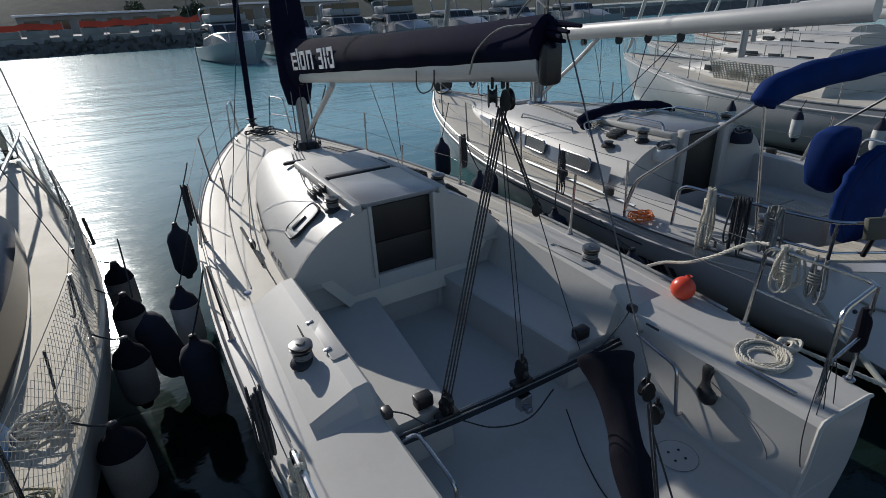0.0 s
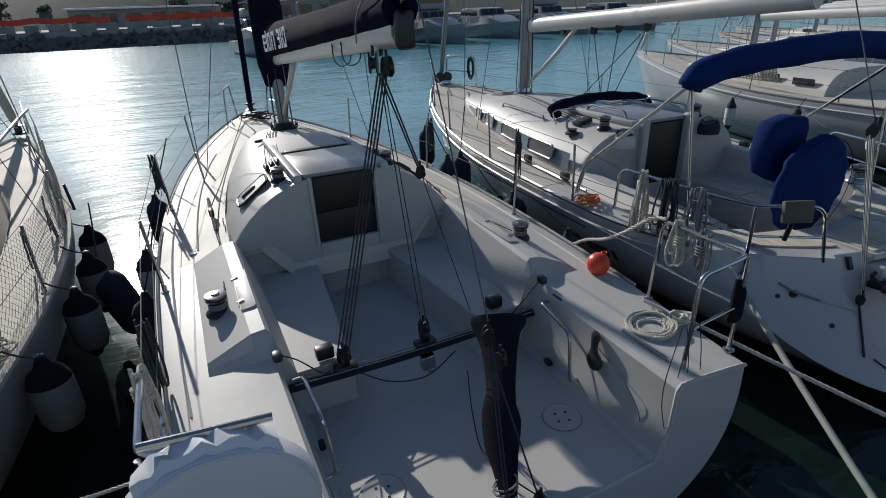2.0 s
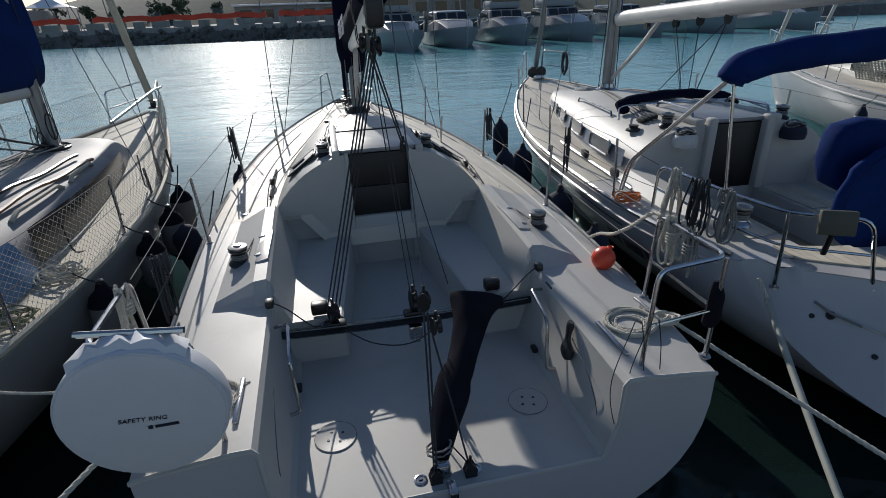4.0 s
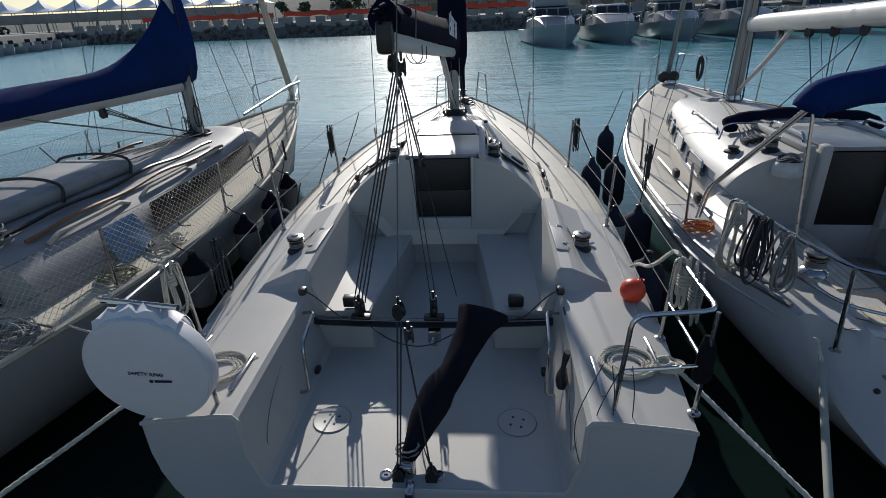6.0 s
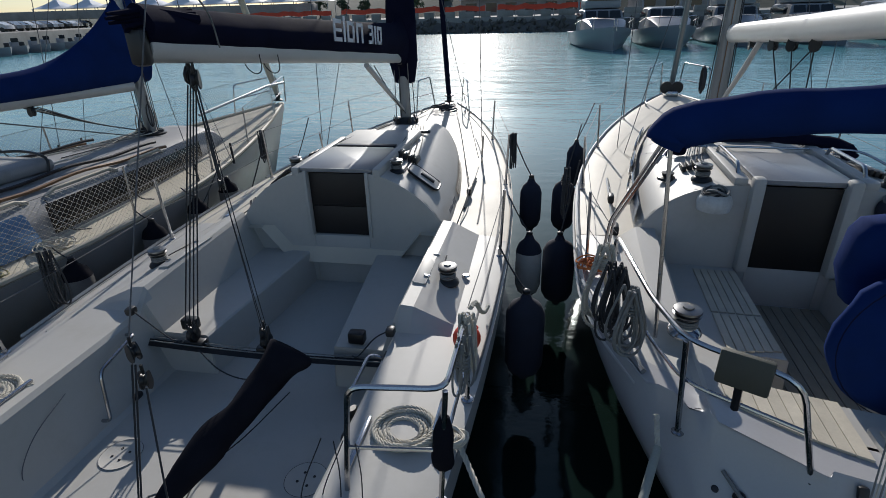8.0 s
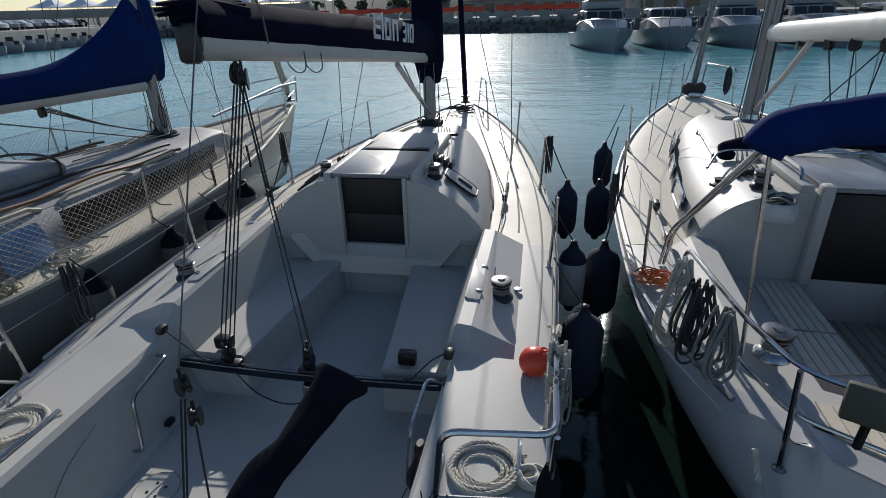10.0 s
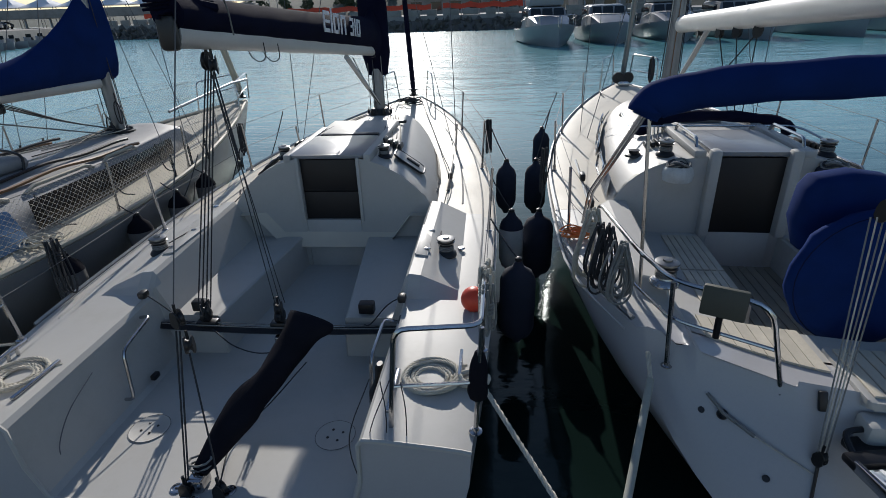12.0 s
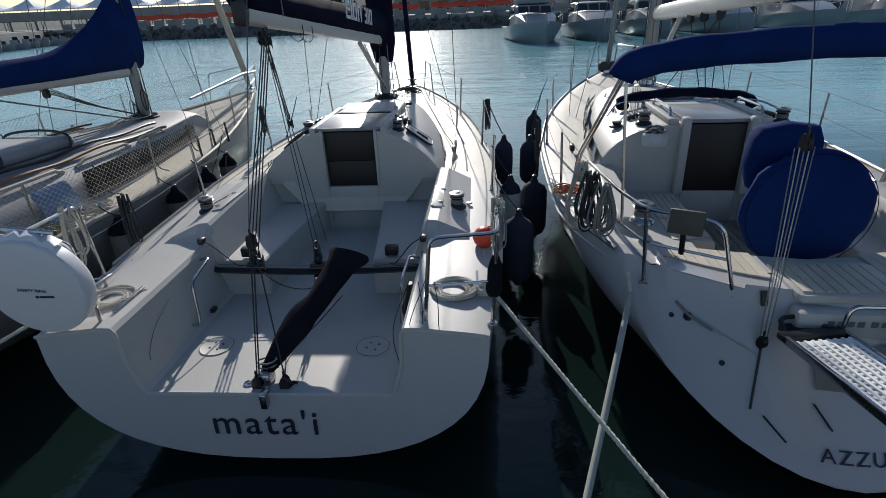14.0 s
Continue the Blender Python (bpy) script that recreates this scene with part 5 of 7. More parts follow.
def cockpit2(y):
    s, w = sh2(y), hb2(y)
    c = lerp_table(C2, y)
    if y < 0.70:
        so, se, seatx = 1.01, 1.012, 0.6
    else:
        so, se, seatx = 0.5, 0.84, (0.36 if y > 1.335 else 0.7)
    if 0.70 <= y < 0.92:
        se = 1.012 - (0.0 if y < 0.86 else 0.172)
    top = s + 0.03 + 0.10 * c
    return [(0, so), (seatx, so), (seatx + 0.015, se - 0.015 if se > so + 0.1 else se), (seatx + 0.03, se), (min(1.02, w - 0.28), se), (min(1.06, w - 0.26), max(se + 0.03, top - 0.04)), (min(1.09, w - 0.23), max(se + 0.005, top)), (min(1.25, w - 0.2), max(se + 0.004, top)), (min(1.38, w - 0.12), s + 0.03), (w - 0.05, s + 0.02), (w, s)]


# hull, transom and aft deck in one skin with softly rounded quarters
bm = bmesh.new()
rings2 = [[round_stern(p, 0.12 + 9.88 * i / 34) for p in r] for i, r in enumerate(rings2)]
loft(bm, rings2)
tops = [[round_stern(p, y) for p in mirror(cockpit2(y), y)] for y in (0.12, 0.26, 0.4)]
loft(bm, tops)
w0 = tops[0][-1].x
rows = [tops[0]]
for p in rings2[0][1:13]:
    rows.append([Vector((q.x / w0 * p.x, transom_y(q.x / w0 * p.x, p.z), p.z)) for q in tops[0]])
loft(bm, rows)
bmesh.ops.remove_doubles(bm, verts=bm.verts, dist=0.002)
rim = [e for e in bm.edges if len(e.link_faces) == 2 and abs(e.verts[0].co.z - 1.0) < 0.04 and abs(e.verts[1].co.z - 1.0) < 0.04 and all(abs(v.co.y - transom_y(v.co.x, 0.98)) < 0.02 for v in e.verts) and e.calc_face_angle(0) > 0.5]
bmesh.ops.bevel(bm, geom=rim, offset=0.09, segments=5, affect="EDGES", profile=0.5, clamp_overlap=True)
part("hull", bm, TOPSIDE, yacht, "white topsides and a sloping rounded transom", angle=60)
bm = bmesh.new()
prism(bm, rounded(0.7, 0.5, 0.03), 0.05, Matrix.Translation((0.02, 0.29, 0.985)), 0.012)
lid = part("aft_seat_lid", bm, GELCOAT, yacht, "lifting aft seat over the walk-through")
for k in range(9):
    bm = bmesh.new()
    box(bm, (0.02 - 0.28 + 0.07 * k, 0.29, 1.042), (0.062, 0.42, 0.014), bevel=0.003, seg=1)
    part("teak_slat", bm, TEAK, lid)
SEAT_MARKS = [(-0.2, -0.16, 0, 0.04), (-0.14, -0.1, 0, 0.04), (-0.08, -0.04, 0, 0.04), (-0.02, 0.02, 0, 0.04), (0.06, 0.1, 0, 0.04), (0.12, 0.16, 0, 0.04), (0.18, 0.22, 0, 0.04)]
for span in SEAT_MARKS:
    bars("seat_mark", [span], 0.04, pose(0.02, -0.064, 0.87, 90, 0, 0), GREYINK, yacht, "row of grey marks on the seat front")
bm = bmesh.new()
box(bm, (0.02, 0.01, 0.86), (0.76, 0.14, 0.2), bevel=0.03)
part("seat_front", bm, GELCOAT, yacht)

bm = bmesh.new()
loft(bm, [[round_stern(p, y) for p in mirror(cockpit2(y), y)] for y in (0.38, 0.5, 0.69, 0.71, 0.855, 0.865, 0.95, 1.2, 1.33, 1.345, 1.6, 2.0, 2.4, 2.72)])
part("cockpit_moulding", bm, GELCOAT, yacht, "white cockpit moulding with seats and coamings", angle=30)
# teak: seats, sole and aft deck
for sgn in (-1, 1):
    for k in range(6):
        for ya, yb in ((1.42 - 0.012 * k, 1.86), (1.885, 2.62)):
            bm = bmesh.new()
            box(bm, (sgn * (0.42 + 0.058 * k), (ya + yb) / 2, 0.848), (0.052, yb - ya, 0.014), bevel=0.003, seg=1)
            part("teak_slat", bm, TEAK, yacht)
    for k in range(8):
        bm = bmesh.new()
        x = sgn * (0.42 + 0.07 * k)
        xa, xb = sorted((x - 0.033, x + 0.033))
        prism(bm, [(xa, 0.24 + 0.42 * xa * xa), (xb, 0.24 + 0.42 * xb * xb), (xb, 0.68 + 0.2 * xb * xb), (xa, 0.68 + 0.2 * xa * xa)], 0.014, Matrix.Translation((0, 0, 1.013)))
        part("teak_slat", bm, TEAK, yacht)
for k in range(13):
    bm = bmesh.new()
    box(bm, (-0.48 + 0.08 * k, 1.78, 0.506), (0.072, 1.8, 0.012), bevel=0.003, seg=1)
    part("sole_slat", bm, mat("sole_teak", (0.27, 0.235, 0.18), 0.75, vary=0.2, scale=6, fine=90, bump=0.3, rand=0.12) if k == 0 else bpy.data.materials["sole_teak"], yacht)

RW2 = [(2.72, 1.24), (3.6, 1.22), (5, 1.06), (6.3, 0.8), (7.4, 0.45), (8.2, 0.06)]
RH2 = [(2.72, 0.50), (4, 0.46), (5.5, 0.40), (6.6, 0.25), (7.6, 0.09), (8.2, 0.0)]


def roof2(x, y):
    w, h, s = smooth_table(RW2, y), smooth_table(RH2, y), sh2(y) + 0.035
    u = min(1, abs(x) / w)
    return s + h * (1 - u**4.2) ** 0.7 + 0.08 * h * (1 - u * u)


bm = bmesh.new()
dr = []
for i in range(32):
    y = 2.735 + (9.97 - 2.735) * i / 31
    w, s = hb2(y), sh2(y)
    xs = [w, w - 0.05] + [(w - 0.05) * k / 6 for k in range(5, -1, -1)]
    half = [(x, s + 0.016 * (x < w) + 0.035 * (1 - (x / w) ** 2)) for x in reversed(xs)]
    dr.append([Vector((-x, y, z)) for x, z in reversed(half[1:])] + [Vector((x, y, z)) for x, z in half])
loft(bm, dr)
part("side_deck", bm, NONSKID, yacht, "cream non-skid deck")
bm = bmesh.new()
us = [-1, -0.995, -0.98, -0.95, -0.9, -0.82, -0.65, -0.35, 0, 0.35, 0.65, 0.82, 0.9, 0.95, 0.98, 0.995, 1]
loft(bm, [[Vector((u * smooth_table(RW2, y), y, roof2(u * smooth_table(RW2, y), y) - (0.03 if abs(u) == 1 else 0))) for u in us] for y in [2.74 + (8.2 - 2.74) * i / 28 for i in range(29)]])
part("coachroof", bm, GELCOAT, yacht, "broad white coachroof", angle=50)


def bulk2(poly, name="bulkhead"):
    bm = bmesh.new()
    prism(bm, poly, 0.05, Matrix.Translation((0, 2.76, 0)) @ Euler((radians(90), 0, 0)).to_matrix().to_4x4(), 0.008)
    return part(name, bm, GELCOAT, yacht)


for sgn in (-1, 1):
    n = 14
    top = [(sgn * (0.29 + (1.22 - 0.29) * k / n), roof2(0.29 + (1.22 - 0.29) * k / n, 2.76) - 0.004) for k in range(n + 1)]
    bulk2(top + [(sgn * 1.22, 0.45), (sgn * 0.29, 0.45)])
    bm = bmesh.new()
    box(bm, (sgn * 0.345, 2.69, 1.26), (0.1, 0.12, 0.85), bevel=0.03)
    part("companionway_post", bm, GELCOAT, yacht)
bulk2([(-0.29, 0.86), (0.29, 0.86), (0.29, 0.45), (-0.29, 0.45)], "companionway_sill")
bm = bmesh.new()
box(bm, (0, 2.725, 1.225), (0.58, 0.02, 0.75), bevel=0.004)
part("washboard", bm, WASHBOARD, yacht, "dark smoked washboard closing the companionway")
bm = bmesh.new()
prism(bm, rounded(0.72, 0.95, 0.04), 0.04, Matrix.Translation((0, 3.18, roof2(0, 3.0) + 0.0)), 0.012)
part("sliding_hatch", bm, HATCHGLASS, yacht, "smoked grey sliding hatch")
for sgn in (-1, 1):
    bm = bmesh.new()
    box(bm, (sgn * 0.47, 3.35, roof2(0.47, 3.3) + 0.03), (0.11, 1.3, 0.07), bevel=0.02)
    part("hatch_runner", bm, GELCOAT, yacht)
    rail(yacht, round_corners([(sgn * 0.47, 2.85, roof2(0.47, 2.85) + 0.05), (sgn * 0.47, 2.9, roof2(0.47, 2.9) + 0.14), (sgn * 0.47, 3.55, roof2(0.47, 3.5) + 0.14), (sgn * 0.47, 3.62, roof2(0.47, 3.6) + 0.05)], 0.05), 0.016, "hatch_rail", 0)
    # roof handrail
    pts = [(sgn * 0.86, 4.0 + 0.02, roof2(0.86, 4.0)), (sgn * 0.85, 4.05, roof2(0.86, 4.0) + 0.06), (sgn * 0.74, 5.35, roof2(0.74, 5.35) + 0.06), (sgn * 0.735, 5.4, roof2(0.74, 5.4))]
    rail(yacht, round_corners(pts, 0.04), 0.013, "handrail", 0)
    # side stripe and port lights on the cabin side
    up, dn = [], []
    for k in range(25):
        y = 2.9 + 3.9 * k / 24
        w = smooth_table(RW2, y)
        lo, hi = sh2(y) + 0.10, sh2(y) + 0.035 + smooth_table(RH2, y) * 0.52
        up.append(Vector((sgn * (w * 0.972 + 0.012), y, max(hi, lo + 0.01))))
        dn.append(Vector((sgn * (w * 0.998 + 0.012), y, lo)))
    bm = bmesh.new()
    loft(bm, [up, dn])
    part("cabin_stripe", bm, STRIPE, yacht, "grey-blue stripe along the cabin side")
    for y0, ln in ((3.2, 0.62), (4.2, 0.55), (5.1, 0.42), (5.75, 0.3)):
        w = smooth_table(RW2, y0 + ln / 2)
        slope = (smooth_table(RW2, y0 + ln) - smooth_table(RW2, y0)) / ln
        zc = sh2(y0) + 0.09 + smooth_table(RH2, y0 + ln / 2) * 0.3
        mm = Matrix.Translation((sgn * (w * 0.99 + 0.012), y0 + ln / 2, zc)) @ Matrix.Rotation(radians(90 * sgn) - sgn * math.atan(slope), 4, "Z") @ Euler((radians(82), 0, 0)).to_matrix().to_4x4()
        bm = bmesh.new()
        rr = rounded(ln, 0.17, 0.06)
        tube(bm, [mm @ Vector((x, y, 0.014)) for x, y in rr + rr[:1]], 0.012, 6)
        pw = part("port_light", bm, STEEL, yacht, "chrome-rimmed cabin port light")
        bm = bmesh.new()
        prism(bm, rounded(ln - 0.02, 0.15, 0.05), 0.012, mm)
        part("port_glass", bm, PORTGLASS, pw)
    # toe rail and rubbing strake
    for dz, r, nm, ma in ((0.03, 0.02, "toe_rail", ALU), (-0.08, 0.016, "rubbing_strake", ALU_PALE)):
        bm = bmesh.new()
        pts = []
        for k in range(31):
            y = 0.2 + 9.65 * k / 30
            pts.append(round_stern(Vector((sgn * (hb2(y) - (0.02 if dz > 0 else -0.004)), y, sh2(y) + dz)), y))
        tube(bm, pts, r, 5)
        part(nm, bm, ma, yacht)
    bm = bmesh.new()
    a, b = [], []
    for k in range(31):
        y = 1.9 + 7.7 * k / 30
        a.append((sgn * (hull_x2(y, sh2(y) - 0.15) + 0.006), y, sh2(y) - 0.15))
        b.append((sgn * (hull_x2(y, sh2(y) - 0.17) + 0.006), y, sh2(y) - 0.17))
    loft(bm, [a, b])
    part("hull_stripe", bm, INK, yacht, "dark blue hull stripe")
    winch(yacht, (sgn * 1.10, 1.10, 1.12), 1.15, STEEL)
    winch(yacht, (sgn * 0.72, 2.95, roof2(0.72, 2.95) - 0.01), 1.0, DARKMETAL)
    for y in (2.2, 4.0, 5.8, 7.6):
        stanchion(yacht, (sgn * (hb2(y) - 0.07), y, sh2(y) + 0.02), 0.6, sgn * 0.02)
    for dz in (0.6, 0.3):
        pts = [(sgn * 1.50, 1.73, 1.07 + dz * 0.72)]
        for y in (2.2, 4.0, 5.8, 7.6):
            pts += sag(pts[-1], (sgn * (hb2(y) - 0.055), y, sh2(y) + 0.02 + dz), 0.012, 5)[1:]
        pts += sag(pts[-1], (sgn * 0.5, 9.0, 1.3 + dz), 0.01, 5)[1:]
        rope(yacht, pts, 0.003, WIRE, "lifeline", 5)
    # genoa track with its car
    bm = bmesh.new()
    tube(bm, [(sgn * 1.42, 2.3 + 0.2 * k, sh2(2.3 + 0.2 * k) + 0.06) for k in range(11)], 0.016, 4)
    tr = part("genoa_track", bm, ALU, yacht)
    for yy in (2.7, 3.5):
        bm = bmesh.new()
        box(bm, (sgn * 1.42, yy, sh2(yy) + 0.11), (0.06, 0.14, 0.09), bevel=0.02)
        part("track_car", bm, BLACK, tr)
    # shrouds
    rope(yacht, [(sgn * 1.22, 5.8, sh2(5.8)), (sgn * 1.1, 5.9, 6.0), (0, 5.97, 13.5)], 0.005, WIRE, "shroud")
    rope(yacht, [(sgn * 1.15, 5.5, sh2(5.6)), (0.05 * sgn, 5.95, 6.0)], 0.005, WIRE, "lower_shroud")
    # pulpit
    zb = 1.33
    rail(yacht, round_corners([(sgn * 0.55, 8.9, zb - 0.04), (sgn * 0.52, 8.95, zb + 0.6), (sgn * 0.2, 9.75, zb + 0.62), (sgn * 0.16, 9.8, zb)], 0.07), 0.0135, "pulpit_rail", 0)
    rail(yacht, [(sgn * 0.53, 8.92, zb + 0.3), (sgn * 0.18, 9.78, zb + 0.3)], 0.011, "pulpit_crossbar", 0)
    # pushpit
    ft = (sgn * 1.19, 0.50, 0.86)
    fi = (sgn * 0.66, 0.22, 0.93)
    rail(yacht, round_corners([(sgn * 1.50, 1.75, 1.09), (sgn * 1.50, 1.72, 1.50), (sgn * 1.36, 0.86, 1.48), (sgn * 1.24, 0.48, 1.47), (sgn * 0.80, 0.24, 1.46), fi], 0.11), 0.0145, "pushpit_rail", 0, [fi])
    rail(yacht, round_corners([(sgn * 1.50, 1.73, 1.28), (sgn * 1.36, 0.88, 1.23), (sgn * 1.21, 0.50, 1.20), (sgn * 0.73, 0.24, 1.19)], 0.11), 0.011, "pushpit_midrail", 0)
    rail(yacht, [ft, (sgn * 1.24, 0.48, 1.46)], 0.0145, "pushpit_post", 0, [ft])
    for y in (1.3, 8.6):
        bm = bmesh.new()
        x = sgn * (hb2(y) - 0.16)
        z = sh2(y) + 0.03
        tube(bm, curve_points([(x, y - 0.13, z + 0.06), (x, y - 0.05, z + 0.062), (x, y + 0.05, z + 0.062), (x, y + 0.13, z + 0.06)], 3), 0.013, 7)
        for d in (-0.04, 0.04):
            tube(bm, [(x, y + d, z - 0.01), (x, y + d, z + 0.06)], 0.013, 7)
        part("mooring_cleat", bm, STEEL, yacht)
    # ventilator cowls beside the hatch with a rope bag each
    bm = bmesh.new()
    lathe(bm, [(0.01, 0), (0.13, 0.0), (0.14, 0.06), (0.13, 0.11), (0.1, 0.14), (0.09, 0.11), (0.01, 0.1)], Matrix.Translation((sgn * 0.66, 2.66, 1.4)), 22)
    pot = part("rope_pouch", bm, FENDER_NAVY if sgn > 0 else FENDER_WHITE, yacht, "round pouch stuffed with coiled line")
    for k in range(6):
        a = k * 1.05
        bm = bmesh.new()
        tube(bm, [(sgn * 0.66 + 0.085 * math.cos(2 * math.pi * j / 14) + 0.02 * math.cos(a), 2.66 + 0.085 * math.sin(2 * math.pi * j / 14) + 0.02 * math.sin(a), 1.51 + 0.012 * k + 0.02 * math.sin(j + k)) for j in range(15)], 0.011, 6)
        part("line_turn", bm, ROPE_GREY if k % 2 else ROPE_DARK, pot)
bm = bmesh.new()
lathe(bm, [(0.005, 0), (0.09, 0), (0.085, 0.02), (0.05, 0.035), (0.05, 0.05), (0.06, 0.065), (0.005, 0.07)], Matrix.Translation((-0.95, 3.25, roof2(0.95, 3.25))), 20)
part("mushroom_vent", bm, BLACK, yacht)
# row of registration marks along the port topside, as plain bars
REG_BARS = ((0.1, 0.03), (0.09, 0.1), (0.09, 0.03), (0.09, 0.03), (0.09, 0.03), (0.09, 0.1), (0.1, 0.0))
ya = 2.3
for wd, gap in REG_BARS:
    ya -= wd
    bm = bmesh.new()
    loft(bm, [[round_stern(Vector((-(hull_x2(y, z) + off), y, z)), y) for z in (0.58, 0.64, 0.7)] for y, off in ((ya, 0.002), (ya, 0.009), (ya + wd, 0.009), (ya + wd, 0.002))])
    part("registration_bar", bm, INK, yacht, "dark registration mark")
    ya -= gap
# rope clutches and lines on the roof
for sgn in (-1, 1):
    for k in range(4):
        x = sgn * (0.66 + 0.05 * k)
        bm = bmesh.new()
        box(bm, (x, 3.35, roof2(x, 3.35) + 0.03), (0.04, 0.17, 0.055), bevel=0.012)
        part("rope_clutch", bm, BLACK, yacht)
        pts = []
        for i in range(14):
            f = i / 13
            y = 3.3 + 2.5 * f
            xx = x * (1 - f) + sgn * (0.15 + 0.03 * k) * f
            pts.append((xx, y, roof2(xx, y) + 0.012))
        rope(yacht, pts, 0.0055, (ROPE_GREY, ROPE_DARK, ROPE_WHITE)[k % 3], "halyard")
# deck hatches
for y, w in ((4.55, 0.5), (6.5, 0.5), (7.7, 0.0)):
    if w:
        bm = bmesh.new()
        prism(bm, rounded(w, w, 0.06), 0.045, pose(0, y, roof2(0, y) - 0.004, -7 if y > 6 else -2), 0.012)
        h2 = part("deck_hatch", bm, ALU, yacht)
        bm = bmesh.new()
        prism(bm, rounded(w - 0.07, w - 0.07, 0.05), 0.012, pose(0, y, roof2(0, y) + 0.038, -7 if y > 6 else -2), 0.004)
        part("hatch_glass", bm, HATCHGLASS, h2)
# folded spray hood lying across the roof
bm = bmesh.new()
pts = curve_points([(-0.78, 3.85, roof2(0.78, 3.9) + 0.05), (-0.7, 3.98, roof2(0.7, 4) + 0.12), (0, 4.04, roof2(0, 4) + 0.13), (0.7, 3.98, roof2(0.7, 4) + 0.12), (0.78, 3.85, roof2(0.78, 3.9) + 0.05)], 6)
tube(bm, pts, [0.05 + 0.006 * math.sin(i * 1.9) for i in range(len(pts))], 10, flat=1.5)
hood = part("folded_spray_hood", bm, NAVY, yacht, "navy spray hood folded flat on its frame", angle=80)
rail(hood, round_corners([(-1.02, 3.5, sh2(3.5) + 0.5), (-0.85, 3.86, roof2(0.78, 3.9) + 0.12), (0.85, 3.86, roof2(0.78, 3.9) + 0.12), (1.02, 3.5, sh2(3.5) + 0.5)], 0.15), 0.012, "hood_frame", 0)
# mast, boom, vang
bm = bmesh.new()
tube(bm, [(0, 5.97, 1.4), (0, 5.93, 4), (0, 5.85, 14)], [0.1, 0.1, 0.07], 16, flat=0.65)
mast2 = part("mast", bm, ALU, yacht, "grey aluminium mast")
for k in range(7):
    a = k * 0.9
    rope(mast2, [(0.14 * math.cos(a), 5.97 + 0.14 * math.sin(a), roof2(0, 6) + 0.02), (0.1 * math.cos(a), 5.93 + 0.1 * math.sin(a), 3), (0.08 * math.cos(a), 5.85 + 0.08 * math.sin(a), 13)], 0.007, (ROPE_DARK, ROPE_GREY, WOOD)[k % 3], "halyard")
bm = bmesh.new()
lathe(bm, [(0.1, 0), (0.19, 0), (0.19, 0.03), (0.13, 0.06), (0.12, 0.12), (0.02, 0.12)], Matrix.Translation((0, 5.97, roof2(0, 5.97) - 0.01)), 20)
part("mast_collar", bm, STEEL, mast2)
bm = bmesh.new()
tube(bm, [(0, 5.8, 2.64), (0.0, 3.5, 2.77), (-0.02, 1.2, 2.92)], 0.108, 14, flat=0.62)
boom2 = part("boom", bm, ALU_PALE, yacht, "long pale boom without a sail cover")
bm = bmesh.new()
tube(bm, [(0, 5.85, 1.72), (0, 5.0, 2.3), (0, 4.6, 2.62)], [0.025, 0.032, 0.03], 10)
part("vang_strut", bm, ALU_PALE, yacht)
for k, y in enumerate((4.9, 4.2, 3.7, 3.2)):
    block(boom2, (0, y, 2.72 - 0.2 + (5.8 - y) * 0.055), 1.5, 20 * k)
for k, (y, yy, x) in enumerate(((4.2, 4.3, 0.3), (3.7, 4.25, 0.35), (3.2, 4.2, 0.4), (3.2, 4.15, -0.3))):
    rope(yacht, [(0, y, 2.5 + (5.8 - y) * 0.055), (x, yy, roof2(x, yy) + 0.03)], 0.006, ROPE_DARK, "mainsheet_fall")
rope(yacht, [(0.02, 9.75, 1.36), (0.02, 9.7, 1.6), (0, 6.1, 12.8)], [0.015, 0.055, 0.035], ALU, "furled_genoa", 10)
for sx in (-0.1, 0.1):
    bm = bmesh.new()
    lathe(bm, [(0.02, -0.03), (0.11, -0.03), (0.12, 0), (0.11, 0.03), (0.02, 0.03)], pose(sx, 9.55, 1.5, 90, 0, 0), 18)
    part("anchor_roller", bm, BLACK, yacht)
bm = bmesh.new()
box(bm, (0, 9.5, 1.4), (0.22, 0.35, 0.12), bevel=0.04)
part("windlass", bm, STEEL, yacht)
for k in range(7):
    a = k * 0.9
    bm = bmesh.new()
    tube(bm, [(0.42 + 0.02 * math.sin(k), 8.95 + 0.13 * math.cos(2 * math.pi * j / 16), 1.72 + (0.17 + 0.012 * k) * math.sin(2 * math.pi * j / 16)) for j in range(17)], 0.014, 6)
    part("hung_line_turn", bm, ROPE_DARK, yacht)

# steering wheel under its blue cover, and the covered pedestal
wheel = thing("covered_steering_wheel", yacht.matrix_world @ pose(0.06, 0.92, 0.5), "large steering wheel wrapped in a blue canvas cover", "steering wheel")
bm = bmesh.new()
n = 40
prof = [(0.01, 0.07), (0.2, 0.075), (0.42, 0.055), (0.475, 0.02), (0.475, -0.02), (0.42, -0.05), (0.01, -0.06)]
rr = []
for r, z in prof:
    rr.append([Vector((r * math.cos(2 * math.pi * k / n) * (1 + 0.02 * math.sin(k * 1.3)), z + 0.012 * math.sin(k * 2.1) * (r > 0.2), 0.80 + r * math.sin(2 * math.pi * k / n) * (1 + 0.015 * math.sin(k * 0.9)))) for k in range(n)])
loft(bm, rr, True, True)
part("wheel_cover", bm, BLUE, wheel, angle=80)
bm = bmesh.new()
tube(bm, [(0, 0.12, 0.0), (0, 0.12, 0.95)], 0.09, 14)
box(bm, (0, 0.12, 0.02), (0.34, 0.3, 0.05), bevel=0.02)
part("pedestal", bm, GELCOAT, wheel)
bm = bmesh.new()
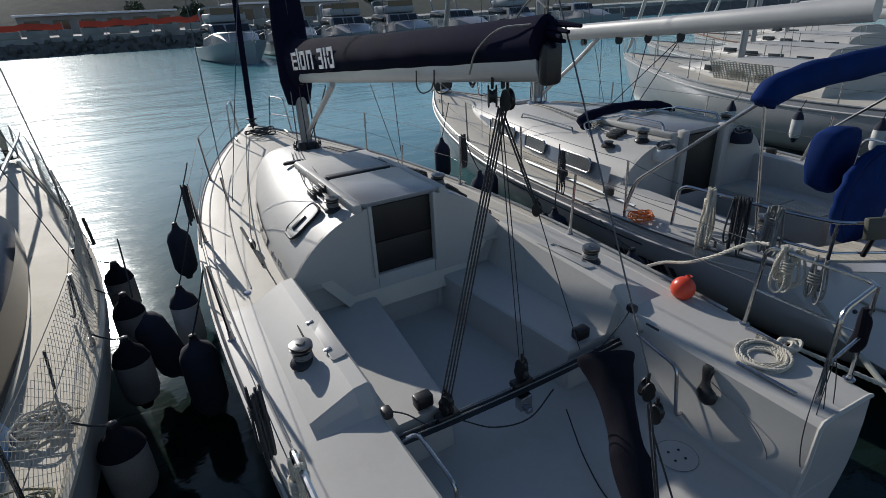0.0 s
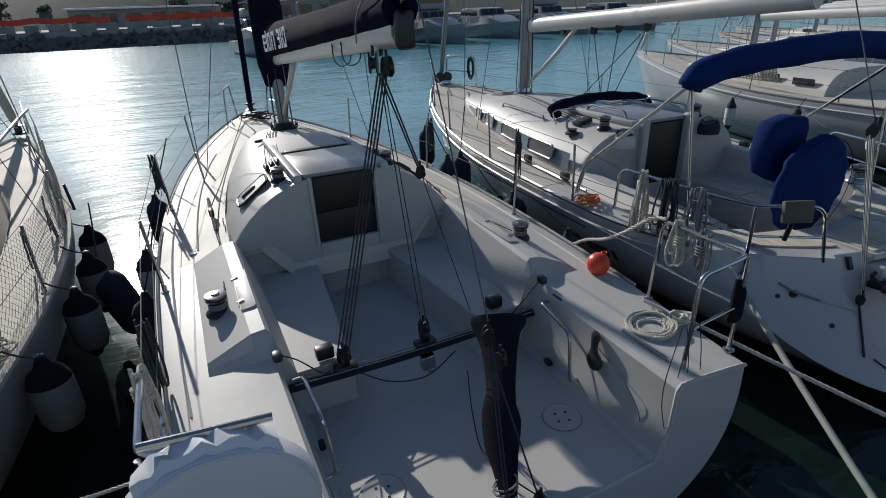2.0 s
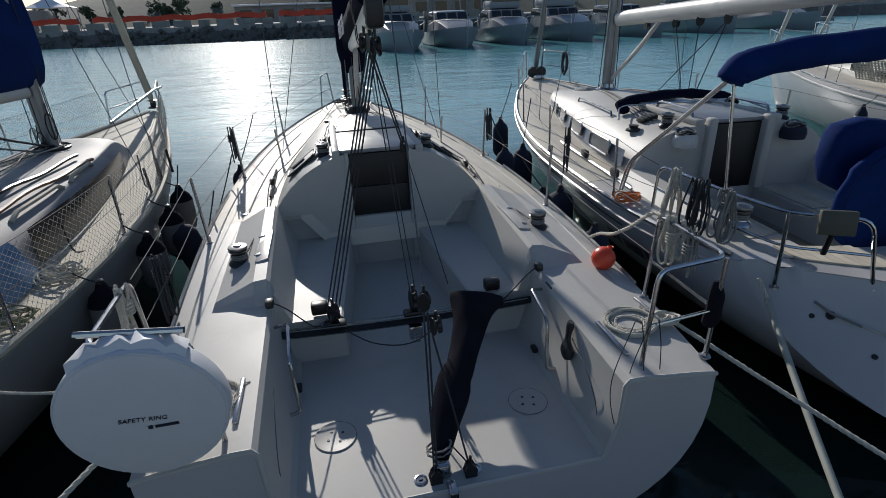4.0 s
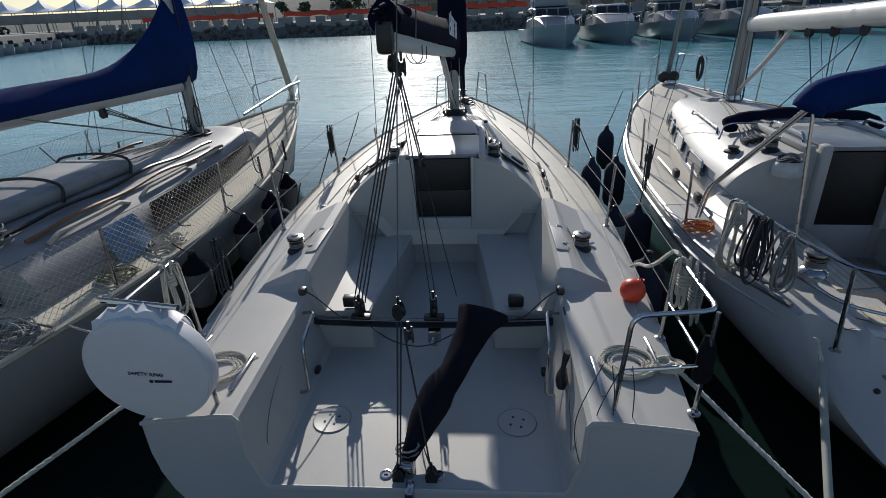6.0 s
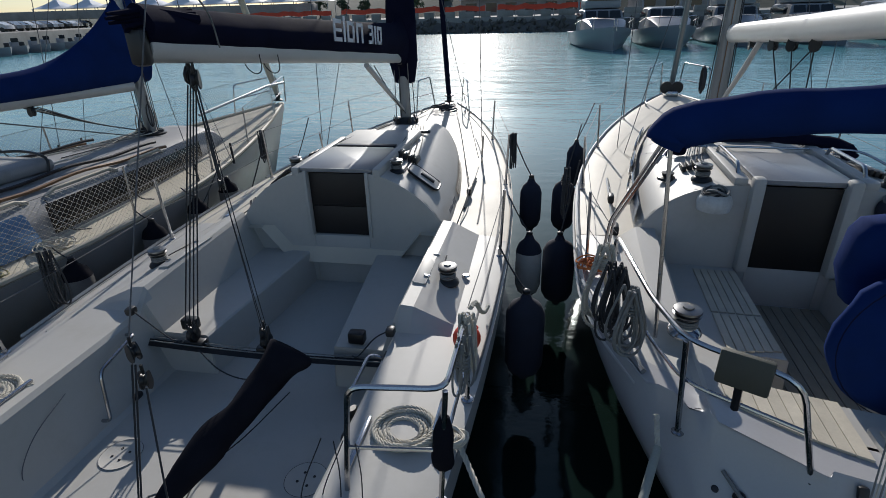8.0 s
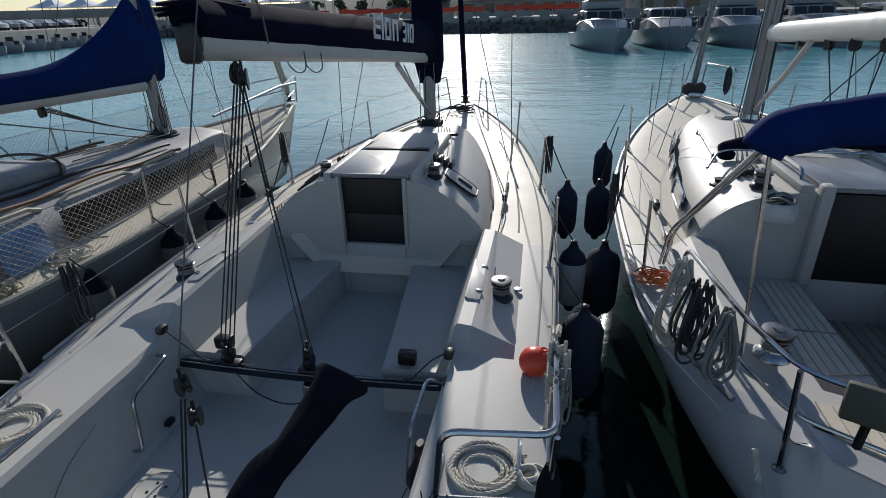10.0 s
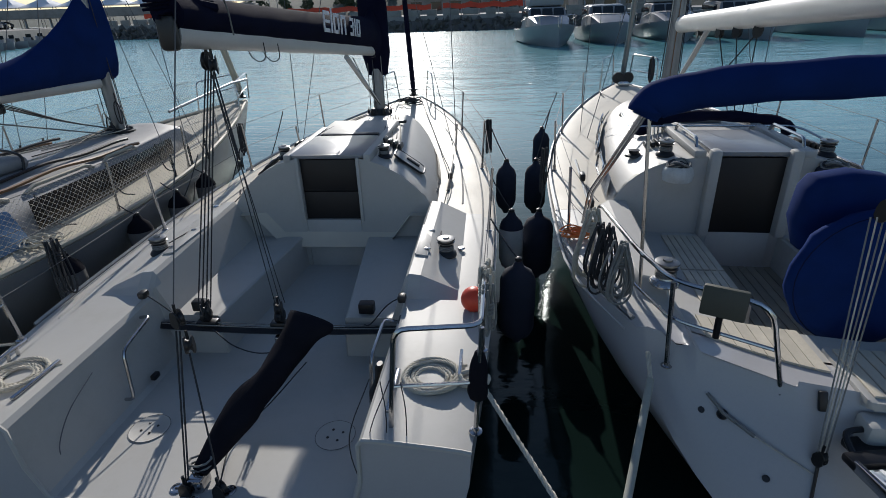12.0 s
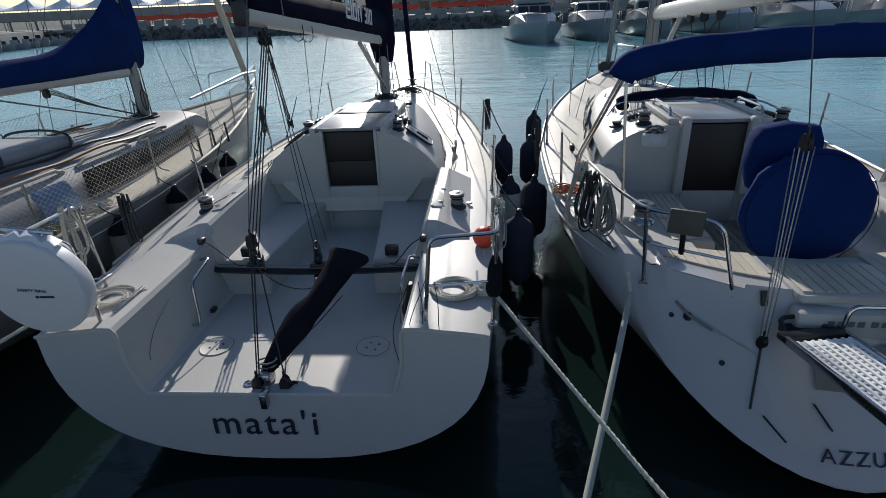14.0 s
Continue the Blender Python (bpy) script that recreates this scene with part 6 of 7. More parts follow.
pts = [(-0.27, 0.0), (-0.25, 0.22), (-0.2, 0.3), (0.0, 0.34), (0.22, 0.31), (0.27, 0.2), (0.26, -0.03), (0.2, -0.22), (0.0, -0.3), (-0.2, -0.2)]
prism(bm, pts, 0.22, Matrix.Translation((-0.12, 0.42, 1.08)) @ Euler((radians(90), 0, 0)).to_matrix().to_4x4(), 0.06)
part("pedestal_cover", bm, BLUE, wheel, angle=60)
rope(wheel, [(0.46 * math.cos(a), -0.075, 0.80 + 0.46 * math.sin(a)) for a in [2 * math.pi * k / 40 for k in range(41)]], 0.003, NAVY, "cover_seam")

# folded bimini in its blue sleeve
bim = thing("folded_bimini", yacht.matrix_world @ pose(0, 1.1, 1.05), "folded blue canvas bimini on stainless bows", "bimini")
bm = bmesh.new()
pts = curve_points([(-1.36, 0.06, 1.22), (-1.3, 0.06, 1.32), (-0.95, 0.03, 1.40), (-0.4, 0.0, 1.44), (0.3, 0.0, 1.46), (0.95, 0.03, 1.42), (1.3, 0.06, 1.33), (1.4, 0.06, 1.22)], 6)
brng = random.Random(9)
tube(bm, pts, [(0.118 if 1 < i < len(pts) - 2 else 0.085) * (1 + 0.03 * math.sin(i * 1.1) + brng.uniform(-0.025, 0.025)) for i in range(len(pts))], 14, flat=0.9)
part("canvas_sleeve", bm, BLUE, bim, angle=80)
for sgn in (-1, 1):
    rail(bim, [(sgn * 1.33, 0.08, 1.25), (sgn * 1.27, -0.05, 0.05)], 0.0125, "bow_strut", 0)
    for d in (0, 0.03):
        rail(bim, round_corners([(sgn * (1.33 + d), 0.1, 1.25), (sgn * (1.48 + d), 1.15, 0.35), (sgn * (1.5 + d), 1.25, 0.02)], 0.1), 0.0125, "bow_strut", 0)
# backstay tackle at the stern quarter
rope(yacht, [(-0.39, 0.3, 2.05), (0.0, 5.6, 13.4)], 0.005, WIRE, "backstay")
BSX, BSY, BSZ = -0.535, -0.05, 0.77
BSFOOT = (-0.605, transom_y(-0.605, 0.317) - 0.005, 0.317)
block(yacht, (-0.39, 0.3, 1.98), 1.3, 20)
for k in range(5):
    d = 0.022 * (k - 2)
    rope(yacht, [(-0.39 + d * 1.5, 0.3 + 0.3 * d, 1.95), (BSX + d * 0.5, BSY, BSZ)], 0.0042, (ROPE_GREY, ROPE_WHITE)[k % 2], "backstay_fall")
block(yacht, (BSX, BSY, BSZ - 0.04), 1.1, 30)
rope(yacht, [(BSX, BSY, BSZ - 0.08), BSFOOT], 0.009, DARKMETAL, "backstay_plate")
# instrument box on the rail
inst = part("rail_instrument", (lambda b: (box(b, (0, 0, 0), (0.225, 0.05, 0.17), pose(-1.02, 0.3, 1.44, -12, 0, -24), bevel=0.012), b)[1])(bmesh.new()), mat("olive_box", (0.06, 0.06, 0.045), 0.6, vary=0.15, scale=9), yacht, "dark olive instrument box clamped on the rail")
rope(inst, [(-1.02, 0.32, 1.36), (-1.0, 0.36, 1.18)], 0.02, DARKMETAL, "clamp")
# transom fittings
for x, z in ((-1.023, 0.717), (-0.746, 0.527)):
    bm = bmesh.new()
    lathe(bm, [(0.004, 0), (0.02, 0), (0.016, 0.008), (0.004, 0.009)], pose(x, transom_y(x, z) + 0.002, z, 57, 0, -36), 14)
    part("hull_fitting", bm, DARKMETAL, yacht)
rope(yacht, [(-0.997, 0.315, 0.815), (-0.93, 0.215, 0.76), (-0.80, 0.09, 0.715)], 0.011, ROPE_GREY, "stern_line")
rope(yacht, [(-0.80, 0.09, 0.715), (-0.535, -0.075, 0.625)], 0.005, ROPE_WHITE, "stern_line")
bm = bmesh.new()
lathe(bm, [(0.004, 0.0), (0.032, 0.0), (0.03, 0.012), (0.016, 0.02), (0.014, 0.004), (0.004, 0.004)], pose(-0.928, transom_y(-0.928, 0.741), 0.741, 57, 0, -34), 18)
part("mooring_eye", bm, DARKMETAL, yacht)
bm = bmesh.new()
box(bm, (0, 0, 0), (0.045, 0.03, 0.11), pose(-0.5, 0.12, 0.965, -25, 0, 0), bevel=0.01)
part("stern_hook", bm, BLACK, yacht)
# dark strips laid on the transom in place of cast shadows
for pa, pb in (((-0.534, 0.297), (-0.418, 0.184)), ((-0.255, 0.418), (-0.161, 0.289))):
    bm = bmesh.new()
    tube(bm, [(pa[0], transom_y(*pa), pa[1]), (pb[0], transom_y(*pb), pb[1])], 0.007, 6)
    part("shadow_strip", bm, DARKMETAL, yacht)
name_mark = lettering("boat_name", "AZZUR", 0.13, pose(0.0, STERN_Y + stern_dy(0.16) - 0.008, 0.155, 57.7, 0, 0), INK, yacht, "dark capital lettering", 0.002, 0, 1.2)
for v in name_mark.data.vertices:
    v.co.y += BOW_OUT * v.co.x**2
# grey step panel of the walk-through
bm = bmesh.new()
loft(bm, [[Vector((x, transom_y(x, z) - 0.006, z)) for x in (-0.24, -0.05, 0.15, 0.35, 0.52)] for z in (0.5, 0.6, 0.7, 0.75)])
part("step_panel", bm, mat("grey_step_panel", (0.17, 0.17, 0.15), 0.7, vary=0.2, scale=6, fine=160, bump=0.4), yacht, "grey non-skid step panel")
# passerelle off the stern
gang = thing("gangway", pose(3.35, 0.07, 0.86, -2, 0, 8), "folding aluminium gangway with a pierced white tread", "gangway")
GL, GW = 2.3, 0.39
for x in (0, GW):
    bm = bmesh.new()
    box(bm, (x, -GL / 2, 0), (0.028, GL, 0.06), bevel=0.008)
    part("side_beam", bm, STEEL, gang, "polished metal side beam")
bm = bmesh.new()
box(bm, (GW / 2, 0.02, 0.0), (GW + 0.04, 0.09, 0.05), bevel=0.015)
part("hinge_bar", bm, DARKMETAL, gang)
for k in range(2):
    bm = bmesh.new()
    box(bm, (GW / 2, -0.09 - (GL - 0.13) * k, 0.012), (GW - 0.03, 0.05, 0.012), bevel=0.003)
    part("end_plate", bm, GANG_ALU, gang)
for k in range(55):
    bm = bmesh.new()
    box(bm, (GW / 2, -0.13 - (GL - 0.22) * k / 54, 0.008), (GW - 0.03, 0.018, 0.012))
    part("tread_bar", bm, GANG_ALU, gang)
for k in range(8):
    bm = bmesh.new()
    box(bm, (0.026 + (GW - 0.052) * k / 7, -GL / 2, 0.016), (0.019, GL - 0.12, 0.012))
    part("tread_strip", bm, GANG_ALU, gang)
rail(gang, round_corners([(0.04, 0.05, 0.0), (0.06, 0.17, 0.05), (0.3, 0.17, 0.05), (0.33, 0.05, 0.0)], 0.06), 0.016, "handle_bow", 0, material=DARKMETAL)
rail(yacht, round_corners([(-0.12, -0.1, 0.72), (-0.12, -0.13, 1.06), (0.22, -0.13, 1.06), (0.22, -0.1, 0.72)], 0.07), 0.014, "boarding_handle", 0)
bm = bmesh.new()
box(bm, (GW / 2, 0.11, -0.03), (0.22, 0.16, 0.05), bevel=0.012)
part("hinge_bracket", bm, DARKMETAL, gang)

# ---- the old sloop with nets ----
old = thing("old_sailing_boat", pose(-4.26, -0.66, 0, 0, 0, -4), "weathered old sailing boat with netted guard rails", "boat")
HB3 = [(0, 1.15), (1, 1.42), (3, 1.6), (4.8, 1.53), (6.4, 1.2), (8, 0.71), (9.8, 0.03)]
SH3 = [(0, 0.95), (3, 0.97), (6, 1.05), (9.8, 1.3)]
KE3 = [(0, 0.05), (3, -0.3), (7, -0.3), (9.8, 0.0)]


def hb3(y):
    return smooth_table(HB3, y)


def sh3(y):
    return smooth_table(SH3, y)


bm = bmesh.new()
r3 = hull_rings(hb3, sh3, lambda y: smooth_table(KE3, y), 0, 9.8, 28, rake=-0.1, bow_rake=0.7)
loft(bm, r3)
bm.faces.new([bm.verts.new(p) for p in r3[0]])
part("hull", bm, OLD_HULL, old, "dull grey-white hull with stains", angle=50)
RW3 = [(1.9, 1.1), (3, 1.12), (4.5, 1.02), (6, 0.76), (6.9, 0.5), (7.1, 0.44)]
RH3 = [(1.9, 0.42), (4, 0.40), (6, 0.32), (6.8, 0.26), (7.1, 0.02)]


def roof3(x, y):
    w, h, s = smooth_table(RW3, y), smooth_table(RH3, y), sh3(y) + 0.03
    u = min(1, abs(x) / w)
    return s + h * (1 - u**5) ** 0.6 + 0.12 * h * (1 - u * u)


bm = bmesh.new()
dr = []
for i in range(30):
    y = 0.02 + 9.74 * i / 29
    w, s = hb3(y), sh3(y)
    half = [(w * k / 7, s + 0.04 * (1 - (k / 7) ** 2)) for k in range(8)]
    if y < 1.9:
        half = [(x, z - (0.42 if x < w * 0.6 else 0)) for x, z in half]
    dr.append([Vector((-x, y, z)) for x, z in reversed(half[1:])] + [Vector((x, y, z)) for x, z in half])
loft(bm, dr)
part("deck", bm, OLD_DECK, old, "yellowed worn deck")
bm = bmesh.new()
loft(bm, [[Vector((u * smooth_table(RW3, y), y, roof3(u * smooth_table(RW3, y), y) - (0.04 if abs(u) == 1 else 0))) for u in us] for y in [1.9 + 5.2 * i / 24 for i in range(25)]], False, True)
part("coachroof", bm, OLD_CABIN, old, "low faded grey coachroof", angle=50)
bm = bmesh.new()
box(bm, (0, 1.88, 0.98), (0.62, 0.05, 0.62), bevel=0.01)
part("companionway_boards", bm, WOOD, old, "dark weathered companionway boards")
for x in (-0.62, 0.62):
    bm = bmesh.new()
    prism(bm, rounded(0.2, 0.16, 0.03), 0.02, Matrix.Translation((x, 1.885, 1.05)) @ Euler((radians(90), 0, 0)).to_matrix().to_4x4(), 0.005)
    part("instrument", bm, BLACK, old)
# canvas-covered hatch and its hoops
bm = bmesh.new()
box(bm, (0, 3.1, roof3(0, 3.1) + 0.06), (0.85, 2.0, 0.14), bevel=0.06, seg=3)
part("hatch_cover", bm, OLD_CABIN, old, "grey hatch housing")
for y in (2.2, 3.0, 3.95):
    rail(old, curve_points([(-0.46, y, roof3(0.46, y)), (-0.42, y + 0.05, roof3(0, y) + 0.15), (0, y + 0.12, roof3(0, y) + 0.19), (0.42, y + 0.05, roof3(0, y) + 0.15), (0.46, y, roof3(0.46, y))], 4), 0.016, "dark_hoop", 0, material=BLACK)
for sgn in (-1, 1):
    for y0, y1 in ((2.3, 3.3), (3.5, 4.5), (4.7, 5.4)):
        bm = bmesh.new()
        pts = [(sgn * smooth_table(RW3, y) * 0.8, y, roof3(smooth_table(RW3, y) * 0.8, y) + (0.05 if y0 + 0.05 < y < y1 - 0.05 else 0.0)) for y in [y0 + (y1 - y0) * k / 8 for k in range(9)]]
        tube(bm, pts, 0.022, 6)
        part("wooden_handrail", bm, TEAK, old)
    bm = bmesh.new()
    pts = [(sgn * (hb3(y) - 0.02), y, sh3(y) + 0.03) for y in [0.1 + 9.5 * k / 30 for k in range(31)]]
    tube(bm, pts, 0.028, 6)
    part("toe_rail", bm, OLD_DECK, old, "cream painted toe rail")
    ys = (0.5, 2.2, 3.9, 5.5, 6.9)
    for y in ys:
        stanchion(old, (sgn * (hb3(y) - 0.06), y, sh3(y) + 0.02), 0.58, sgn * 0.02)
    for dz in (0.58, 0.3):
        pts = []
        for y in ys:
            b = (sgn * (hb3(y) - 0.05), y, sh3(y) + 0.02 + dz)
            pts += sag(pts[-1], b, 0.015, 5)[1:] if pts else [Vector(b)]
        pts += sag(pts[-1], (sgn * 0.48, 8.7, 1.24 + dz), 0.01, 5)[1:]
        rope(old, pts, 0.003, WIRE, "guard_wire", 5)

    # net between deck edge and upper wire
    def net_pt(y, f):
        y = min(y, 8.7)
        x = (hb3(y) - 0.045) if y < 6.9 else (hb3(6.9) - 0.045 + (0.48 - hb3(6.9) + 0.045) * (y - 6.9) / 1.8)
        k = f * (0.57 - 0.03 * abs(math.sin(y * 1.85)))
        return Vector((sgn * (x + 0.05 * math.sin(f * 3.1) * math.sin(y * 2.3) * 0.6), y, sh3(y) + 0.04 + k))

    bm = bmesh.new()
    rows, cols = 10, 131
    for c in range(-rows, cols):
        for dirn in (1, -1):
            pts = []
            for r in range(rows + 1):
                yy = 0.5 + (c + (r if dirn > 0 else rows - r)) * 0.0625
                if 0.5 <= yy <= 8.7:
                    pts.append(net_pt(yy, r / rows))
            if len(pts) > 2:
                tube(bm, pts, 0.0017, 3, caps=False)
    part("guard_net", bm, ROPE_WHITE, old, "pale diamond-mesh net laced to the rails")
    rail(old, round_corners([(sgn * 0.44, 8.7, 1.22), (sgn * 0.4, 8.75, 1.8), (sgn * 0.1, 9.8, 1.86), (sgn * 0.06, 9.8, 1.34)], 0.08), 0.014, "pulpit_rail", 0)
    rail(old, [(sgn * 0.42, 8.72, 1.52), (sgn * 0.08, 9.8, 1.6)], 0.011, "pulpit_crossbar", 0)
    rope(old, [(sgn * 1.35, 5.6, sh3(5.6)), (sgn * 1.0, 5.9, 5), (0, 5.95, 11)], 0.005, WIRE, "shroud")
    rope(old, [(sgn * 1.35, 5.2, sh3(5.2)), (0.03 * sgn, 5.9, 5.2)], 0.0045, WIRE, "lower_shroud")
    rope(old, [(sgn * 1.33, 6.0, sh3(6.0)), (0.03 * sgn, 6.0, 5.2)], 0.0045, WIRE, "lower_shroud")
    for y in (5.2, 5.6, 6.0):
        bm = bmesh.new()
        tube(bm, [(sgn * 1.35, y, sh3(y)), (sgn * (1.33 if y != 5.6 else 1.33), y + 0.01, sh3(y) + 0.3)], 0.016, 8)
        part("turnbuckle", bm, DARKMETAL, old)
bm = bmesh.new()
tube(bm, [(0, 6.05, 1.2), (0, 5.98, 4), (0, 5.9, 11.5)], [0.09, 0.09, 0.06], 14, flat=0.7)
mast3 = part("mast", bm, ALU, old, "grey aluminium mast")
for k in range(5):
    a = k * 1.2
    rope(mast3, [(0.13 * math.cos(a), 6.03 + 0.13 * math.sin(a), 1.32), (0.09 * math.cos(a), 5.95 + 0.09 * math.sin(a), 10)], 0.006, ROPE_DARK, "halyard")
bm = bmesh.new()
lathe(bm, [(0.1, 0), (0.2, 0), (0.2, 0.03), (0.12, 0.06), (0.02, 0.07)], Matrix.Translation((0, 6.05, roof3(0, 6.05) - 0.01)), 18)
part("mast_step", bm, DARKMETAL, mast3)
bm = bmesh.new()
tube(bm, [(0, 5.9, 2.15), (-0.05, 0.6, 2.24)], 0.075, 12, flat=0.7)
boom3 = part("boom", bm, ALU_PALE, old, "pale boom")
# kicking-strap tackle, mast-foot lines and worn wooden grab rails
for k in range(4):
    d = 0.03 * (k - 1.5)
    rope(old, curve_points([(d, 4.35 + d, 2.1), (d * 0.8, 5.1, 1.78), (d * 0.6, 5.93, 1.5)]), 0.007, (ROPE_DARK, ROPE_GREY)[k % 2], "kicker_fall")
block(old, (0, 4.35, 2.06), 1.4, 90)
block(old, (0, 5.9, 1.5), 1.4, 90)
orng = random.Random(31)
for k in range(9):
    a = 2 * math.pi * k / 9
    x1 = orng.uniform(-0.6, 0.6)
    y1 = orng.uniform(3.9, 5.2)
    rope(old, curve_points([(0.12 * math.cos(a), 6.03 + 0.12 * math.sin(a), 1.5), (0.2 * math.cos(a), 5.95 + 0.16 * math.sin(a), roof3(0.2, 5.9) + 0.05), (x1 * 0.6, (5.8 + y1) / 2, roof3(x1 * 0.6, (5.8 + y1) / 2) + 0.012), (x1, y1, roof3(x1, y1) + 0.012)], 4), 0.007, (ROPE_DARK, ROPE_GREY, ROPE_WHITE)[k % 3], "deck_line")
for k in range(5):
    a = 1.2 * k
    rope(old, [(0.1 * math.cos(a), 6.0 + 0.1 * math.sin(a), 2.0 - 0.1 * k)] + [(0.1 * math.cos(a) + 0.05 * math.sin(b), 5.98 + 0.12 * math.sin(a), 1.72 - 0.16 * math.cos(b) - 0.05 * k) for b in [0.4 * j for j in range(17)]], 0.008, (ROPE_DARK, ROPE_WHITE)[k % 2], "hung_coil")
for sgn in (-1, 1):
    for x in (0.62, 0.8):
        bm = bmesh.new()
        tube(bm, [(sgn * x * (1 - 0.06 * max(0, y - 3)), y, roof3(x * (1 - 0.06 * max(0, y - 3)), y) + 0.035 + 0.015 * math.sin(y * 5)) for y in [2.2 + 0.15 * j for j in range(23)]], 0.02, 6)
        part("grab_rail", bm, DARKMETAL if x < 0.7 else WOOD, old, "worn dark grab rail")
    for y in (3.0, 3.9, 4.8):
        rope(old, curve_points([(sgn * (hb3(y) - 0.06), y, sh3(y) + 0.55), (sgn * (hb3(y) - 0.15), y + 0.2, sh3(y) + 0.2), (sgn * (hb3(y) - 0.25), y + 0.5, sh3(y) + 0.06)], 4), 0.008, ROPE_DARK, "lashing")
bm = bmesh.new()
rr = []
for k in range(25):
    f = k / 24
    y = 0.7 + 5.53 * f
    h = 0.24 + 0.10 * f + 1.05 * max(0, (f - 0.62) / 0.38) ** 2.2
    w = 0.11 + 0.03 * math.sin(k * 0.8) * (f < 0.85) + 0.05 * max(0, f - 0.8) / 0.2
    low = 2.17 + 0.05 * (1 - f)
    ring = []
    for j in range(16):
        a = 2 * math.pi * j / 16
        sx = math.cos(a) * w * (1.15 - 0.5 * (0.5 + 0.5 * math.sin(a)))
        ring.append(Vector((sx * (1 + 0.08 * noise.noise((k * 0.5, j, 0))), y, low + h * (0.5 + 0.5 * math.sin(a)))))
    rr.append(ring)
loft(bm, rr, True, True)
part("sail_cover", bm, BLUE, boom3, "bright blue canvas sail cover rising to the mast", angle=80)
rope(old, [(-0.02, 3.2, 2.22), (0.0, 5.9, 1.42)], 0.007, ROPE_GREY, "vang_line")
rope(old, [(0.02, 3.2, 2.22), (0.05, 5.9, 1.42)], 0.007, ROPE_GREY, "vang_line")
rope(old, [(0, 9.62, 1.4), (0, 9.54, 1.7), (0, 6.2, 9.8)], [0.015, 0.065, 0.04], OLD_DECK, "furled_jib", 10)
bm = bmesh.new()
lathe(bm, [(0.02, 0), (0.1, 0), (0.1, 0.02), (0.05, 0.04), (0.05, 0.12), (0.1, 0.14), (0.02, 0.16)], Matrix.Translation((0, 9.62, 1.38)), 18)
part("furler_drum", bm, BLACK, old)
bm = bmesh.new()
tube(bm, [(0.6, 6.4, 1.66), (0.42, 8.6, 1.8), (0.25, 9.5, 1.76)], 0.022, 8)
part("spinnaker_pole", bm, ALU, old, "grey pole lashed along the rail")
# clutter on the old boat
bm = bmesh.new()
prism(bm, rounded(0.46, 0.36, 0.04), 0.02, pose(1.15, 2.85, 1.16, 66, 0, 90), 0.005)
part("side_cloth", bm, mat("pale_blue_cloth", (0.12, 0.21, 0.34), 0.85, vary=0.15, scale=5, fine=200, bump=0.4), old, "pale blue weather cloth")
bm = bmesh.new()
a, b = [], []
for k in range(21):
    y = 3.3 + 2.8 * k / 20
    w = smooth_table(RW3, y)
    a.append((w * 0.985 + 0.012, y, sh3(y) + 0.34 * smooth_table(RH3, y) / 0.4 + 0.02))
    b.append((w + 0.014, y, sh3(y) + 0.06))
loft(bm, [a, b])
part("cabin_window_band", bm, ACRYLIC, old, "dark cabin window band")


def tangle(p, size, n, rr, material, label, seed, flat=0.5):
    rng = random.Random(seed)
    t = thing("rope_heap", pose(*p), label, "rope", "heaped lines")
    for k in range(n):
        a0, r = rng.uniform(0, 6.28), size * rng.uniform(0.45, 1)
        cx, cy = rng.gauss(0, size * 0.18), rng.gauss(0, size * 0.18)
        pts = []
        for j in range(22):
            a = a0 + 2 * math.pi * j / 20
            pts.append((cx + r * math.cos(a) * (1 + 0.15 * math.sin(a * 2 + k)), cy + r * math.sin(a) * 0.8, rr + size * flat * (0.5 * k / n) + size * 0.08 * math.sin(a * 3 + k)))
        bm = bmesh.new()
        tube(bm, pts, rr, 6)
        part("loop", bm, material, t)
    return t


om = old.matrix_world
tangle(om @ Vector((0.55, 2.1, 1.42)), 0.22, 12, 0.009, ROPE_GREY, "grey lines heaped on the old boat's cabin", 3, 0.9)
tangle(om @ Vector((1.36, 3.1, 1.0)), 0.2, 8, 0.008, ROPE_WHITE, "pale lines heaped on the old boat's side deck", 4, 0.5)
tangle(om @ Vector((1.22, 1.45, 0.99)), 0.24, 10, 0.009, ROPE_GREY, "tangled grey lines on the old boat's quarter", 5, 0.5)
tangle(om @ Vector((1.36, 2.4, 1.0)), 0.17, 8, 0.007, mat("olive_rope", (0.2, 0.19, 0.1), 0.85, vary=0.3, scale=20), "olive lines tangled on the old boat's deck edge", 6, 0.4)

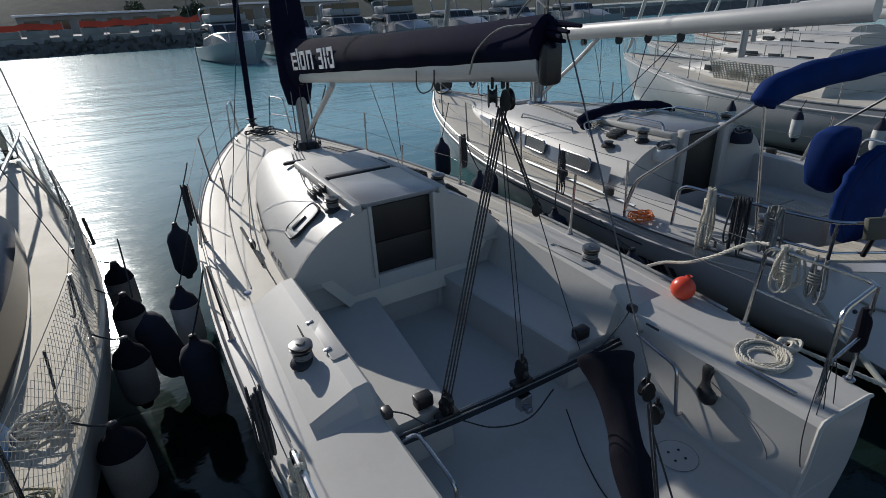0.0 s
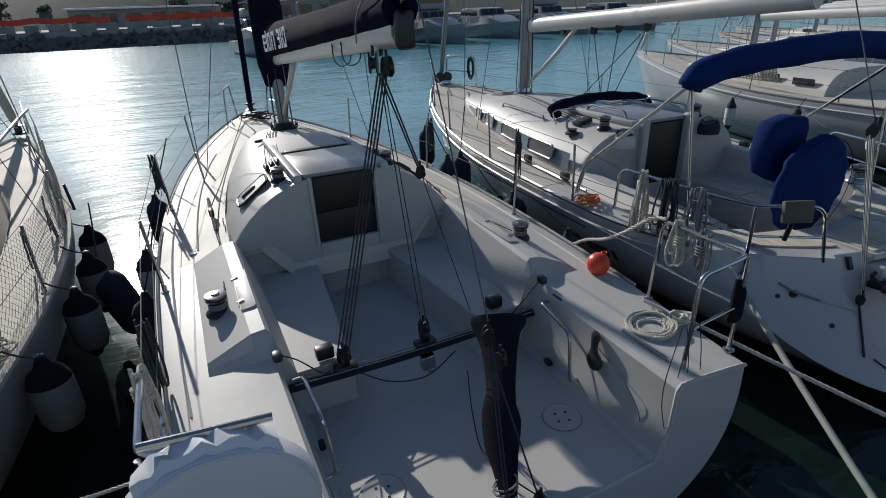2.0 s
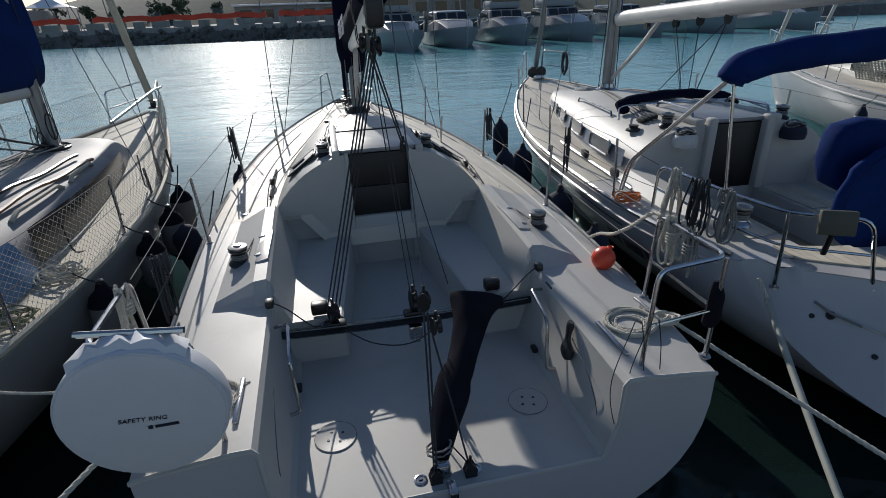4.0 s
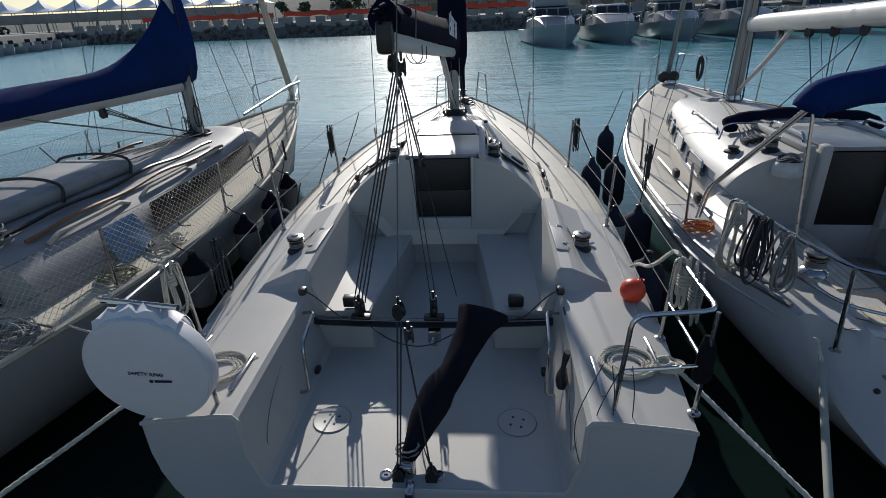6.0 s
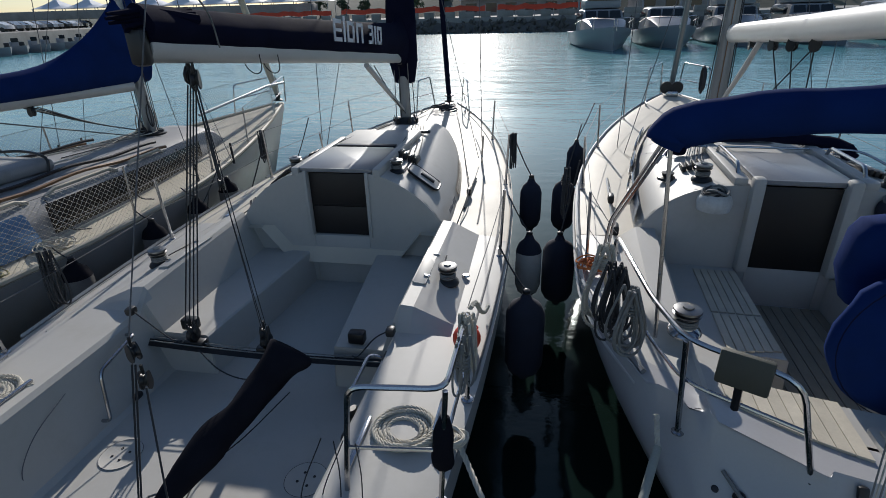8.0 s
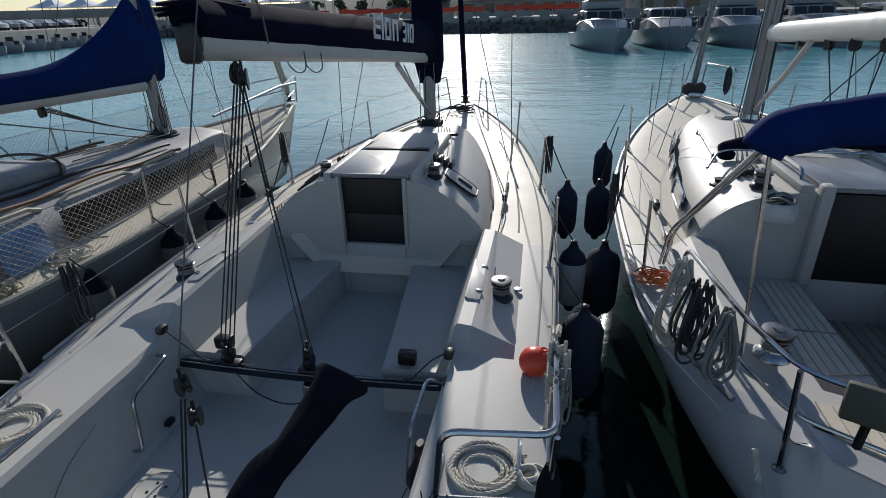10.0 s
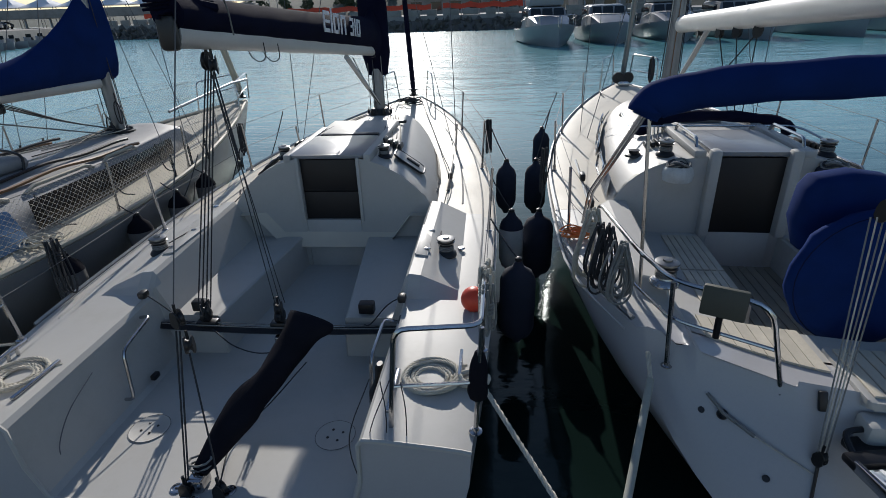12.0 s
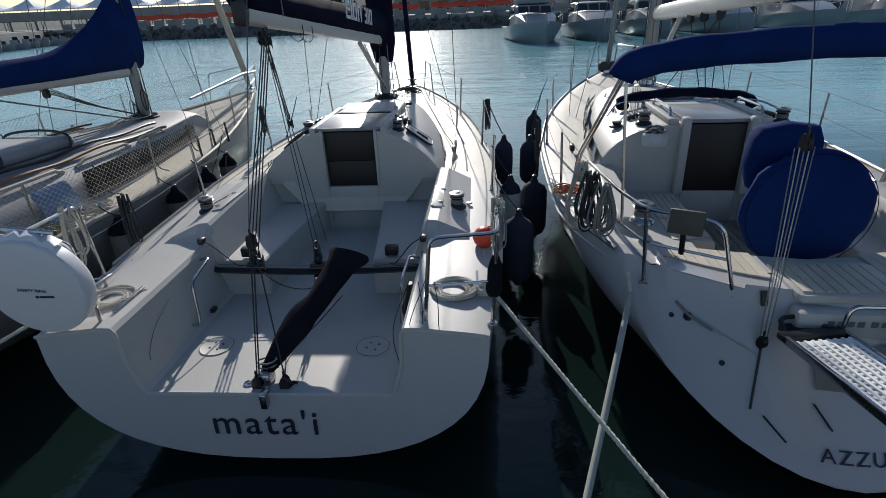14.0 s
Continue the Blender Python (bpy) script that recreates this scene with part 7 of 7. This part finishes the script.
# ---- further sailing boats ----
def plain_sailboat(m, L, beam, label, mast_h=12, lattice=False, stripe=INK, seed=0):
    t = thing("moored_sailing_boat", m, label, "boat", "moored sailing boats")
    w_ = [(0, beam * 0.36), (L * 0.3, beam * 0.5), (L * 0.55, beam * 0.48), (L * 0.8, beam * 0.27), (L, 0.03)]
    s_ = [(0, 1.05), (L * 0.4, 1.08), (L, 1.45)]
    k_ = [(0, 0.0), (L * 0.5, -0.4), (L, 0.0)]
    bm = bmesh.new()
    rg = hull_rings(lambda y: smooth_table(w_, y), lambda y: smooth_table(s_, y), lambda y: smooth_table(k_, y), 0, L, 20, rake=-0.3, bow_rake=0.8)
    loft(bm, rg)
    bm.faces.new([bm.verts.new(p) for p in rg[0]])
    part("hull", bm, TOPSIDE, t, "white topsides", angle=50)
    bm = bmesh.new()
    rows = []
    for i in range(20):
        y = 0.02 + (L - 0.06) * i / 19
        w, s = smooth_table(w_, y), smooth_table(s_, y)
        half = [(w * k / 5, s + 0.05 * (1 - (k / 5) ** 2)) for k in range(6)]
        rows.append([Vector((-x, y, z)) for x, z in reversed(half[1:])] + [Vector((x, y, z)) for x, z in half])
    loft(bm, rows)
    part("deck", bm, NONSKID, t)
    rw = [(L * 0.28, beam * 0.33), (L * 0.5, beam * 0.3), (L * 0.72, beam * 0.14)]
    rh = [(L * 0.28, 0.5), (L * 0.55, 0.42), (L * 0.72, 0.05)]
    bm = bmesh.new()
    loft(bm, [[Vector((u * smooth_table(rw, y), y, smooth_table(s_, y) + 0.04 + smooth_table(rh, y) * (1 - abs(u) ** 5) ** 0.6 - (0.03 if abs(u) == 1 else 0))) for u in us] for y in [L * 0.28 + L * 0.44 * i / 14 for i in range(15)]], False, True)
    part("coachroof", bm, GELCOAT, t, angle=50)
    for sgn in (-1, 1):
        for k in range(4):
            y = L * (0.33 + 0.08 * k)
            bm = bmesh.new()
            box(bm, (sgn * (smooth_table(rw, y) + 0.0), y, smooth_table(s_, y) + 0.25), (0.03, 0.5, 0.14), bevel=0.012)
            part("port_light", bm, FARGLASS, t)
        bm = bmesh.new()
        tube(bm, [(sgn * (smooth_table(w_, L * f) + 0.004), L * f, smooth_table(s_, L * f) - 0.1) for f in [0.02 + 0.96 * k / 24 for k in range(25)]], 0.025, 5)
        part("rubbing_strake", bm, ALU_PALE, t)
        bm = bmesh.new()
        tube(bm, [(sgn * (smooth_table(w_, L * f) - 0.02), L * f, smooth_table(s_, L * f) + 0.03) for f in [0.02 + 0.96 * k / 24 for k in range(25)]], 0.025, 5)
        part("toe_rail", bm, WOOD if seed % 2 else ALU, t)
        pts = []
        for f in (0.05, 0.22, 0.4, 0.58, 0.75, 0.9):
            y = L * f
            p = (sgn * (smooth_table(w_, y) - 0.07), y, smooth_table(s_, y) + 0.02)
            stanchion(t, p, 0.6, 0.0)
            pts.append((p[0], y, p[2] + 0.59))
        rope(t, pts, 0.004, WIRE, "lifeline", 5)
        rope(t, [(a, b, c - 0.29) for a, b, c in pts], 0.004, WIRE, "lifeline", 5)
        rope(t, [(sgn * beam * 0.44, L * 0.55, 1.1), (sgn * beam * 0.3, L * 0.56, mast_h * 0.5), (0, L * 0.57, mast_h)], 0.006, WIRE, "shroud")
        rail(t, round_corners([(sgn * 0.5, L * 0.9, 1.36), (sgn * 0.45, L * 0.905, 1.98), (sgn * 0.08, L * 1.0, 2.05), (sgn * 0.06, L * 0.99, 1.45)], 0.08), 0.014, "pulpit_rail", 0)
    bm = bmesh.new()
    tube(bm, [(0, L * 0.57, 1.3), (0, L * 0.565, mast_h)], [0.1, 0.07], 12, flat=0.7)
    part("mast", bm, ALU, t)
    bm = bmesh.new()
    tube(bm, [(0, L * 0.56, 2.5), (0, L * 0.12, 2.65)], 0.1, 10, flat=0.7)
    bo = part("boom", bm, ALU_PALE, t)
    rope(t, [(0, L * 0.985, 1.5), (0, L * 0.97, 1.8), (0, L * 0.6, mast_h * 0.95)], [0.02, 0.06, 0.04], ALU_PALE, "furled_jib", 8)
    if lattice:
        # wooden lattice panels stowed against the rail, each a framed grating
        for k in range(4):
            y = L * 0.38 + k * 0.42
            x = -(smooth_table(w_, y) - 0.35)
            mm = pose(x, y, 1.3, 62, 0, 90 + 4)
            for u in [-0.19 + 0.076 * i for i in range(6)]:
                bm = bmesh.new()
                box(bm, (u, 0.2, 0), (0.02, 0.46, 0.02), mm)
                part("lattice_bar", bm, TEAK, t)
            for v in [0.0 + 0.057 * i for i in range(9)]:
                bm = bmesh.new()
                box(bm, (0, v - 0.02, 0.004), (0.4, 0.018, 0.018), mm)
                part("lattice_bar", bm, TEAK, t)
    return t


plain_sailboat(pose(11.0, 1.6, WATER_Z + 0.1, 0, 0, -9), 10.6, 3.5, "white sailing yacht with wooden gratings on deck", 13, True, seed=2)
plain_sailboat(pose(15.6, 3.6, WATER_Z + 0.1, 0, 0, -8), 11.5, 3.7, "white moored sailing yacht beyond an empty berth", 14)
plain_sailboat(pose(20.5, 5.5, WATER_Z + 0.1, 0, 0, -8), 11.0, 3.6, "white moored sailing yacht with bare boom", 13, seed=3)
plain_sailboat(pose(25.5, 7.5, WATER_Z + 0.1, 0, 0, -8), 12.0, 3.8, "large white moored sailing yacht", 15, seed=2)
for k in range(3):
    fender((9.35 - 0.05 * k, 3.2 + 1.35 * k, 0.35), 0.62, 0.1, FENDER_WHITE, "white vinyl fender hanging on a moored yacht", hang=(9.4 + 0.05 * k, 3.2 + 1.35 * k, 1.15), tip=FENDER_NAVY)

# ---- loose things ----
fender((1.80, 4.45, 0.5), 0.68, 0.125, FENDER_NAVY, "black covered fender hanging from the sloop", hang=(1.6, 4.45, 1.62))
fender((1.82, 3.2, 0.28), 0.7, 0.125, FENDER_WHITE, "dirty white fender with dark ends beside the sloop", tip=FENDER_NAVY, hang=(1.6, 3.3, 1.35))
fender((1.83, 2.0, 0.2), 0.8, 0.15, FENDER_NAVY, "large navy fender hanging beside the sloop", hang=(1.6, 2.2, 1.3))
fender((2.2, 4.85, 0.34), 0.74, 0.14, FENDER_NAVY, "black covered fender hanging from the cruising yacht", hang=(2.36, 5.0, 1.7))
fender((2.12, 3.38, 0.12), 0.8, 0.16, FENDER_NAVY, "large black fender between the two hulls", hang=(2.26, 3.5, 1.65))
fender((2.42, 6.5, 0.45), 0.7, 0.13, FENDER_NAVY, "black fender near the yacht's bow", hang=(2.64, 6.6, 1.7))
fender((-1.83, 3.35, -0.12), 0.82, 0.15, FENDER_NAVY, "navy fender between the sloop and the old boat", hang=(-1.62, 3.3, 1.3))
fender((-1.84, 4.3, 0.0), 0.74, 0.13, FENDER_WHITE, "grey-white fender with dark ends on the sloop's side", tip=FENDER_NAVY, hang=(-1.58, 4.4, 1.4))
fender((-2.0, 3.95, 0.0), 0.85, 0.15, FENDER_NAVY, "black fender wedged against the old boat", hang=(-2.22, 4.5, 1.3), lean=(6, -14))
fender((-1.72, 5.6, 0.25), 0.7, 0.13, FENDER_NAVY, "dark fender on the sloop's forward quarter", hang=(-1.42, 5.6, 1.65))
for y in (2.9, 3.9, 4.7, 5.5):
    p = om @ Vector((hb3(y) + 0.13, y, 0.36))
    fender((p.x, p.y, p.z), 0.62, 0.13, FENDER_GREY, "grimy grey fender with a black top hanging from the old boat", tip=BLACKCLOTH, hang=tuple(om @ Vector((hb3(y) - 0.05, y, 1.1))))

ball = thing("float_ball", pose(1.48, 1.21, 1.09), "round orange-red plastic float on the side deck", "float")
bm = bmesh.new()
lathe(bm, [(0.09 * math.cos(a), 0.09 * math.sin(a)) for a in [-math.pi / 2 + math.pi * k / 16 for k in range(17)]], None, 26)
part("ball", bm, RED, ball)
bm = bmesh.new()
tube(bm, [(0.05 + 0.02 * math.cos(a), 0.02 * math.sin(a), 0.085) for a in [2 * math.pi * k / 12 for k in range(13)]], 0.006, 6)
part("eye", bm, RED, ball)

rope_coil((1.26, 0.45, 1.005), 0.13, 7, 0.011, ROPE_WHITE, "neat coil of white laid rope on the stern deck", seed=1, squash=0.85)
rope_coil((-1.22, 0.36, 1.005), 0.13, 6, 0.011, ROPE_WHITE, "white rope coil on the stern deck beside the buoy case", seed=2, squash=0.85)
tangle((1.49, 0.42, 1.0), 0.08, 5, 0.012, ROPE_WHITE, "knotted white mooring rope round the stern cleat", 8, 0.9)


def hung_coil(p, w, h, n, rr, material, label, seed=0, yaw=0):
    """Loops of line hanging from a rail at p."""
    rng = random.Random(seed)
    t = thing("hung_rope", pose(*p, 0, 0, yaw), label, "rope", "hung lines")
    for k in range(n):
        ww, hh = w * rng.uniform(0.7, 1.1), h * rng.uniform(0.8, 1.1)
        off, tw = rng.uniform(-0.05, 0.05), rng.uniform(-0.3, 0.3)
        pts = []
        for j in range(25):
            a = 2 * math.pi * j / 24
            z = -hh / 2 + hh / 2 * math.cos(a)
            x = ww / 2 * math.sin(a) * (0.55 - 0.45 * math.cos(a))
            pts.append((x * math.cos(tw) + off, x * math.sin(tw) + 0.012 * k - 0.006 * n, z + 0.01))
        bm = bmesh.new()
        if rr > 0.008:
            laid_rope(bm, pts, rr)
        else:
            tube(bm, pts, rr, 6)
        part("loop", bm, material, t)
    bm = bmesh.new()
    for k in range(4):
        tube(bm, [(0.03 * math.cos(a), 0.035 * math.sin(a), -0.09 - 0.02 * k) for a in [2 * math.pi * j / 12 for j in range(13)]], rr, 5)
    part("binding", bm, material, t)
    return t


hung_coil((1.565, 0.58, 1.63), 0.13, 0.3, 8, 0.009, ROPE_WHITE, "white lines coiled and hung on the sloop's pushpit", 3, 80)
hung_coil((1.57, 0.42, 1.62), 0.1, 0.3, 5, 0.006, ROPE_GREY, "grey lines hung on the sloop's pushpit", 9, 60)
hung_coil((2.32, 1.65, 1.58), 0.36, 0.62, 5, 0.012, ROPE_WHITE, "thick white line hung in loops on the yacht's rail", 4, 25)
hung_coil((2.36, 1.4, 1.56), 0.22, 0.46, 11, 0.008, ROPE_DARK, "dark coiled lines hung on the yacht's rail", 5, 20)
hung_coil((2.42, 1.15, 1.54), 0.22, 0.4, 9, 0.008, ROPE_GREY, "grey coiled lines hung on the yacht's rail", 6, 10)
hung_coil((-1.61, 1.3, 1.48), 0.12, 0.45, 6, 0.007, ROPE_DARK, "dark line coiled on the sloop's guard wire", 12, 90)
hung_coil((-1.56, 4.45, 1.69), 0.1, 0.4, 6, 0.007, ROPE_DARK, "dark fender lines bunched on a stanchion", 13, 90)
hung_coil((1.57, 4.45, 1.69), 0.1, 0.4, 6, 0.007, ROPE_DARK, "dark lines bunched on the starboard stanchion", 14, 90)
hung_coil((2.13, 3.3, 1.62), 0.1, 0.45, 5, 0.007, ROPE_DARK, "dark fender lines hung on the yacht's wire", 15, 80)
hung_coil((-1.57, 0.62, 1.62), 0.16, 0.46, 5, 0.009, ROPE_WHITE, "white line hung on the sloop's port pushpit", 7, 90)
tangle((2.36, 2.35, 1.09), 0.13, 9, 0.007, ROPE_ORANGE, "orange line heaped on the yacht's side deck", 10, 0.5)


def mooring(pts, r, material, label):
    t = thing("mooring_line", Matrix.Translation(pts[0]), label, "rope", "mooring lines")
    bm = bmesh.new()
    laid_rope(bm, [Vector(p) - Vector(pts[0]) for p in pts], r, r * 8)
    part("line", bm, material, t)
    return t


mooring(sag((1.56, 0.40, 0.99), (4.6, -4.6, -0.3), 0.10, 24), 0.015, ROPE_WHITE, "laid mooring rope from the sloop's stern to the quay")
mooring(sag((-1.56, 0.36, 0.99), (-5.0, -4.2, 0.1), 0.14, 24), 0.015, ROPE_WHITE, "laid mooring rope from the sloop's port quarter")
mooring(curve_points([(1.57, 0.72, 1.61), (1.58, 0.86, 1.56), (1.58, 1.08, 1.38), (1.585, 1.28, 1.25), (1.585, 1.48, 1.17), (1.57, 1.62, 1.08)], 6), 0.014, ROPE_WHITE, "thick white line slung along the sloop's guard rail")
mooring(sag((-1.55, 0.7, 1.0), (-2.7, 0.9, 1.0), 0.08, 16), 0.010, ROPE_WHITE, "slack line between the sloop and the old boat")
hose = thing("mooring_line", pose(2.58, 0.86, 0.93), "mooring line sheathed in a pale plastic hose", "rope", "mooring lines")
bm = bmesh.new()
laid_rope(bm, [Vector((0, 0, 0)), Vector((-0.0, -0.12, -0.12))], 0.016)
part("line", bm, ROPE_WHITE, hose)
bm = bmesh.new()
tube(bm, sag((0, -0.12, -0.12), (-1.15, -3.0, -1.2), 0.08, 20), 0.023, 12)
part("hose_sheath", bm, HOSE, hose, "pale plastic hose sheath")

# round buoy case on the port pushpit
case = thing("lifebuoy_case", pose(-1.33, -0.03, 1.345, 4, 0, 0) @ Matrix.Scale(0.93, 4), "round white soft lifebuoy case with dark print on the pushpit", "lifebuoy")
bm = bmesh.new()
prof = [(0.01, -0.07), (0.3, -0.07), (0.345, -0.055), (0.36, -0.03), (0.36, 0.05), (0.345, 0.07), (0.3, 0.08), (0.01, 0.08)]
lathe(bm, prof, Euler((radians(90), 0, 0)).to_matrix().to_4x4(), 44)
body = part("body", bm, CASE, case)
bm = bmesh.new()
tube(bm, [(0.352 * math.cos(a), -0.062, 0.352 * math.sin(a)) for a in [2 * math.pi * k / 48 for k in range(49)]], 0.006, 6)
part("piping", bm, CASE, body)
bm = bmesh.new()
rr = []
for k in range(13):
    a = radians(50 + 80 * k / 12)
    wob = 0.012 * math.sin(k * 2.3)
    rr.append([(0.365 * math.cos(a), -0.05 + wob, 0.365 * math.sin(a) - 0.02), (0.38 * math.cos(a), -0.02 + wob, 0.38 * math.sin(a) + 0.01 + wob), (0.38 * math.cos(a), 0.05, 0.38 * math.sin(a) + 0.012 - wob), (0.36 * math.cos(a), 0.085, 0.36 * math.sin(a))])
loft(bm, rr)
part("top_flap", bm, CASE, case, "crumpled top flap")
bm = bmesh.new()
tube(bm, [(-0.2, 0.06, 0.4), (0.24, 0.03, 0.37)], 0.016, 8)
part("support_bar", bm, STEEL, case)
lettering("case_print", "SAFETY RING", 0.034, pose(0.0, -0.083, 0.0, 90, 4, 0), INK, case, "dark printed words", 0.001, 0.15)
bars("case_mark", [(-0.02, 0.0, -0.01, 0.01), (0.01, 0.11, -0.008, 0.008)], 0.02, pose(0.03, -0.084, -0.05, 90, 0, 0), INK, case, "small dark mark")
# thin black cable looped at the starboard quarter
cable = thing("black_cable", pose(1.05, 0.02, 1.2), "thin black cable hanging in loops at the stern corner", "cable")
for k in range(2):
    o = -0.04 + 0.1 * k
    rope(cable, curve_points([(o, 0.02, 0.12), (o - 0.12, -0.02, -0.2), (o - 0.1, -0.04, -0.45), (o - 0.02, -0.06, -0.62), (o + 0.05, -0.05, -0.45), (o + 0.07, 0, -0.1), (o + 0.05, 0.03, 0.1)], 6), 0.003, ROPE_DARK, "loop", 5)
